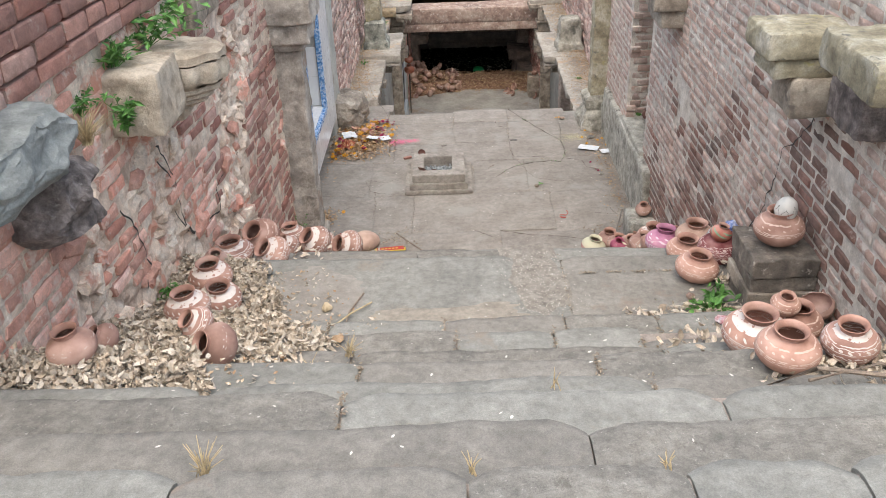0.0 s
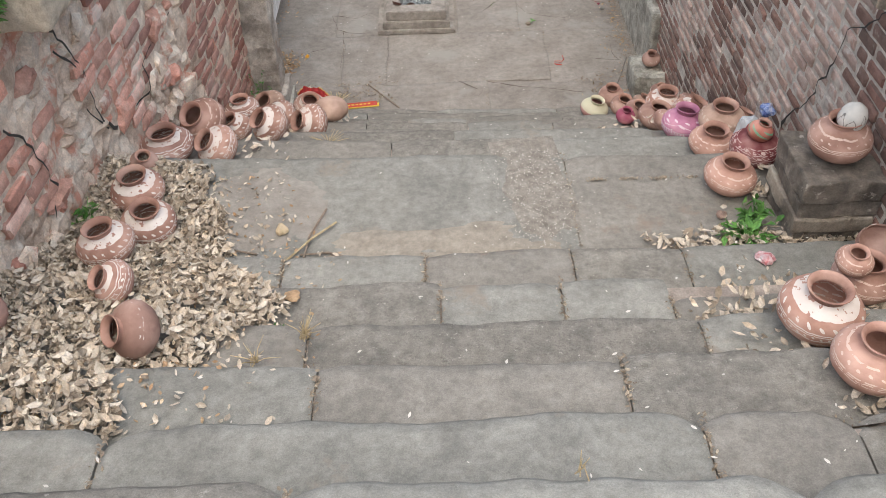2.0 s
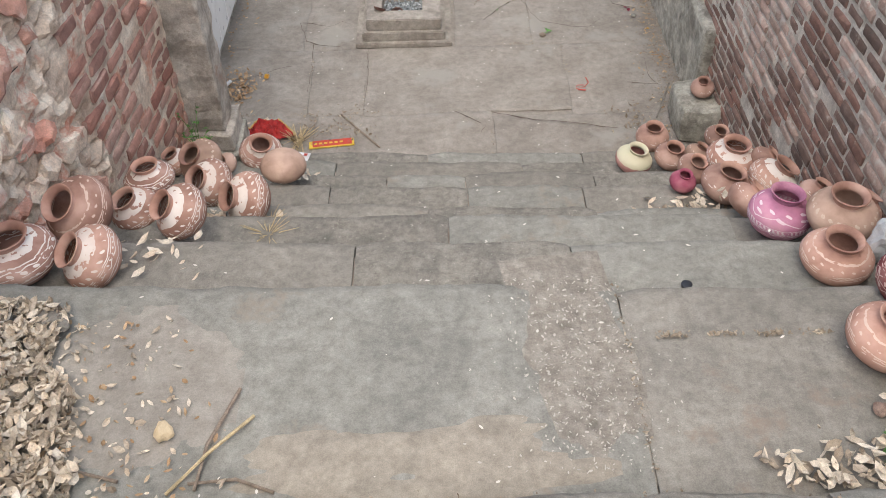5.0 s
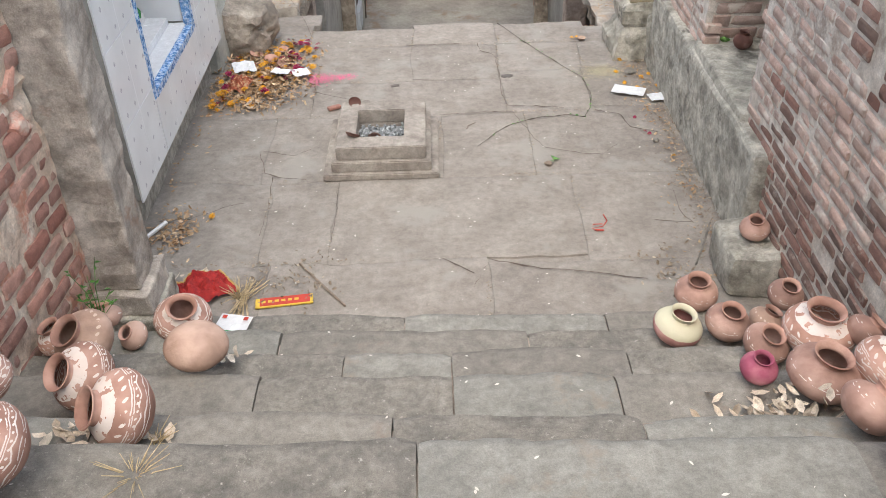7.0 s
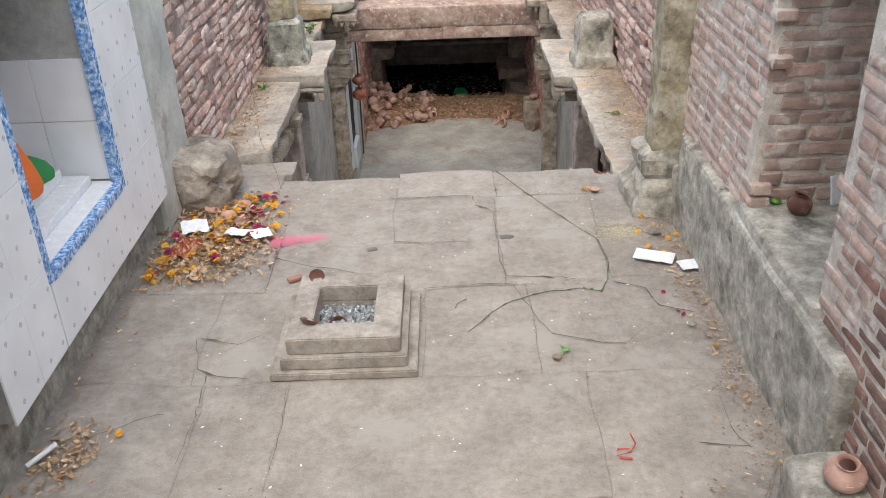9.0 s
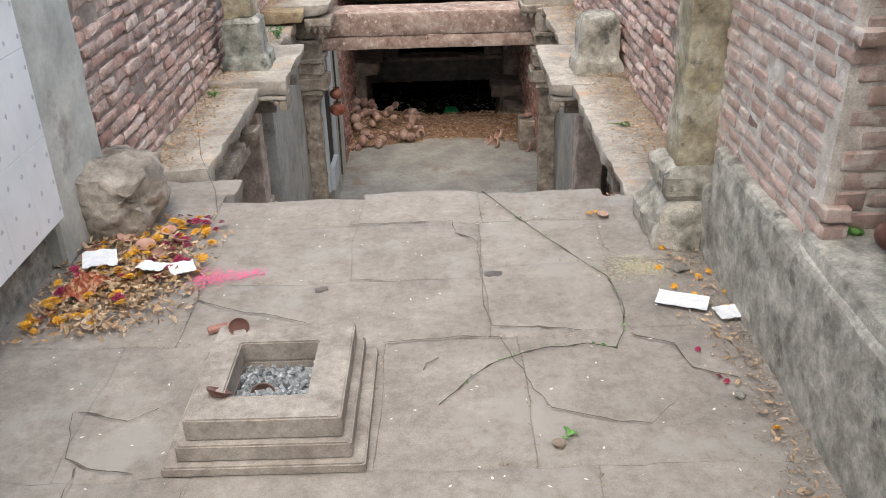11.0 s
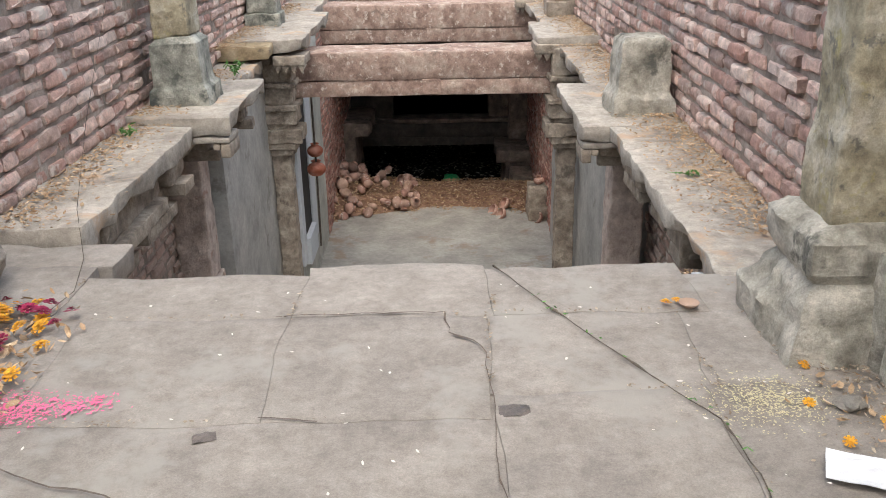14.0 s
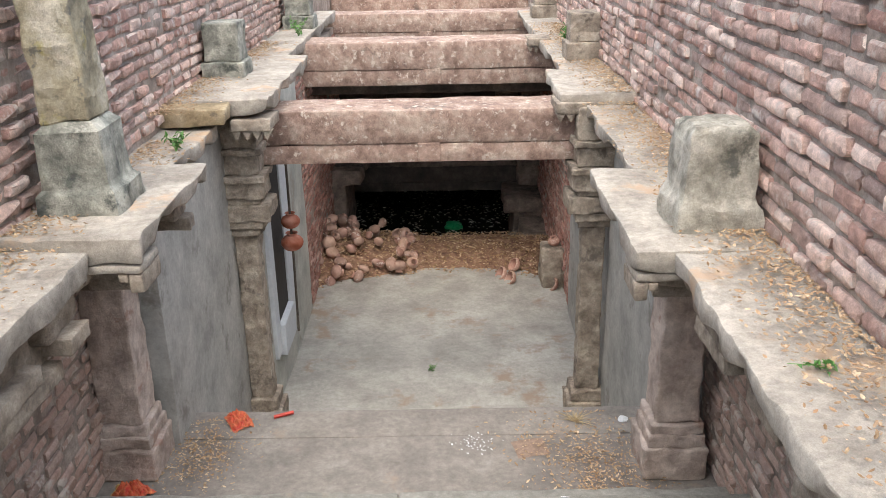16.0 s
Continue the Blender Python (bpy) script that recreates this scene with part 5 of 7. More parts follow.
WHITEWASH = (0.78, 0.72, 0.665)
CLAY = pot_material("bare_clay", TERRA, WHITEWASH)
POT_MATS = {
    "white": pot_material("whitewashed_clay", TERRA, WHITEWASH, lines=((0.90, 0.016), (0.84, 0.012), (0.40, 0.016)), zig=((0.66, 0.08, 11, 0.020), (0.48, 0.08, 8, 0.020)), petals=((1.04, 0.10, 19, 0.5), (0.77, 0.04, 34, 0.4)), band=(1.21, 1.45), wear=0.41),
    "line": pot_material("line_painted_clay", TERRA, (0.70, 0.54, 0.45), lines=((1.24, 0.020), (0.93, 0.016), (0.80, 0.014)), zig=((0.85, 0.035, 14, 0.014),), petals=((1.09, 0.05, 19, 0.45),), wear=0.43),
    "zig": pot_material("zigzag_painted_clay", (0.44, 0.24, 0.185), WHITEWASH, lines=((1.16, 0.014), (0.90, 0.014), (0.58, 0.016)), zig=((0.66, 0.09, 10, 0.019), (1.05, 0.05, 13, 0.016)), petals=((0.98, 0.06, 19, 0.1), (0.74, 0.05, 24, 0.3)), band=(1.29, 1.45), wear=0.40),
    "buff": pot_material("buff_clay", (0.46, 0.30, 0.225), (0.62, 0.50, 0.40), petals=((1.10, 0.055, 22, -0.1),), wear=0.42),
    "dusty": pot_material("dusty_clay", (0.43, 0.25, 0.195), WHITEWASH, lines=((0.98, 0.010),), petals=((1.08, 0.04, 16, 0.5),), wear=0.52),
    "pale": pot_material("pale_dusty_clay", (0.47, 0.30, 0.235), WHITEWASH, petals=((0.8, 0.1, 9, 0.3),), wear=0.5),
    "pink": pot_material("pink_painted_clay", (0.56, 0.22, 0.35), (0.78, 0.66, 0.71), lines=((0.80, 0.012), (0.66, 0.012), (0.62, 0.010)), zig=((0.54, 0.06, 16, 0.012), (0.92, 0.22, 4, 0.012), (0.30, 0.12, 6, 0.012)), petals=((0.73, 0.06, 44, -0.2), (1.08, 0.07, 7, 0.5), (1.22, 0.05, 9, 0.4)), wear=0.38),
    "crimson": pot_material("crimson_painted_clay", (0.27, 0.055, 0.06), (0.66, 0.50, 0.46), lines=((1.20, 0.012), (1.02, 0.012), (0.78, 0.012)), zig=((0.83, 0.13, 17, 0.014), (0.56, 0.16, 13, 0.016), (1.06, 0.1, 15, 0.012)), petals=((0.90, 0.08, 15, 0.3), (0.66, 0.09, 17, 0.2), (1.11, 0.06, 16, 0.1)), wear=0.42),
    "yellow": pot_material("yellow_and_pink_clay", (0.62, 0.30, 0.27), WHITEWASH, wear=0.5, top=(0.62, 0.585, 0.42)),
    "magenta": pot_material("magenta_clay", (0.46, 0.10, 0.17), WHITEWASH, wear=0.6),
    "dark": pot_material("dark_brown_clay", (0.13, 0.05, 0.035), WHITEWASH, wear=0.6),
    "greenred": pot_material("green_dabbed_clay", (0.50, 0.16, 0.11), (0.10, 0.40, 0.24), petals=((1.0, 0.34, 4, 0.3),), wear=0.3),
}
LABELS = {"pale": "pale dusty terracotta pot", "white": "terracotta water pot with whitewashed shoulder and painted zigzags", "line": "orange terracotta pot with a pale painted ring", "zig": "dusty terracotta pot painted with white zigzag bands",
          "buff": "buff clay pot with a faint band of painted petals", "dusty": "dusty plain terracotta pot", "pink": "pink painted clay pot with white patterns", "crimson": "crimson clay pot covered in white patterns",
          "yellow": "small clay pot painted yellow above pink", "magenta": "small plain magenta clay pot", "dark": "small dark brown clay pot", "greenred": "small red pot with green dabs"}
BODY = [(0.0, 0.0), (0.30, 0.015), (0.58, 0.10), (0.82, 0.30), (0.96, 0.54), (1.0, 0.74), (0.97, 0.93), (0.87, 1.11), (0.72, 1.245), (0.55, 1.34), (0.435, 1.40)]
INNER = [(0.40, 1.40), (0.52, 1.30), (0.68, 1.20), (0.83, 1.08), (0.92, 0.92), (0.95, 0.74), (0.9, 0.54), (0.7, 0.25), (0.3, 0.09), (0.0, 0.08)]
NECK = [(0.435, 1.39), (0.42, 1.44), (0.425, 1.50), (0.455, 1.565), (0.50, 1.61), (0.535, 1.63), (0.54, 1.65), (0.525, 1.665), (0.49, 1.655), (0.44, 1.60), (0.395, 1.51), (0.385, 1.44), (0.40, 1.39)]
PROTO = {}


def pot(kind, x, y, z, r, lean=0.0, toward=0.0, squash=1.0, label="", broken=0.0):
    """A water pot with its base centre at x, y, z; lean: degrees of tilt towards the compass angle toward."""
    key = (kind, broken)
    squash *= 0.97
    spin = (x * 131 + y * 57) * 40 % 360
    high = r * (0.74 * squash + 0.24 * math.sin(radians(min(lean, 90))))
    m = Matrix.Translation((x, y, z + high)) @ Matrix.Rotation(radians(toward), 4, "Z") @ Matrix.Rotation(radians(lean), 4, "Y") @ Matrix.Rotation(radians(spin), 4, "Z") @ Matrix.Diagonal((r, r, r * squash, 1)) @ Matrix.Translation((0, 0, -0.74))
    if key in PROTO:
        k = PROTO[key].scale
        ob = copy_thing(PROTO[key], m @ Matrix.Diagonal((1 / k[0], 1 / k[1], 1 / k[2], 1)))
    else:
        ob = thing("clay_pot", LABELS[kind], "pot", m, "clay pots on the steps")
        bm = bmesh.new()
        cut = 8 if broken == 1.0 else len(BODY)
        lathe(bm, BODY[:cut] + [q for q in INNER if q[1] <= BODY[cut - 1][1] + 0.01], 32)
        bmesh.ops.remove_doubles(bm, verts=bm.verts, dist=0.001)
        if broken == 1.0:
            for v in bm.verts:
                if v.co.z > 0.85:
                    v.co.z -= 0.16 * (1 + noise.noise(v.co * 4))
        for v in bm.verts:
            v.co += noise.noise_vector(v.co * 2.2 + Vector((len(PROTO) * 3.0, 0, 0))) * 0.015
        body = part("body", bm, POT_MATS[kind], ob, smooth=True)
        body.matrix_parent_inverse = Matrix()
        if not broken:
            bm = bmesh.new()
            lathe(bm, NECK, 32)
            part("neck", bm, POT_MATS[kind] if kind in ("pink", "magenta", "dark", "yellow", "crimson") else CLAY, ob, "flared rim of bare clay", smooth=True)
        PROTO[key] = ob
    if label:
        tagged(ob, label)
    return ob


# left-hand pots, walking down
for row in (("dusty", -1.281, 2.35, 2.011, 0.092, 8, 200, 1.0),
            ("dusty", -1.33, 2.69, 1.811, 0.073, 40, 215, 0.95),
            ("dusty", -0.838, 2.6, 1.808, 0.094, 56, 222, 1.0),
            ("zig", -1.026, 2.94, 1.694, 0.084, 42, 215, 0.95),
            ("white", -1.188, 3.3, 1.543, 0.114, 6, 190, 0.92),
            ("white", -1.209, 3.78, 1.418, 0.119, 5, 250, 0.92),
            ("white", -1.111, 3.56, 1.419, 0.116, 10, 300, 0.92),
            ("dusty", -1.243, 4.02, 1.417, 0.066, 20, 300, 1.0),
            ("zig", -1.259, 4.38, 1.218, 0.142, 3, 180, 0.76),
            ("line", -1.136, 4.66, 1.141, 0.131, 38, 235, 0.95),
            ("white", -1.004, 4.38, 1.186, 0.117, 42, 212, 0.95),
            ("white", -1.045, 4.9, 0.945, 0.103, 22, 210, 1.0),
            ("white", -0.8, 4.73, 1.072, 0.11, 44, 212, 1.0),
            ("white", -0.637, 5.06, 0.835, 0.116, 58, 212, 1.0),
            ("white", -0.872, 5.35, 0.69, 0.113, 46, 225, 1.0),
            ("zig", -1.035, 5.1, 0.96, 0.104, 4, 180, 0.85),
            ("buff", -0.998, 5.66, 0.576, 0.114, 34, 225, 0.95),
            ("white", -1.189, 5.84, 0.46, 0.081, 20, 200, 1.0)):
    pot(*row)
pot("pale", -0.99, 6.02, 0.312, 0.062, 40, 230, 0.95, label="small pale dusty clay pot between larger ones")
pot("pale", -1.14, 6.14, 0.312, 0.07, 25, 120, 0.95, label="small dusty clay pot against the wall foot")
pot("zig", -0.823, 6.15, 0.246, 0.121, 20, 300, 0.9, label="dark-rimmed clay pot with a wavy white line and a red mouth")
pot("buff", -0.587, 5.6, 0.583, 0.112, 176, 200, 0.85, broken=2.0, label="plain buff clay pot lying upside down on the step")
# right-hand pots
for row in (("white", 1.301, 2.63, 1.774, 0.133, 3, 290, 0.9),
            ("line", 1.578, 2.9, 1.649, 0.11, 3, 270, 0.9),
            ("line", 1.28, 2.28, 1.973, 0.114, 3, 280, 0.85),
            ("zig", 1.515, 2.32, 1.968, 0.101, 5, 230, 0.92),
            ("line", 1.408, 3.82, 1.377, 0.118, 6, 330, 0.84),
            ("crimson", 1.588, 4.05, 1.349, 0.119, 2, 300, 0.95),
            ("line", 1.486, 4.32, 1.195, 0.12, 3, 290, 0.82),
            ("pink", 1.452, 4.71, 1.019, 0.12, 5, 30, 0.98),
            ("buff", 1.61, 4.58, 1.134, 0.125, 2, 270, 0.9),
            ("dusty", 1.448, 5.0, 0.846, 0.088, 40, 10, 0.95),
            ("dusty", 1.476, 5.31, 0.671, 0.119, 10, 345, 0.8),
            ("magenta", 1.298, 5.38, 0.659, 0.062, 10, 300, 1.0),
            ("yellow", 1.218, 5.97, 0.297, 0.101, 12, 340, 0.9),
            ("dusty", 1.418, 5.97, 0.316, 0.091, 12, 300, 0.95),
            ("dusty", 1.421, 6.38, 0.128, 0.098, 8, 270, 1.0),
            ("white", 1.618, 5.66, 0.52, 0.128, 4, 320, 0.92),
            ("dusty", 1.72, 6.16, 0.298, 0.076, 16, 290, 1.0),
            ("buff", 1.519, 5.86, 0.43, 0.069, 24, 10, 0.9),
            ("white", 1.677, 5.3, 0.668, 0.118, 28, 0, 1.0),
            ("dusty", 1.441, 5.66, 0.489, 0.085, 20, 300, 0.9),
            ("dusty", 1.75, 5.6, 0.585, 0.071, 40, 0, 1.0),
            ("dusty", 1.68, 4.92, 0.957, 0.073, 20, 0, 0.95),
            ("line", 1.771, 4.74, 1.036, 0.082, 30, 20, 0.9)):
    pot(*row)
pot("greenred", 1.582, 4.03, 1.494, 0.059, 14, 330, 1.0)
pot("line", 1.502, 2.87, 1.789, 0.063, 10, 270, 0.95, label="small terracotta pot nested in the mouth of a larger one")

pot("dusty", 1.80, 3.22, 1.52, 0.085, 20, 200, broken=1.0, label="broken terracotta pot with a jagged edge")
pot("line", 1.72, 3.6, 1.717, 0.124, 3, 200, 0.92, label="terracotta pot with a painted lid standing on the pedestal")
bm = bmesh.new()
lathe(bm, [(0.050, 0.0), (0.056, 0.02), (0.052, 0.05), (0.040, 0.075), (0.02, 0.090), (0.001, 0.095)], 20)
cap = mesh_object("pot_lid", bm, pot_material("chalky_white_clay", (0.76, 0.74, 0.69), (0.10, 0.09, 0.08), zig=((0.02, 0.03, 8, 0.003),), wear=0.3), None, True)
cap.matrix_world = pose(1.735, 3.60, 1.875, 4, 6, 0)
tagged(cap, "chalk-white painted clay cup covering the pot", "lid")
pot("dusty", 1.78, 6.74, 0.235, 0.072, 12, 250, label="small terracotta pot on the stone block")
pot("dark", 2.06, 8.10, 0.605, 0.056, 3, 250, 1.2, label="small dark brown pot in the wall niche")

# ---- heap of old pots by the water ----
rnd = random.Random(21)
mound = bmesh.new()
nx, ny = 26, 22
grid = [[mound.verts.new((-1.1 + 3.1 * i / nx, 17.6 + 3.0 * j / ny, 0)) for j in range(ny + 1)] for i in range(nx + 1)]
for i in range(nx):
    for j in range(ny):
        mound.faces.new((grid[i][j], grid[i + 1][j], grid[i + 1][j + 1], grid[i][j + 1]))


def mound_z(x, y):
    ridge = math.exp(-((y - 19.35) / 0.62) ** 2)
    left = math.exp(-((y - 18.9) / 0.9) ** 2) * max(0.0, min(1.0, (0.3 - x) / 1.3))
    fall = -0.75 * max(0.0, min(1.0, (y - 19.75) / 0.5))
    arc = max(0.0, min(1.0, (y - 18.15 - 0.35 * (1 - ((x - 0.45) / 1.5) ** 2)) / 0.4 + 0.3))
    return -2.79 + (0.09 * ridge + 0.26 * left + 0.03) * arc + fall + 0.03 * noise.noise(Vector((x * 4, y * 4, 0)))


for v in mound.verts:
    v.co.z = mound_z(v.co.x, v.co.y)
structure("earth_bank", mound, BANK, "bank of earth and dry litter at the water's edge", "ground", smooth=True)
kinds = ("pale", "buff", "pale", "dusty", "pale", "zig")
for i in range(66):
    x = -1.0 + 1.25 * rnd.random() ** 1.5
    y = 18.2 + 1.5 * rnd.random()
    if y < 18.5 and x > -0.35:
        x -= 0.5
    r = rnd.uniform(0.05, 0.088)
    ob = pot(kinds[i % 6], x, y, mound_z(x, y) + rnd.choice((-0.03, -0.01, 0.02, 0.06)), r, rnd.uniform(50, 175), rnd.uniform(0, 360), broken=1.0 if i % 5 == 0 else 0.0)
    tagged(ob, "discarded terracotta pot in the heap by the water", group="discarded pots by the water")
for x, y in ((1.25, 18.35), (1.42, 18.55), (1.35, 18.2), (1.82, 18.0)):
    tagged(pot("line", x, y, mound_z(x, y), 0.09, 60, 200, broken=1.0), "broken red pot on the earth bank", group="discarded pots by the water")
tagged(pot("line", 1.85, 18.15, -2.28, 0.07, 10, 200), "small red pot on a stone block", group="discarded pots by the water")
bm = rough_box(1.70, 1.96, 18.0, 18.35, -2.76, -2.28, 0.07, 0.015, 5, 3, 0.04)
tagged(mesh_object("stone_block", bm, CARVED, None, True), "upright worn stone block on the earth bank", "stone block")
WATER = bpy.data.materials.new("still_dark_water")
WATER.use_nodes = True
wb = WATER.node_tree.nodes["Principled BSDF"]
wb.inputs["Base Color"].default_value, wb.inputs["Roughness"].default_value, wb.inputs["IOR"].default_value = (0.010, 0.012, 0.009, 1), 0.06, 1.33
wt = WATER.node_tree.nodes.new("ShaderNodeTexNoise")
wt.inputs["Scale"].default_value = 3
wbp = WATER.node_tree.nodes.new("ShaderNodeBump")
wbp.inputs["Strength"].default_value, wbp.inputs["Distance"].default_value = 0.05, 0.02
WATER.node_tree.links.new(wt.outputs["Fac"], wbp.inputs["Height"])
WATER.node_tree.links.new(wbp.outputs[0], wb.inputs["Normal"])
bm = bmesh.new()
vs = [bm.verts.new(p) for p in ((-1.3, 19.6, -3.28), (2.06, 19.6, -3.28), (2.06, 33.0, -3.28), (-1.3, 33.0, -3.28))]
bm.faces.new(vs)
structure("water", bm, WATER, "black still water with floating litter", "water")
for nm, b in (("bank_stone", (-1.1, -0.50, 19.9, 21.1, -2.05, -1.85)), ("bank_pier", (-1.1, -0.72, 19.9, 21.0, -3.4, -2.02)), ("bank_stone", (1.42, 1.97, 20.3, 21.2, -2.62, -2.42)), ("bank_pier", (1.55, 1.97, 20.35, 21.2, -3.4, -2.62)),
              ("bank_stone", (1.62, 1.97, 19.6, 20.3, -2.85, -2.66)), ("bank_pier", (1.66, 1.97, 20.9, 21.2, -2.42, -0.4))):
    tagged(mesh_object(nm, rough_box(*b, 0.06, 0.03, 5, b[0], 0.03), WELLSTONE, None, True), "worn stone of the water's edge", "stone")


# ---- leaves, litter and weeds ----
def floor_z(y):
    if y > LOWER[-1][0]:
        return 0.0
    for yf, z in UPPER + LOWER:
        if y <= yf:
            return z
    return 0.0


LEAF = surface("dry_leaf", [(0.38, 0.31, 0.235), (0.54, 0.46, 0.365), (0.68, 0.61, 0.51)], 12, 80, 0.8, 0.1, 0.25, random_stops=[(0.28, 0.205, 0.14), (0.54, 0.455, 0.35), (0.74, 0.67, 0.57), (0.40, 0.31, 0.22), (0.62, 0.54, 0.44)])
FLECK = surface("dry_litter", [(0.35, 0.22, 0.12), (0.48, 0.34, 0.20)], 15, 80, 0.9, 0.1, 0.3, random_stops=[(0.40, 0.22, 0.10), (0.55, 0.42, 0.27), (0.30, 0.17, 0.09), (0.60, 0.50, 0.36)])
CHAFF = surface("brown_chaff", [(0.22, 0.175, 0.125), (0.34, 0.28, 0.21)], 15, 80, 0.9, 0.1, 0.3, random_stops=[(0.24, 0.17, 0.11), (0.38, 0.31, 0.23), (0.18, 0.135, 0.10), (0.46, 0.39, 0.30)])
WEED = surface("green_weed_leaf", [(0.05, 0.12, 0.025), (0.10, 0.24, 0.05), (0.18, 0.36, 0.09)], 20, 90, 0.55, 0.1, 0.25)
STRAW = surface("dry_straw", [(0.40, 0.30, 0.16), (0.58, 0.47, 0.29)], 20, 90, 0.85, 0.1, 0.2)
BARK = surface("dry_twig", [(0.17, 0.13, 0.10), (0.33, 0.26, 0.20)], 20, 90, 0.9, 0.3)


def leaf_scatter(name, label, count, place, size, material, seed, curl=0.3, flat=0.35, category="leaves"):
    """Many small curled leaves; place(rnd) gives x, y, z."""
    rnd = random.Random(seed)
    verts, faces = [], []
    for _ in range(count):
        p = place(rnd)
        if p is None:
            continue
        s = rnd.uniform(*size)
        w = s * rnd.uniform(0.32, 0.55)
        c = curl * s * rnd.uniform(0.2, 1.3)
        m = Matrix.Translation(p) @ Euler((rnd.gauss(0, flat), rnd.gauss(0, flat), rnd.uniform(0, 6.3))).to_matrix().to_4x4()
        k = len(verts)
        for q in ((-s / 2, 0, c * 0.6), (-s * 0.15, w / 2, c * 0.5), (s * 0.25, w * 0.4, c * 0.4), (s / 2, 0, c * 0.7), (s * 0.25, -w * 0.4, c * 0.4), (-s * 0.15, -w / 2, c * 0.5), (0, 0, 0)):
            verts.append(tuple(m @ Vector(q)))
        for a in range(6):
            faces.append((k + a, k + (a + 1) % 6, k + 6))
    me = bpy.data.meshes.new(name)
    me.from_pydata(verts, [], faces)
    me.materials.append(material)
    ob = new(name, me)
    return tagged(ob, label, category, kind="stuff")


def heap_left(rnd):
    y = rnd.uniform(2.10, 4.05)
    wall = -1.62 + (y - 0.7) * 0.062
    edge = -0.77 + 0.34 * math.exp(-((y - 2.85) / 0.3) ** 2) - 0.3 * max(0.0, y - 3.45) + 0.16 * noise.noise(Vector((y * 4, 1, 0)))
    x = wall + (edge - wall) * rnd.random() ** 1.15
    t = (x - wall) / (edge - wall)
    slope = 2.18 - (y - 2.0) * 0.48 if y < 3.5 else 1.46
    z = floor_z(y)
    return (x, y, z + (max(0.0, slope - z) * 0.45 + 0.03) * (1 - t) ** 0.8 + rnd.uniform(0.008, 0.05))


leaf_scatter("leaf_heap", "deep drift of curled dry beige leaves on the steps", 11500, heap_left, (0.012, 0.058), LEAF, 1, 0.5, 0.55)


def right_strips(rnd):
    yf, z, x0 = rnd.choice(((3.37, 1.38, 0.95), (3.38, 1.38, 1.2), (2.12, 1.97, 1.15), (2.43, 1.77, 1.0), (2.75, 1.65, 0.95), (2.95, 1.505, 1.1), (1.82, 2.11, 1.3), (1.86, 2.11, 1.4), (1.84, 2.11, 1.45), (2.2, 1.97, 1.35), (2.0, 2.11, 1.6), (3.7, 1.38, 1.45)))
    x = x0 + (1.9 - x0) * rnd.random() ** 0.8
    return (x, yf + 0.02 + abs(rnd.gauss(0, 0.07)), z + rnd.uniform(0.008, 0.045))


def thin_spread(rnd):
    y = rnd.uniform(2.1, 4.0)
    x = -1.2 + abs(rnd.gauss(0, 0.42))
    return (x, y, floor_z(y) + rnd.uniform(0.006, 0.02)) if x < -0.25 - max(0.0, y - 3.3) * 0.5 else None


leaf_scatter("leaf_spread", "thin spread of small dry leaf scraps and chaff", 850, thin_spread, (0.008, 0.036), LEAF, 12, 0.4, 0.4)
leaf_scatter("straw_litter", "broken bits of straw among the leaves", 700, thin_spread, (0.012, 0.03), FLECK, 13, 0.2, 0.3)
leaf_scatter("leaf_drift", "thin drifts of dry leaves along the backs of the steps", 2300, right_strips, (0.018, 0.062), LEAF, 2, 0.5, 0.6)


def small_drift(rnd):
    x, y, s = rnd.choice(((1.33, 5.22, 0.10), (1.30, 5.2, 0.10), (-0.62, 4.95, 0.08), (-0.75, 5.0, 0.08), (-1.15, 6.75, 0.12), (-0.62, 5.75, 0.06), (-0.8, 4.5, 0.1), (1.62, 3.95, 0.04)))
    px, py = rnd.gauss(x, s), rnd.gauss(y, s * 0.7)
    return (px, py, floor_z(py) + 0.012 + rnd.uniform(0, 0.03))


leaf_scatter("leaf_scraps", "small scraps of dry leaf caught on the steps", 260, small_drift, (0.025, 0.07), LEAF, 3, 0.3, 0.4)


def grit(rnd):
    y = rnd.uniform(1.4, 9.9)
    x = rnd.uniform(-1.2, 1.7)
    return (x, y, floor_z(y) + 0.014)


leaf_scatter("white_flecks", "tiny white and pale flecks scattered over the steps", 420, grit, (0.006, 0.02), plain("pale_fleck", (0.66, 0.62, 0.56), 0.8), 4, 0.1, 0.1, "litter")


leaf_scatter("slot_debris", "brown debris caught in four small slots of the landing", 150, lambda r: (r.choice((0.84, 0.98, 1.12, 1.26)) + r.gauss(0, 0.022), 3.90 + r.gauss(0, 0.006), 1.387), (0.008, 0.02), CHAFF, 14, 0.2, 0.3, "litter")


def joint_debris(rnd):
    x, y0, y1, z = rnd.choice(((-0.24, 2.12, 2.38, 1.97), (0.62, 2.12, 2.38, 1.97), (-0.32, 2.43, 2.7, 1.77), (0.95, 2.43, 2.7, 1.77), (0.11, 2.75, 3.01, 1.65), (0.54, 2.75, 3.01, 1.65), (0.92, 2.75, 2.9, 1.65), (-0.51, 3.06, 3.33, 1.505), (0.05, 3.06, 3.33, 1.505), (0.63, 3.06, 3.33, 1.505), (1.07, 3.06, 3.33, 1.505), (-0.72, 1.82, 2.07, 2.11), (0.75, 1.82, 2.07, 2.11), (-0.21, 1.56, 1.77, 2.31), (0.70, 3.45, 4.1, 1.38)))
    return (x + rnd.gauss(0, 0.007), rnd.uniform(y0, y1), z + rnd.uniform(0.0, 0.012))


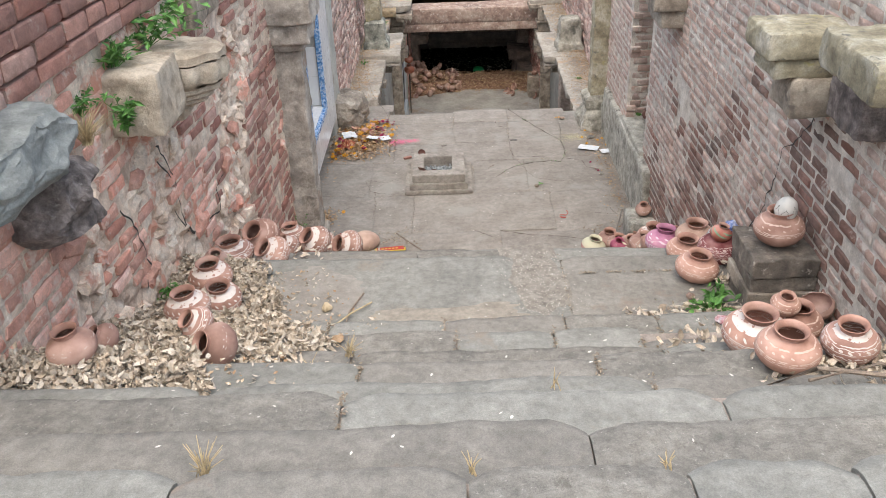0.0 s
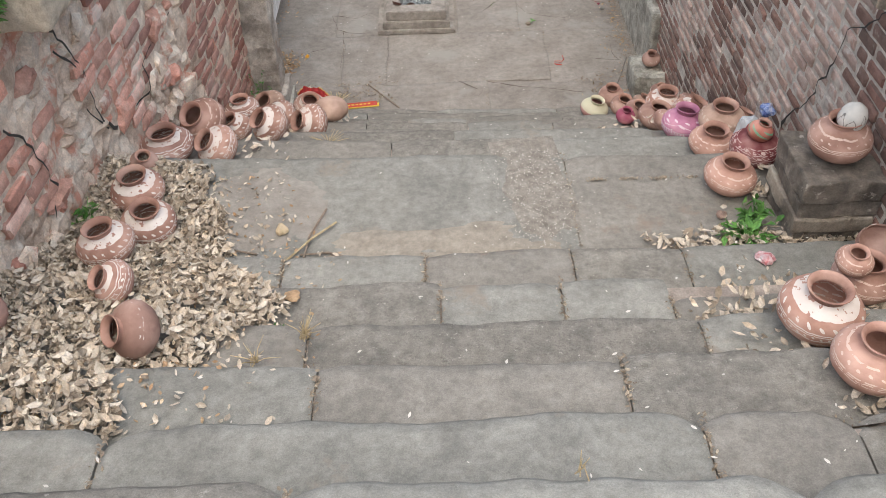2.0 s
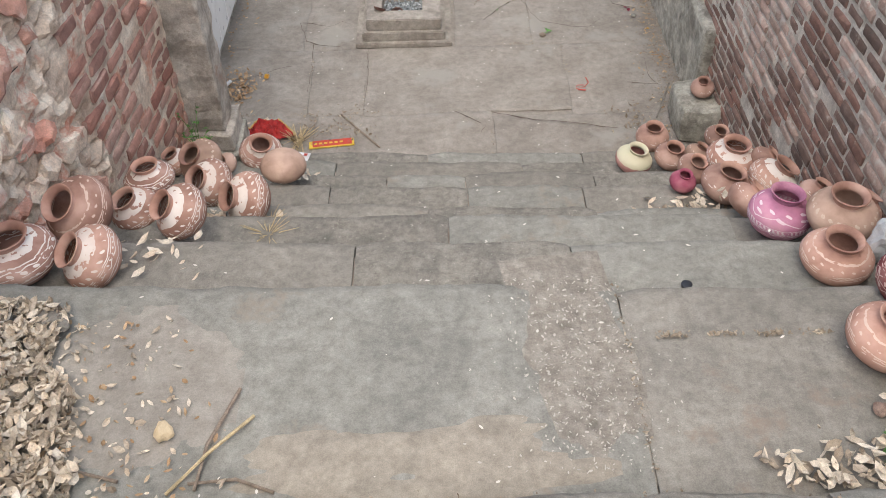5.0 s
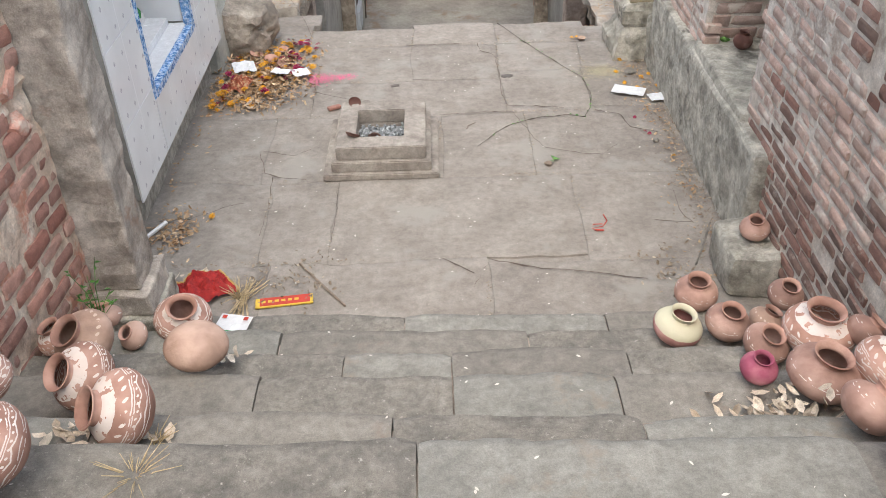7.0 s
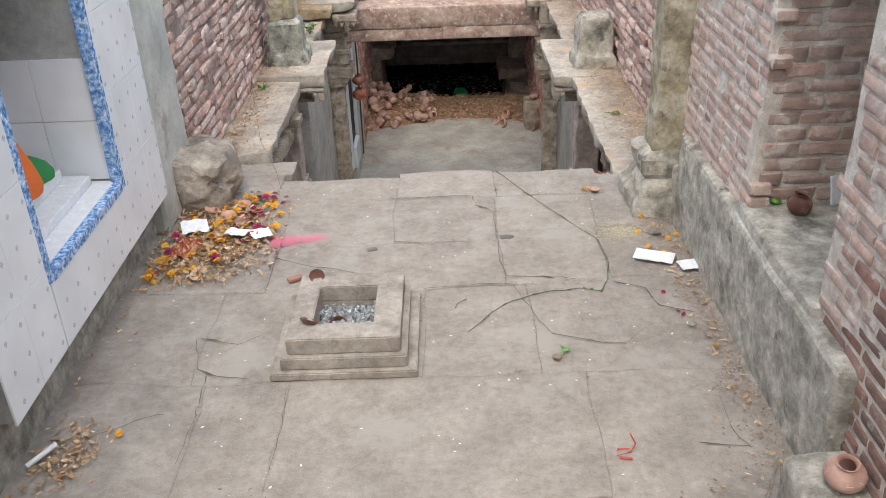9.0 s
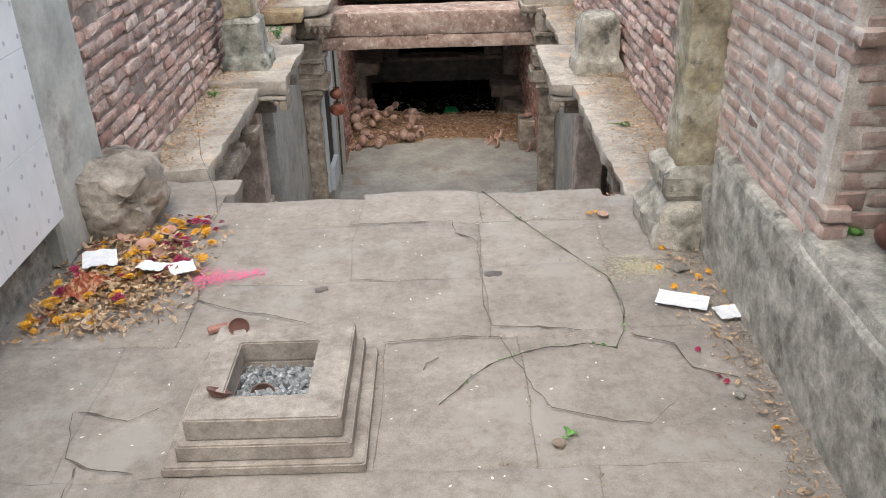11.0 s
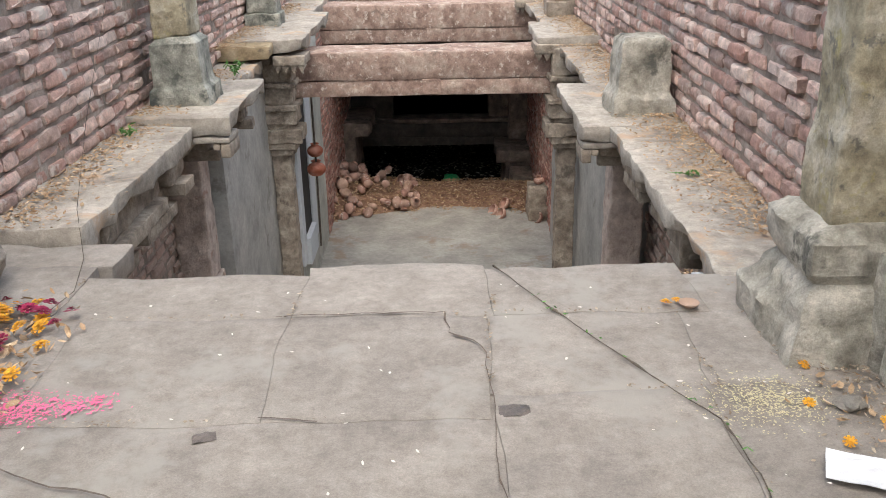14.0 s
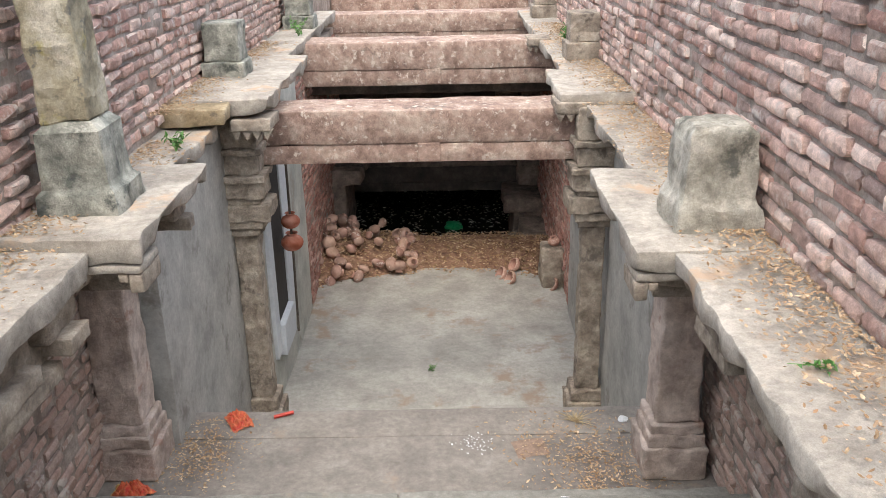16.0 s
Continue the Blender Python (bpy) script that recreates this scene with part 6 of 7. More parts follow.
leaf_scatter("joint_debris", "dry brown debris packed in the joints of the steps", 1100, joint_debris, (0.006, 0.018), CHAFF, 15, 0.25, 0.4, "litter")


def step_back(rnd):
    yf, z = rnd.choice((UPPER + LOWER)[:-1])
    k = (UPPER + LOWER).index((yf, z))
    return (rnd.uniform(-1.3, 1.8), yf + 0.012 + abs(rnd.gauss(0, 0.02)) - (0.03 * (0.5) if yf > 4 else 0), (UPPER + LOWER)[k + 1][1] + rnd.uniform(0.004, 0.014))


leaf_scatter("riser_debris", "fine chaff and grit swept along the backs of the steps", 2200, step_back, (0.006, 0.02), CHAFF, 16, 0.25, 0.3, "litter")


def ground_patch(name, label, x, y, z, rx, ry, material, seed, turn=0.0, high=0.010):
    """A thin worn spread of dust or mortar whose uneven rim runs out into the stone."""
    bm = bmesh.new()
    n = 34
    grid = [[None] * (n + 1) for _ in range(n + 1)]
    for i in range(n + 1):
        for j in range(n + 1):
            u, v = 2.0 * i / n - 1, 2.0 * j / n - 1
            rho = u * u + v * v + 0.7 * noise.noise(Vector((u * 1.7, v * 1.7, seed))) + 0.35 * noise.noise(Vector((u * 6, v * 6, seed + 4)))
            c, s = math.cos(turn), math.sin(turn)
            grid[i][j] = bm.verts.new((x + u * rx * c - v * ry * s, y + u * rx * s + v * ry * c, z - 0.002 + high * max(-0.8, min(0.42, 0.62 - rho))))
    for i in range(n):
        for j in range(n):
            bm.faces.new((grid[i][j], grid[i + 1][j], grid[i + 1][j + 1], grid[i][j + 1]))
    return tagged(mesh_object(name, bm, material, None, True), label, "ground", kind="structure")


ground_patch("mortar_patch", "pale worn mortar patch on the landing", -0.72, 3.77, 1.384, 0.33, 0.30, surface("pale_worn_mortar", [(0.24, 0.216, 0.186), (0.30, 0.272, 0.237), (0.35, 0.32, 0.28)], 6, 70, 0.9, 0.3, grit=0.6), 1.0)
ground_patch("dust_patch", "pale sandy dust spread over the landing", 0.12, 3.50, 1.384, 0.50, 0.15, surface("sandy_dust", [(0.25, 0.22, 0.18), (0.32, 0.28, 0.23), (0.37, 0.325, 0.265)], 8, 90, 0.95, 0.3, grit=0.7), 2.0)
GRAVEL = surface("gritty_mortar", [(0.22, 0.195, 0.165), (0.285, 0.255, 0.218), (0.36, 0.325, 0.28)], 20, 90, 0.95, 0.6, spots=((0.56, 0.52, 0.46), 60, 0.66), grit=0.8)
ground_patch("gravel_patch", "gritty broken mortar between the landing slabs", 0.56, 3.83, 1.384, 0.16, 0.42, GRAVEL, 3.0, 0.12)
leaf_scatter("gravel", "small pale chips of gravel on the landing", 700, lambda r: (r.gauss(0.55, 0.10), r.uniform(3.45, 4.14), 1.390), (0.004, 0.014), plain("pale_chip", (0.50, 0.46, 0.41), 0.9), 17, 0.3, 0.4, "gravel")


def paving_joint(rnd):
    a, b_, c, d = rnd.choice(SLABS)
    k = rnd.random()
    x, y = rnd.choice(((a, c + (d - c) * k), (a + (b_ - a) * k, c)))
    if noise.noise(Vector((x * 3, y * 3, 7.7))) < 0.02 or not -1.3 < x < 1.75 or (-0.43 < x < 0.29 and 7.7 < y < 8.5):
        return None
    return (x + rnd.gauss(0, 0.007), y + rnd.gauss(0, 0.007), 0.008 + rnd.uniform(0, 0.006))


leaf_scatter("paving_debris", "dry chaff and dirt lodged in the paving joints", 2400, paving_joint, (0.005, 0.018), CHAFF, 18, 0.25, 0.3, "litter")
leaf_scatter("edge_dirt", "crumbled dirt and chaff along the foot of the wall", 2600, lambda r: (1.80 - abs(r.gauss(0, 0.10)), r.uniform(6.6, 9.9), 0.008 + r.uniform(0, 0.008)), (0.005, 0.020), CHAFF, 19, 0.25, 0.3, "litter")
SPOT = surface("oily_stain", [(0.10, 0.085, 0.075), (0.16, 0.135, 0.12)], 12, 80, 0.6, 0.2)
for k, (x, y, r) in enumerate(((0.78, 9.10, 0.028), (-0.02, 9.0, 0.02))):
    ground_patch("stain", "dark oily stain on the paving", x, y, 0.0075, r * 1.5, r, SPOT, 20.0 + k, 0.3 * k, 0.006)


def ledge_litter(rnd):
    if rnd.random() < 0.62:
        y = rnd.uniform(10.3, 19.5)
        x = 2.02 - abs(rnd.gauss(0, 0.17))
        return (x, y, 0.02 + (0.07 if 15.1 < y < 16.2 else 0.05 if y > 16.2 else 0.0)) if x > 1.62 else None
    y = rnd.uniform(10.4, 18.0)
    x = -1.26 + abs(rnd.gauss(0, 0.13))
    return (x, y, 0.06 + (0.04 if 12.2 < y < 13.3 else -0.05 if 13.4 < y < 14.2 else 0.11 if 14.2 < y < 16.7 else 0.05 if y > 16.7 else 0.0))


leaf_scatter("ledge_litter", "orange-brown dry leaf litter along the ledges", 15000, ledge_litter, (0.008, 0.032), FLECK, 5, 0.25, 0.25, "litter")
leaf_scatter("bank_litter", "dry reddish litter over the earth bank", 4200, lambda r: (lambda x, y: (x, y, mound_z(x, y) + 0.012))(r.uniform(-1.0, 1.95), r.uniform(18.1, 19.75)), (0.02, 0.06), FLECK, 6, 0.3, 0.35, "litter")


def landing_litter(rnd):
    x, y, s = rnd.choice(((-0.95, 13.2, 0.18), (1.45, 13.0, 0.2), (1.5, 12.6, 0.2), (1.3, 13.3, 0.2), (-1.1, 12.3, 0.2)))
    y2 = min(13.6, rnd.gauss(y, s))
    return (rnd.gauss(x, s), y2, -1.665)


leaf_scatter("landing_litter", "dry litter in the corners of the lower landing", 1500, landing_litter, (0.008, 0.035), FLECK, 7, 0.25, 0.25, "litter")
leaf_scatter("floor_litter", "scraps of leaf and petals along the platform edges", 420, lambda r: (lambda e, y: (1.76 - abs(r.gauss(0, 0.09)) if e else -1.34 + abs(r.gauss(0, 0.08)), y, 0.014))(r.random() < 0.6, r.uniform(6.6, 9.9)), (0.012, 0.04), FLECK, 8, 0.25, 0.25, "litter")
leaf_scatter("floating_litter", "pale specks of litter floating on the water", 1700, lambda r: (r.uniform(-0.9, 1.8), r.uniform(20.4, 26), -3.274), (0.02, 0.07), plain("floating_fleck", (0.8, 0.78, 0.70), 0.8), 9, 0.05, 0.03, "litter")


def weed(label, x, y, z, count, height, spread, seed, size=(0.03, 0.06), stems=8):
    """A small weed: thin stems from one foot, each with pointed leaves."""
    rnd = random.Random(seed)
    holder = thing("weed", label, "plant", Matrix.Translation((x, y, z)))
    bm = bmesh.new()
    tips = []
    for _ in range(stems):
        a, r = rnd.uniform(0, 6.3), rnd.uniform(0.2, 1) * spread
        top = Vector((math.cos(a) * r, math.sin(a) * r, height * rnd.uniform(0.4, 1.0)))
        pts = [Vector((0, 0, 0)), Vector((top.x * 0.35, top.y * 0.35, top.z * 0.65)), top]
        tube(bm, pts, [0.003, 0.002, 0.001], 4)
        tips.append(pts)
    tagged(part("stem", bm, WEED, holder), kind="stuff")
    verts, faces = [], []
    for _ in range(count):
        pts = rnd.choice(tips)
        t = rnd.uniform(0.25, 1.0)
        p = pts[0].lerp(pts[1], t * 2) if t < 0.5 else pts[1].lerp(pts[2], t * 2 - 1)
        s = rnd.uniform(*size)
        m = Matrix.Translation(p) @ Euler((rnd.gauss(0, 0.5), rnd.gauss(-0.2, 0.5), rnd.uniform(0, 6.3))).to_matrix().to_4x4()
        k = len(verts)
        for q in ((0, 0, 0), (s * 0.4, s * 0.22, 0.004), (s, 0, -s * 0.15), (s * 0.4, -s * 0.22, 0.004), (s * 0.45, 0, -0.004)):
            verts.append(tuple(m @ Vector(q)))
        faces += [(k, k + 4, k + 1), (k + 1, k + 4, k + 2), (k + 2, k + 4, k + 3), (k + 3, k + 4, k)]
    me = bpy.data.meshes.new("leaves")
    me.from_pydata(verts, [], faces)
    me.materials.append(WEED)
    lv = new("leaves", me)
    lv.parent = holder
    tagged(lv, kind="stuff")
    return holder


weed("low green weed growing beside the pedestal", 1.42, 3.52, 1.385, 200, 0.06, 0.18, 1, (0.035, 0.07), 20)
weed("leafy green shoots hanging over the carved bracket", -1.36, 3.98, 2.70, 190, 0.26, 0.36, 2, (0.04, 0.085), 20)
weed("green weed rooted on top of the stone block", -1.40, 3.62, 2.71, 130, 0.14, 0.2, 3, (0.035, 0.07), 14)
weed("leafy shoots hanging down the wall stones", -1.34, 3.44, 2.46, 120, 0.20, 0.10, 4, (0.03, 0.055), 14)
weed("leafy shoots growing from the wall top", -1.42, 4.35, 2.72, 90, 0.16, 0.26, 14, (0.03, 0.06), 12)
weed("green shoots between the upper bricks", -1.44, 3.25, 2.62, 60, 0.12, 0.14, 15, (0.025, 0.05), 10)
weed("small weed at the wall foot among leaves", -1.38, 3.62, 1.46, 40, 0.10, 0.08, 5, (0.02, 0.045), 8)
weed("tiny weed between the step stones", -0.42, 2.72, 1.69, 26, 0.08, 0.06, 6, (0.015, 0.035), 8)
weed("thin green creeper beside the shrine pillar", -1.14, 6.10, 0.32, 44, 0.34, 0.12, 7, (0.02, 0.04), 7)
weed("green weed at the ledge corner", -1.02, 13.95, 0.0, 40, 0.14, 0.10, 8, (0.03, 0.06), 9)
weed("small green sprig lying on the ledge", 1.80, 11.15, 0.0, 26, 0.03, 0.13, 9, (0.02, 0.04), 8)
weed("bushy weed on the far ledge", 1.86, 17.6, 0.055, 110, 0.24, 0.20, 10, (0.03, 0.06), 14)
weed("weed beside the far pillar stump", -0.95, 18.4, 0.10, 60, 0.22, 0.14, 11, (0.03, 0.06), 10)
weed("small weed at the foot of the brick wall", -1.16, 11.9, 0.05, 30, 0.07, 0.07, 12, (0.02, 0.04), 8)
weed("green sprig lying on the cement floor", 0.45, 16.1, -2.745, 22, 0.03, 0.12, 13, (0.02, 0.04), 7)


def straw_tuft(label, x, y, z, count, height, spread, seed, material=STRAW):
    rnd = random.Random(seed)
    bm = bmesh.new()
    for _ in range(count):
        a, r = rnd.uniform(0, 6.3), rnd.uniform(0.1, 1) * spread
        h = height * rnd.uniform(0.5, 1)
        tube(bm, [(rnd.gauss(0, 0.008), rnd.gauss(0, 0.008), 0), (math.cos(a) * r * 0.4, math.sin(a) * r * 0.4, h * 0.6), (math.cos(a) * r, math.sin(a) * r, h)], [0.002, 0.0016, 0.0008], 4)
    ob = mesh_object("grass_tuft", bm, material, None)
    ob.matrix_world = pose(x, y, z)
    return tagged(ob, label, "grass")


straw_tuft("tuft of dry yellow grass in a step joint", -0.47, 1.28, 2.46, 22, 0.11, 0.06, 1)
straw_tuft("dry brown grass hanging on the wall stones", -1.38, 3.1, 2.56, 110, 0.14, 0.13, 9)
straw_tuft("tuft of dry grass between step stones", -0.32, 2.62, 1.81, 20, 0.09, 0.06, 2)
straw_tuft("wisp of dry straw on the step", -0.55, 5.02, 0.83, 18, 0.06, 0.08, 3)
straw_tuft("dry grass in the step joint", 0.15, 1.28, 2.46, 9, 0.06, 0.03, 4)
straw_tuft("thin dry stalks in the step joint", 0.60, 1.28, 2.46, 7, 0.05, 0.03, 14)
straw_tuft("reddish dry stalk on the step edge", 0.40, 1.8, 2.28, 5, 0.07, 0.02, 15)
straw_tuft("wispy dry grass lying on the lower step", -0.50, 4.76, 1.0, 30, 0.05, 0.14, 16)
straw_tuft("dry grass tuft by the leaf heap", -0.47, 2.53, 1.81, 16, 0.04, 0.10, 5)
straw_tuft("bundle of dry twigs lying on the platform", -0.74, 6.68, 0.0, 40, 0.07, 0.12, 6)
straw_tuft("old straw broom lying on the lower landing", 1.42, 13.5, -1.675, 60, 0.05, 0.16, 7)


def stick(label, points, r, material=BARK, name="stick", category="stick"):
    base = Vector(points[0])
    bm = bmesh.new()
    tube(bm, [Vector(p) - base for p in points], r, 6)
    ob = mesh_object(name, bm, material, None, True)
    ob.matrix_world = Matrix.Translation(base)
    return tagged(ob, label, category)


stick("grey bent stick lying on the landing", [(-0.46, 3.43, 1.392), (-0.45, 3.56, 1.395), (-0.39, 3.74, 1.394)], 0.005)
stick("pale peeled stick lying on the landing", [(-0.53, 3.42, 1.392), (-0.44, 3.53, 1.405), (-0.34, 3.65, 1.393)], 0.005, STRAW)
stick("thin curved twig on the landing", [(-0.95, 3.47, 1.392), (-0.8, 3.50, 1.392), (-0.66, 3.46, 1.392)], 0.005)
stick("thin forked twig on the landing", [(-0.48, 3.45, 1.391), (-0.36, 3.46, 1.391), (-0.26, 3.42, 1.391)], 0.005)
stick("long dry branch lying along the step", [(1.05, 2.07, 2.012), (1.25, 1.98, 2.19), (1.45, 1.93, 2.192), (1.66, 1.9, 2.195)], 0.008)
stick("dry branch on the upper step", [(1.2, 1.92, 2.19), (1.45, 1.99, 2.195), (1.7, 2.03, 2.05)], 0.006)
stick("dark twig on the platform by the stair", [(-0.46, 6.94, 0.01), (-0.36, 6.80, 0.012), (-0.20, 6.59, 0.01)], 0.006)
STRING = surface("charred_string", [(0.07, 0.06, 0.045), (0.16, 0.13, 0.10)], 30, 120, 0.95, 0.4)
pts = [(0.78, 10.06, 0.012), (0.90, 9.80, 0.012), (1.04, 9.51, 0.012), (1.18, 9.26, 0.012), (1.30, 9.03, 0.012), (1.33, 8.80, 0.012), (1.307, 8.60, 0.012), (1.24, 8.44, 0.012), (1.12, 8.47, 0.012), (0.987, 8.456, 0.012), (0.86, 8.42, 0.012), (0.738, 8.347, 0.012), (0.64, 8.25, 0.012), (0.582, 8.17, 0.012), (0.508, 8.07, 0.012)]
fine = []
for p, q in zip(pts, pts[1:]):
    for k in range(5):
        v = Vector(p).lerp(Vector(q), k / 5)
        fine.append(v + Vector((noise.noise(v * 9) * 0.012, noise.noise(v * 11 + Vector((5, 0, 0))) * 0.012, 0)))
stick("long dark dried garland string trailing over the paving", fine, [0.0017 + 0.0028 * (i % 7 == 0) for i in range(len(fine))], STRING, "garland_string", "string")
stick("dark thin wire hanging over the ledge", [(-1.24, 12.2, 0.9), (-1.10, 11.2, 0.30), (-0.95, 10.6, 0.075), (-0.78, 10.2, 0.012), (-0.70, 9.9, 0.012), (-0.74, 9.6, 0.012)], 0.0014, STRING, "wire", "wire")
CRACK_DIRT = surface("dark_crack_dirt", [(0.09, 0.07, 0.055), (0.16, 0.125, 0.10)], 20, 80, 0.95, 0.4)
for lab, cp in (("open crack across the paving", [(0.29, 8.53), (0.49, 8.54), (0.69, 8.56), (0.77, 8.54), (0.83, 8.37), (0.88, 8.19), (0.93, 8.06), (1.15, 7.98), (1.28, 7.95), (1.43, 8.13)]),
                ("open crack across the paving near the steps", [(0.43, 6.70), (0.52, 6.93), (0.78, 6.84), (1.12, 6.78), (1.33, 6.72)]),
                ("open crack near the steps", [(0.28, 6.96), (0.47, 6.79)]),
                ("open crack in the paving by the edge", [(0.05, 9.68), (0.36, 9.69), (0.6, 9.69), (0.61, 9.54), (0.71, 9.46), (0.73, 9.1), (0.72, 8.8), (0.75, 8.63), (0.94, 8.62), (1.16, 8.57)]),
                ("open crack in the paving by the fire pit", [(-0.84, 8.11), (-0.77, 7.85), (-0.66, 7.79), (-0.49, 7.76)]), ("fine crack in the paving by the fire pit", [(-0.82, 8.11), (-0.62, 8.05), (-0.51, 8.14)]),
                ("open joint in the paving", [(-0.72, 7.8), (-0.70, 7.49), (-0.71, 7.14)]), ("open joint in the paving", [(-0.32, 7.72), (-0.31, 7.4), (-0.31, 7.06)]),
                ("open crack by the wall foot", [(1.70, 7.79), (1.61, 7.54), (1.60, 7.31), (1.64, 7.21), (1.40, 7.24)]), ("open crack by the garland", [(1.32, 8.54), (1.47, 8.46), (1.51, 8.29), (1.70, 8.2)]),
                ("open crack by the shrine foot", [(-1.29, 7.37), (-1.12, 7.38), (-0.96, 7.49), (-0.82, 7.54)]), ("short crack in the paving", [(0.10, 9.08), (0.30, 9.05)]),
                ("open crack in the paving behind the fire pit", [(-0.59, 9.1), (-0.58, 8.92), (-0.40, 8.83), (-0.19, 8.76), (-0.03, 8.69)])):
    path_ = []
    for (xa, ya), (xb, yb) in zip(cp, cp[1:]):
        for k in range(6):
            x, y = xa + (xb - xa) * k / 6, ya + (yb - ya) * k / 6
            path_.append((x + noise.noise(Vector((x * 14, y * 14, 0))) * 0.014, y + noise.noise(Vector((x * 14, y * 14, 5))) * 0.014))
    bm = bmesh.new()
    prev = None
    for i, (x, y) in enumerate(path_):
        w = 0.0022 + 0.007 * max(0.0, noise.noise(Vector((x * 13, y * 13, 3)))) * (1 + noise.noise(Vector((x * 2, y * 2, 9))))
        q = (bm.verts.new((x - w * 0.4, y - w, 0.0088)), bm.verts.new((x + w * 0.4, y + w, 0.0088)))
        if prev:
            bm.faces.new((prev[0], q[0], q[1], prev[1]))
        prev = q
    part("crack", bm, CRACK_DIRT, paving, lab)

STRAW_SPREAD = random.Random(77)
bundle = thing("straw_bundle", "tied bundle of dry straw stems on the paving", "straw", pose(-0.70, 6.66, 0.006, 0, 0, 84))
for k in range(26):
    bm = bmesh.new()
    a, c = STRAW_SPREAD.gauss(0, 0.045), STRAW_SPREAD.gauss(0, 0.03)
    h = STRAW_SPREAD.uniform(0.004, 0.03)
    tube(bm, [(-0.15 + STRAW_SPREAD.uniform(-0.03, 0.03), c, 0.004), (-0.02, c * 0.25, h), (0.15 + STRAW_SPREAD.uniform(-0.04, 0.03), a, h * 0.6 + 0.004)], 0.0018, 4)
    part("stem", bm, STRAW, bundle)
leaf_scatter("shrine_litter", "brown leaves and stalks in the corner by the shrine foot", 220, lambda r: (r.gauss(-1.17, 0.07), r.gauss(7.26, 0.11), 0.012 + r.uniform(0, 0.012)), (0.012, 0.04), FLECK, 21, 0.3, 0.4, "litter")
leaf_scatter("stair_foot_litter", "dry stalks and leaf scraps at the foot of the stairs", 260, lambda r: (r.choice((-0.45, -0.62, -0.36, 1.42, 1.5)) + r.gauss(0, 0.07), r.gauss(6.78, 0.10), 0.012 + r.uniform(0, 0.01)), (0.008, 0.035), CHAFF, 22, 0.3, 0.4, "litter")
leaf_scatter("garland_leaves", "small dull green leaves left on the garland string", 46, lambda r: (lambda q: (q.x + r.gauss(0, 0.006), q.y + r.gauss(0, 0.006), 0.016))(r.choice(fine)), (0.012, 0.026), WEED, 23, 0.3, 0.4)

# jagged crack down the right-hand stair wall
bm = bmesh.new()
cp = [(4.44, 1.26), (4.40, 1.38), (4.25, 1.53), (4.20, 1.68), (4.13, 1.82), (4.09, 2.0), (3.92, 2.14), (3.79, 2.27), (3.74, 2.42)]
prev = None
for (ya, za), (yb, zb) in zip(cp, cp[1:]):
    for k in range(5):
        y, z = ya + (yb - ya) * k / 5, za + (zb - za) * k / 5
        y += noise.noise(Vector((y * 17, z * 17, 1))) * 0.03
        w = 0.002 + 0.007 * abs(noise.noise(Vector((y * 9, z * 9, 6)))) + 0.04 * max(0.0, 1.45 - z)
        q = (bm.verts.new((1.868, y - w, z - w * 0.4)), bm.verts.new((1.868, y + w, z + w * 0.4)))
        if prev:
            bm.faces.new((prev[0], q[0], q[1], prev[1]))
        prev = q
part("crack", bm, DARK, wr, "dark open crack in the brickwork")
for cp in [[(3.9, 2.23), (3.99, 2.05), (4.07, 1.89), (3.95, 1.82), (4.13, 1.56)], [(3.38, 2.12), (3.49, 1.95), (3.55, 1.72), (3.42, 1.62)], [(3.87, 2.14), (4.03, 1.95), (4.05, 1.71), (4.2, 1.51)], [(5.12, 1.65), (4.63, 1.63), (4.64, 1.47), (4.37, 1.54)]]:
    bm = bmesh.new()
    prev = None
    for (ya, za), (yb, zb) in zip(cp, cp[1:]):
        for k in range(5):
            y, z = ya + (yb - ya) * k / 5, za + (zb - za) * k / 5
            y += noise.noise(Vector((y * 15, z * 15, 2))) * 0.04
            z += noise.noise(Vector((y * 13, z * 13, 8))) * 0.03
            w = 0.003 + 0.011 * abs(noise.noise(Vector((y * 9, z * 9, 6))))
            x = -1.62 + (y - 0.7) * 0.062 + 0.024
            q = (bm.verts.new((x, y - w, z - w * 0.5)), bm.verts.new((x, y + w, z + w * 0.5)))
            if prev:
                bm.faces.new((prev[0], q[0], q[1], prev[1]))
            prev = q
    part("crack", bm, DARK, wl, "dark crack between the eroded stones")

# ---- offerings and rubbish ----
PAPER = plain("white_paper", (0.72, 0.73, 0.74), 0.7)
RED_CLOTH = surface("red_cloth", [(0.28, 0.012, 0.014), (0.46, 0.03, 0.025)], 30, 150, 0.75, 0.4)
GOLD = plain("gold_trim", (0.55, 0.36, 0.12), 0.5)
MARIGOLD = surface("marigold", [(0.65, 0.28, 0.02), (0.80, 0.45, 0.04)], 40, 150, 0.85, 0.4, 0.2)
ROSE = surface("dried_rose", [(0.20, 0.01, 0.04), (0.38, 0.02, 0.09)], 40, 150, 0.85, 0.4, 0.2)


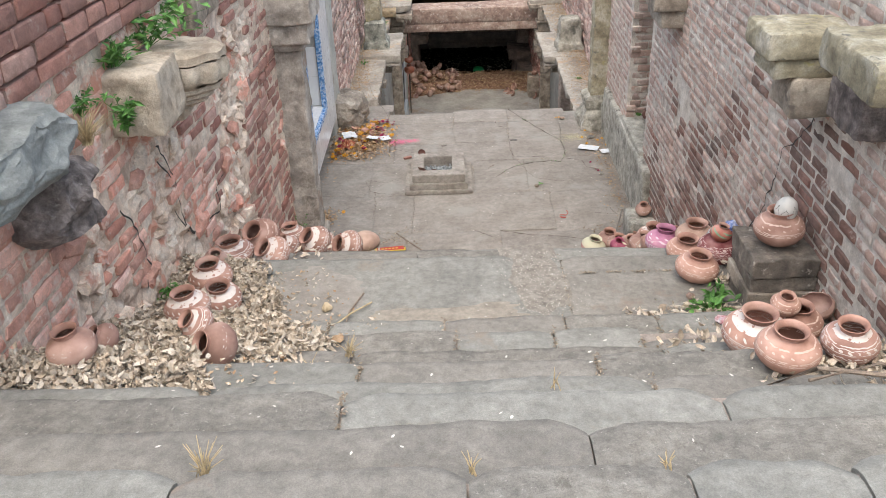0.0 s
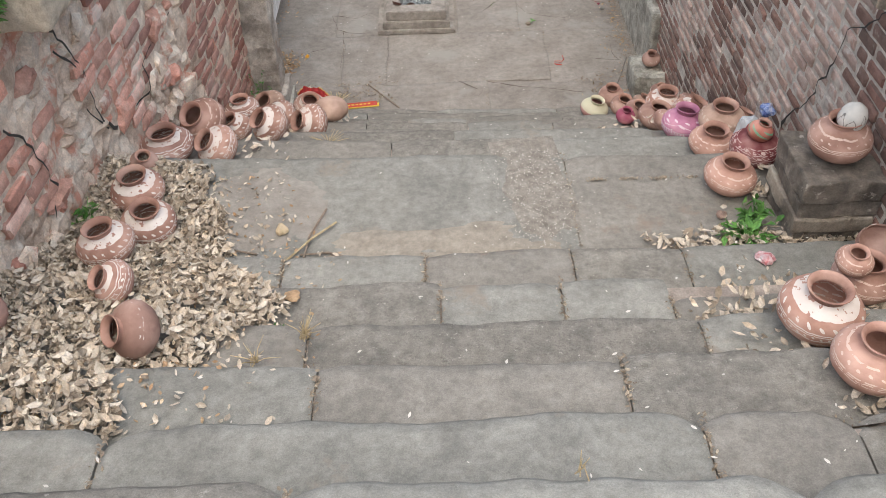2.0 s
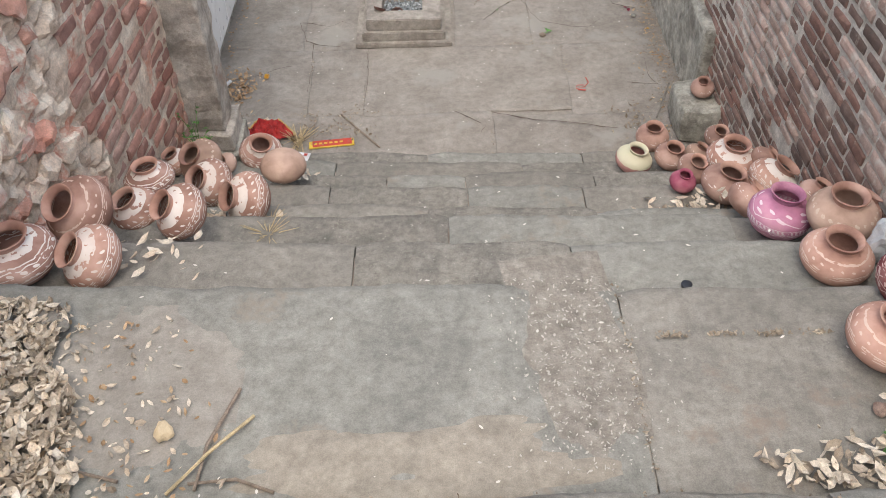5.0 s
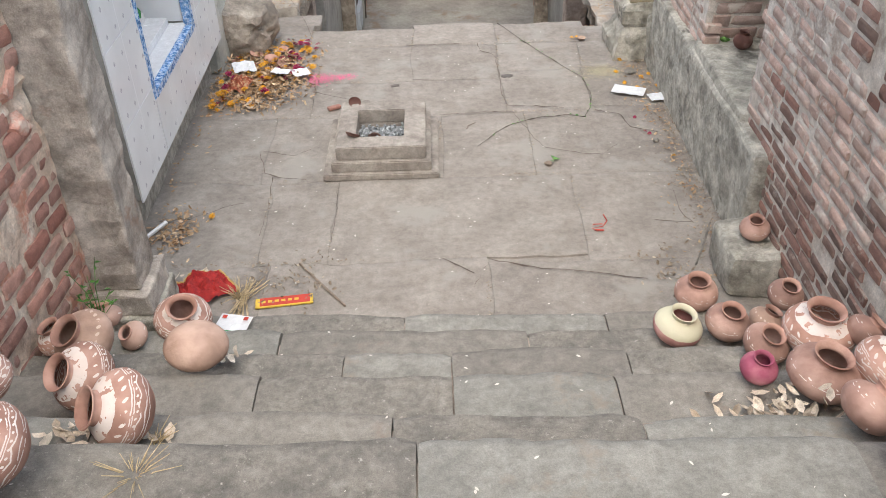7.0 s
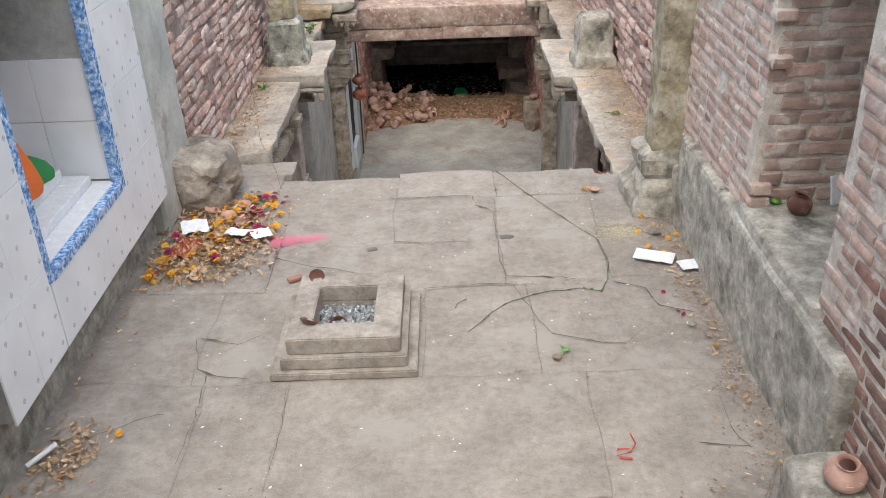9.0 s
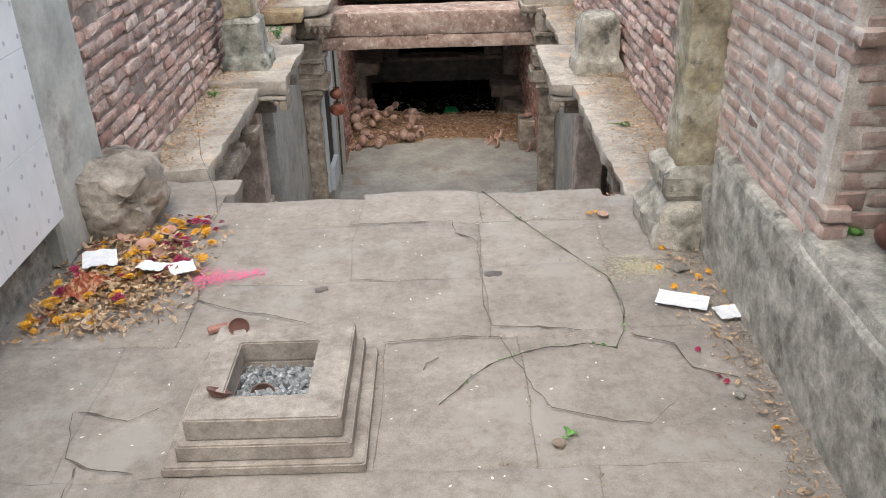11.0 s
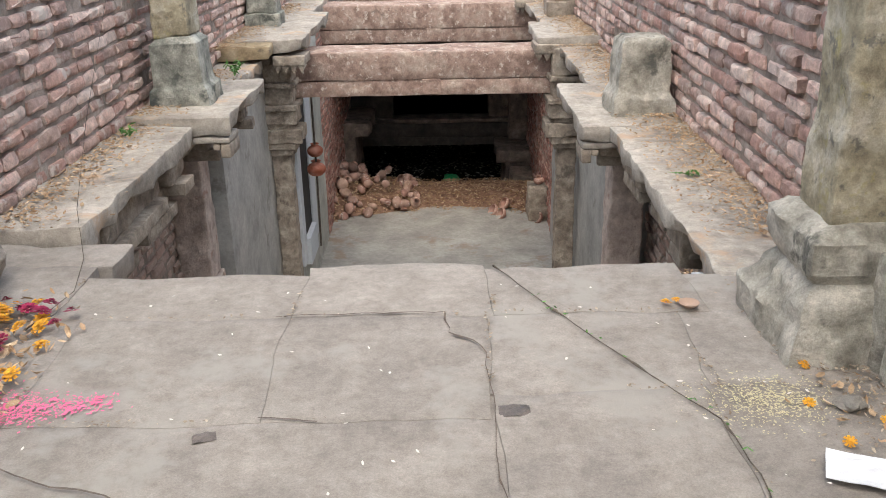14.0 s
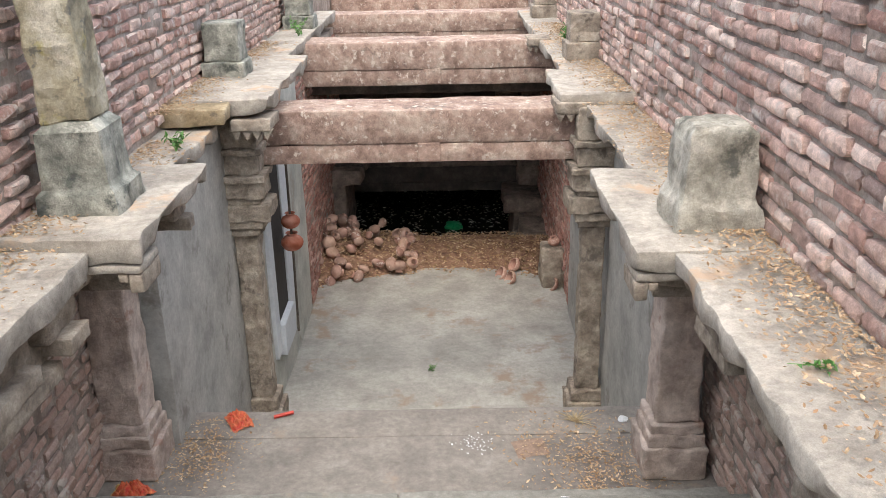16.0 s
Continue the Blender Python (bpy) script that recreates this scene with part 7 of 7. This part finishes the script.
def flat_sheet(name, label, x, y, z, w, d, turn, material, category, bars=(), tilt=(0, 0), wave=0.006):
    """A creased sheet of paper or card, with plain printed bars."""
    holder = thing(name, label, category, pose(x, y, z, tilt[0], tilt[1], turn))
    bm = bmesh.new()
    nx, ny = 8, 6
    for layer in (0, 1):
        g = [[bm.verts.new((-w / 2 + w * i / nx, -d / 2 + d * j / ny, 0.004 + wave * (1 + noise.noise(Vector((i * 0.7 + x * 9, j * 0.8, y)))) + layer * 0.002)) for j in range(ny + 1)] for i in range(nx + 1)]
        for i in range(nx):
            for j in range(ny):
                f = (g[i][j], g[i + 1][j], g[i + 1][j + 1], g[i][j + 1])
                bm.faces.new(f if layer else f[::-1])
    part("sheet", bm, material, holder)
    for a, b, c, e, m in bars:
        bm = bmesh.new()
        box(bm, a, b, c, e, 0.006 + 2 * wave, 0.0075 + 2 * wave)
        part("printed_bar", bm, m, holder)
    return holder


flat_sheet("paper_sheet", "folded white paper lying on the paving", 1.59, 8.78, 0.012, 0.22, 0.12, -22, PAPER, "paper")
flat_sheet("paper_sheet", "torn piece of white paper on the paving", 1.76, 8.67, 0.012, 0.11, 0.10, 10, PAPER, "paper")
flat_sheet("paper_sheet", "crumpled white paper among the offerings", -1.12, 9.25, 0.05, 0.16, 0.14, 20, PAPER, "paper", tilt=(8, 4), wave=0.014)
flat_sheet("paper_sheet", "white paper among the offerings", -0.84, 9.16, 0.05, 0.13, 0.10, -12, PAPER, "paper", tilt=(-6, 3), wave=0.01)
flat_sheet("paper_sheet", "white paper by the pink powder", -0.70, 9.16, 0.04, 0.12, 0.11, 24, PAPER, "paper", tilt=(4, 3), wave=0.01)
INK = plain("printed_red", (0.50, 0.05, 0.03), 0.6)
YEL = plain("printed_yellow", (0.72, 0.50, 0.06), 0.6)
flat_sheet("printed_card", "white printed card with two round marks on the step", -0.67, 6.30, 0.152, 0.15, 0.13, -12, PAPER, "card", bars=((-0.06, -0.04, 0.03, 0.05, INK), (0.04, 0.06, 0.03, 0.05, INK), (-0.07, 0.07, -0.052, -0.048, GREEN)))
packet = thing("incense_packet", "empty yellow and red incense packet on the paving", "packet", pose(-0.50, 6.635, 0.006, 0, 0, 7))
bm = bmesh.new()
box(bm, -0.14, 0.14, -0.034, 0.034, 0.0, 0.012, 0.003)
part("carton", bm, YEL, packet)
bm = bmesh.new()
box(bm, -0.118, 0.125, -0.028, 0.030, 0.0122, 0.0142)
part("label_panel", bm, INK, packet)
for k in range(6):
    bm = bmesh.new()
    box(bm, -0.11 + k * 0.032, -0.09 + k * 0.032, -0.008, 0.008, 0.0145, 0.0155)
    part("printed_bar", bm, YEL, packet)


def cloth(name, label, x, y, z, w, d, h, material, seed, trim=None):
    holder = thing(name, label, "cloth", pose(x, y, z, 0, 0, seed * 40))
    bm = bmesh.new()
    n = 30
    g = []
    for i in range(n + 1):
        row = []
        for j in range(n + 1):
            u, v = 2 * i / n - 1, 2 * j / n - 1
            q = max(0.0, 1 - (u * u + v * v) * 0.55)
            p = Vector((u * w / 2, v * d / 2, 0))
            p.z = 0.006 + h * q * (0.35 + 1.1 * abs(noise.noise(Vector((u * 2.4 + seed, v * 2.4, seed)))) + 0.5 * abs(noise.noise(Vector((u * 6 + seed, v * 5, seed)))))
            p.x *= 1 + 0.15 * noise.noise(Vector((u * 2, v * 2, seed + 4)))
            row.append(bm.verts.new(p))
        g.append(row)
    for i in range(n):
        for j in range(n):
            bm.faces.new((g[i][j], g[i + 1][j], g[i + 1][j + 1], g[i][j + 1]))
    edge = [tuple(v.co) for v in g[-1]]
    side = [tuple(r[-1].co) for r in g]
    part("fabric", bm, material, holder, smooth=True)
    if trim:
        for e in (edge, side):
            bm = bmesh.new()
            tube(bm, e, 0.007, 5)
            part("trim", bm, trim, holder, "gold ribbon trim")
    return holder


cloth("red_cloth", "crumpled red velvet cloth with gold trim on the paving", -0.93, 6.72, 0.0, 0.30, 0.22, 0.11, RED_CLOTH, 1, GOLD)
cloth("printed_cloth", "crumpled brown printed cloth among the offerings", -1.12, 9.02, 0.02, 0.24, 0.16, 0.07, surface("printed_brown_cloth", [(0.22, 0.05, 0.02), (0.30, 0.07, 0.03), (0.62, 0.42, 0.25)], 26, 120, 0.8, 0.2), 2)
cloth("red_cloth", "small red cloth with tinsel at the pillar foot", -0.72, 13.55, -1.68, 0.22, 0.14, 0.06, surface("red_tinsel", [(0.46, 0.03, 0.02), (0.6, 0.2, 0.08)], 30, 100, 0.6, 0.3), 3)
cloth("red_cloth", "bright red cloth with tinsel on the lower landing", -1.15, 12.80, -1.68, 0.20, 0.16, 0.09, bpy.data.materials["red_tinsel"], 4, GOLD)
stick("red-handled brush lying on the lower landing", [(-0.50, 13.58, -1.66), (-0.38, 13.62, -1.65)], 0.012, INK, "brush", "brush")


def flower(x, y, z, r, material, seed):
    bm = bmesh.new()
    rnd = random.Random(seed)
    for ring_, (rad, h, n) in enumerate(((1.0, 0.25, 9), (0.65, 0.5, 7), (0.3, 0.7, 5))):
        for k in range(n):
            a = 2 * math.pi * k / n + ring_ * 0.4 + rnd.uniform(-0.1, 0.1)
            c, s = math.cos(a), math.sin(a)
            q = [bm.verts.new((r * p * c - r * o * s, r * p * s + r * o * c, r * hh)) for p, o, hh in ((rad * 0.2, -0.12, h * 0.8), (rad, -0.22, h), (rad * 1.05, 0.22, h * 0.9), (rad * 0.2, 0.12, h * 0.8))]
            bm.faces.new(q)
    ob = mesh_object("flower_head", bm, material, None)
    ob.matrix_world = pose(x, y, z, rnd.uniform(-25, 25), rnd.uniform(-25, 25), 0)
    return tagged(ob, "wilted orange marigold flower head" if material is MARIGOLD else "wilted dark pink flower head", "flower", "offering flowers")


rnd = random.Random(77)
for i in range(150):
    while True:
        x, y = rnd.uniform(-1.26, -0.60), rnd.uniform(8.65, 9.75)
        if (y - 8.6) > (x + 1.3) * 0.3 and (y - 8.6) * 0.7 + 0.05 > (x + 1.25) * 0.55 and (x < -0.85 or y > 9.05):
            break
    flower(x, y, 0.012 + rnd.uniform(0, 0.04), rnd.uniform(0.018, 0.032), ROSE if (x > -0.82 and rnd.random() < 0.6) or rnd.random() < 0.12 else MARIGOLD, i)
for x, y in ((1.72, 9.0), (1.80, 8.85), (1.62, 9.3), (1.77, 8.72), (1.70, 7.9), (1.33, 9.72), (-1.0, 7.4)):
    flower(x, y, 0.012, 0.02, MARIGOLD, int(x * 100))


def offering_heap(rnd):
    x, y = rnd.gauss(-0.98, 0.17), rnd.gauss(9.15, 0.28)
    if x < -1.33 or x > -0.55 or y > 9.85 or y < 8.5 + (x + 1.35) * 0.2:
        return None
    return (x, y, 0.012 + abs(rnd.gauss(0, 0.018)))


leaf_scatter("offering_litter", "heap of dry petals, leaves and scraps of offerings", 2600, offering_heap, (0.015, 0.05), FLECK, 11, 0.35, 0.5, "litter")
PINK = plain("pink_powder", (0.78, 0.16, 0.30), 0.95)
leaf_scatter("pink_powder", "spilt bright pink powder on the paving", 1000, lambda r: (lambda a: (-0.62 + a * 0.30 + r.gauss(0, 0.03), 9.12 + a * 0.05 + r.gauss(0, 0.05) * (1 - 0.6 * a), 0.0095))(r.random() ** 1.6), (0.003, 0.014), PINK, 12, 0.0, 0.02, "powder")
leaf_scatter("yellow_powder", "spilt pale yellow powder by the pillar", 1500, lambda r: (r.gauss(1.47, 0.09), r.gauss(9.12, 0.06), 0.0095), (0.003, 0.010), plain("yellow_powder", (0.56, 0.50, 0.31), 0.95), 13, 0.0, 0.02, "powder")


def clay_saucer(label, x, y, z, r, tilt=(0, 0), material=None):
    bm = bmesh.new()
    lathe(bm, [(0.0, 0.0), (r * 0.55, 0.0), (r * 0.9, r * 0.28), (r, r * 0.45), (r * 0.94, r * 0.47), (r * 0.8, r * 0.3), (r * 0.5, r * 0.1), (0.0, r * 0.08)], 20)
    bmesh.ops.remove_doubles(bm, verts=bm.verts, dist=0.0005)
    ob = mesh_object("clay_saucer", bm, material or CLAY, None, True)
    ob.matrix_world = pose(x, y, z, tilt[0], tilt[1], 0)
    return tagged(ob, label, "saucer")


for k, (x, y, r) in enumerate(((-1.08, 9.52, 0.05), (-0.88, 9.60, 0.04), (-1.02, 9.36, 0.035), (-1.20, 9.40, 0.04), (-0.86, 9.34, 0.038), (-1.16, 9.62, 0.045))):
    clay_saucer("small clay lamp saucer half buried in offerings", x, y, 0.03, r, (14 * math.sin(k * 2.1), 16 * math.cos(k * 1.7)))
clay_saucer("dusty clay saucer among the offerings", -0.95, 9.42, 0.035, 0.05, (12, 8))
clay_saucer("brown coconut half among the offerings", -0.80, 9.5, 0.03, 0.045, (-10, 14))
clay_saucer("small clay lamp saucer on the paving", 1.40, 9.70, 0.008, 0.034, (0, 0), plain("faded_clay", (0.40, 0.28, 0.21), 0.8))
clay_saucer("pale clay saucer at the edge of the offerings", -0.98, 8.72, 0.012, 0.045, (14, 0), plain("pale_clay", (0.55, 0.46, 0.36), 0.8))
clay_saucer("dark clay lamp lying on the fire pit rim", -0.25, 8.37, 0.19, 0.04, (30, 10), POT_MATS["dark"])
clay_saucer("broken clay lamp on the fire pit rim", -0.24, 7.94, 0.19, 0.045, (-28, 20), POT_MATS["dark"])
clay_saucer("dark clay shard standing in the ash", -0.12, 8.1, 0.075, 0.05, (70, 20), POT_MATS["dark"])
bm = bmesh.new()
box(bm, -0.045, 0.045, -0.018, 0.018, 0.0, 0.022, 0.004)
ob = mesh_object("brick_chip", bm, BRICK_RED, None)
ob.matrix_world = pose(-0.42, 8.66, 0.008, 0, 0, 28)
tagged(ob, "broken chip of red brick on the paving", "brick")
bm = bmesh.new()
lathe(bm, [(0.0, 0), (0.028, 0.0), (0.031, 0.006), (0.031, 0.016), (0.027, 0.018), (0.0, 0.016)], 20)
ob = mesh_object("bottle_cap", bm, plain("black_plastic", (0.02, 0.022, 0.028), 0.4), None, True)
ob.matrix_world = pose(0.98, 4.25, 1.212) @ Matrix.Diagonal((0.6, 0.6, 0.8, 1))
tagged(ob, "black plastic lid lying on the step", "lid")
WRAP = surface("foil_wrapper", [(0.05, 0.08, 0.35), (0.20, 0.28, 0.55), (0.62, 0.62, 0.66)], 24, 60, 0.3, 0.2)


def crumple(name, label, x, y, z, r, material, category, seed, flat=0.6):
    bm = bmesh.new()
    bmesh.ops.create_icosphere(bm, subdivisions=3, radius=r)
    for v in bm.verts:
        v.co *= 1 + 0.4 * noise.noise(v.co * (2.2 / r) * 0.5 + Vector((seed, 0, 0))) + 0.2 * noise.noise(v.co * (5 / r) * 0.5)
        v.co.z = v.co.z * flat + r * flat * 0.9
    ob = mesh_object(name, bm, material, None)
    ob.matrix_world = pose(x, y, z)
    return tagged(ob, label, category)


crumple("snack_wrapper", "crumpled blue foil snack wrapper among the pots", 1.81, 4.52, 1.28, 0.036, WRAP, "wrapper", 3, 1.0)
crumple("plastic_bag", "clear crumpled plastic bag between the pots", 1.66, 4.36, 1.23, 0.06, plain("grey_plastic", (0.5, 0.51, 0.52), 0.25), "bag", 5, 1.3)
crumple("snack_wrapper", "silver and pink wrapper on the step", 1.38, 3.22, 1.505, 0.035, surface("silver_wrapper", [(0.5, 0.1, 0.12), (0.6, 0.58, 0.58)], 30, 60, 0.3, 0.2), "wrapper", 7, 0.5)
crumple("paper_scrap", "small crumpled beige cup on the landing", -0.57, 3.60, 1.385, 0.026, plain("beige_card", (0.58, 0.46, 0.30), 0.8), "paper", 9, 0.8)
crumple("stone", "flat dark stone on the landing", -0.98, 3.98, 1.385, 0.055, STEP, "stone", 11, 0.5)
crumple("stone", "small pebble on the landing", 1.33, 3.62, 1.385, 0.022, REDSTONE, "stone", 13, 0.7)
crumple("stone", "small flat stone beside the pillar", 1.66, 9.08, 0.004, 0.035, STEP, "stone", 15, 0.5)
crumple("plastic_bag", "green plastic bag floating on the water", 0.72, 21.6, -3.30, 0.13, plain("green_plastic", (0.02, 0.35, 0.12), 0.35), "bag", 17, 0.5)
crumple("paper_scrap", "crumpled white scrap on the lower landing", 1.72, 13.5, -1.68, 0.03, PAPER, "paper", 19, 0.5)
bm = bmesh.new()
lathe(bm, [(0.0, 0), (0.012, 0.0), (0.012, 0.14), (0.0, 0.141)], 10)
ob = mesh_object("paper_tube", bm, PAPER, None, True)
ob.matrix_world = pose(-1.31, 7.19, 0.03, 0, 82, 52)
tagged(ob, "rolled white paper tube by the shrine foot", "paper")
bm = bmesh.new()
box(bm, -0.06, 0.06, -0.006, 0.006, 0.0, 0.14, 0.002)
ob = mesh_object("ceramic_tile", bm, WHITE_TILE, None)
ob.matrix_world = pose(2.30, 8.20, 0.605, -14, 0, 20)
tagged(ob, "loose white ceramic tile leaning in the niche", "tile")
crumple("leaf_cup", "green leaf wrap on the niche sill", 1.99, 8.22, 0.603, 0.03, WEED, "leaf", 21, 0.5)

# alcove in the lower passage with hanging pots
alc = thing("passage_niche_frame", "pale plastered frame of a dark alcove in the passage wall", "alcove", Matrix.Translation((PASSAGE + 0.01, 15.95, -2.0)), kind="structure")
PALE = plain("pale_limewash", (0.60, 0.63, 0.66), 0.8)
# The alcove's shaded depth is painted as a flat near-black panel.
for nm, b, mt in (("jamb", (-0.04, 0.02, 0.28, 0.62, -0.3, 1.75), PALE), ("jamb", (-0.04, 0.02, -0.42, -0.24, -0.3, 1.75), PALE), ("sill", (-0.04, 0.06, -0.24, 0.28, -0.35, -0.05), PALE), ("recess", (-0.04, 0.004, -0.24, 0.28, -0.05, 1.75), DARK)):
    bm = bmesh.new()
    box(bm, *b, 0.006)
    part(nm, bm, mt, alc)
HANG = pot_material("orange_red_clay", (0.48, 0.13, 0.06), WHITEWASH)
for dz, r in ((0.55, 0.10), (0.76, 0.085)):
    hp = thing("hanging_pot", "round orange-red clay pot hung in the alcove", "pot", pose(PASSAGE + 0.14, 16.0, -2.0 + dz, 0, 0, 0) @ Matrix.Diagonal((r, r, r, 1)), "pots hung in the alcove")
    bm = bmesh.new()
    lathe(bm, BODY + INNER, 24)
    bmesh.ops.remove_doubles(bm, verts=bm.verts, dist=0.001)
    part("body", bm, HANG, hp, smooth=True)
    bm = bmesh.new()
    lathe(bm, NECK, 24)
    part("neck", bm, HANG, hp, smooth=True)
stick("dark cord holding the hung pots", [(PASSAGE + 0.14, 16.0, -0.55), (PASSAGE + 0.14, 16.0, -1.5), (PASSAGE + 0.13, 16.0, -2.25)], 0.012, STRING, "cord", "cord")

# small scraps on the platform and below
stick("bright red thread lying on the paving", [(1.17, 7.30, 0.012), (1.18, 7.24, 0.012), (1.15, 7.19, 0.012), (1.09, 7.17, 0.012), (1.10, 7.21, 0.012), (1.15, 7.21, 0.012)], 0.0028, INK, "thread", "thread")
crumple("seed_pod", "small dark brown seed pod on the paving", 0.93, 7.85, 0.006, 0.022, BARK, "pod", 31, 0.6)
crumple("stone", "small grey pebble on the paving", 1.63, 8.10, 0.006, 0.018, STEP_BLUE, "stone", 33, 0.6)
for k, (x, y) in enumerate(((1.61, 8.19), (1.56, 8.41), (1.59, 8.22))):
    flower(x, y, 0.01, 0.013, ROSE, 300 + k)
for k, (x, y) in enumerate(((1.56, 9.1), (1.59, 8.92), (1.66, 8.84), (1.37, 9.74), (1.78, 9.05))):
    flower(x, y, 0.01, 0.017, MARIGOLD, 320 + k)
leaf_scatter("loose_leaves", "few fallen green leaves on the paving", 6, lambda r: (0.98 + r.gauss(0, 0.02), 7.92 + r.gauss(0, 0.015), 0.014), (0.03, 0.05), WEED, 41, 0.2, 0.2)
stick("small red stick on the paving", [(1.10, 7.16, 0.012), (1.15, 7.15, 0.012)], 0.005, INK)
stick("grey stick leaning on the stone block", [(1.56, 6.83, 0.008), (1.60, 6.88, 0.10), (1.63, 6.93, 0.2)], 0.006, STEP)
stick("curved dark twig on the paving", [(0.46, 8.32, 0.012), (0.47, 8.36, 0.012), (0.52, 8.40, 0.012)], 0.003)
crumple("leaf", "large curled brown leaf on the step", -0.42, 2.95, 1.655, 0.028, FLECK, "leaf", 35, 0.3)
leaf_scatter("white_crumbs", "scattered white crumbs on the lower landing", 60, lambda r: (r.gauss(0.77, 0.06), r.gauss(13.26, 0.05), -1.668), (0.008, 0.022), PAPER, 43, 0.2, 0.2, "litter")
leaf_scatter("landing_drift", "dry brown litter drifted round the lower pillars", 1900, lambda r: (lambda w: (r.gauss(-0.86, 0.12), min(13.55, r.gauss(13.2, 0.2)), -1.666 + r.uniform(0, 0.012)) if w else (r.gauss(1.5, 0.16), min(13.5, r.gauss(13.0, 0.25)), -1.666 + r.uniform(0, 0.012)))(r.random() < 0.45), (0.006, 0.024), FLECK, 44, 0.3, 0.3, "litter")
ground_patch("brown_stain", "round brown stain on the cement landing", 1.11, 13.22, -1.672, 0.10, 0.09, surface("rusty_stain", [(0.24, 0.165, 0.12), (0.30, 0.215, 0.16)], 10, 80, 0.85, 0.2), 51.0, 0.2, 0.006)
crumple("wrapper", "crumpled red plastic wrapper on the step", 1.40, 10.33, -0.185, 0.028, INK, "wrapper", 51, 0.5)
crumple("wrapper", "torn pink and red wrapper on the step", 1.52, 10.36, -0.185, 0.022, PINK, "wrapper", 53, 0.5)
crumple("plastic_bag", "crumpled clear blue plastic bag on the step", 1.62, 10.30, -0.185, 0.045, bpy.data.materials["grey_plastic"], "bag", 55, 0.5)
crumple("paper_scrap", "small white paper box lying on the step", 1.22, 12.52, -1.545, 0.035, PAPER, "paper", 57, 0.4)
leaf_scatter("step_litter", "dry leaf scraps at the end of the step", 160, lambda r: (r.gauss(1.56, 0.08), r.gauss(10.33, 0.04), -0.178 + r.uniform(0, 0.01)), (0.01, 0.035), FLECK, 58, 0.3, 0.3, "litter")
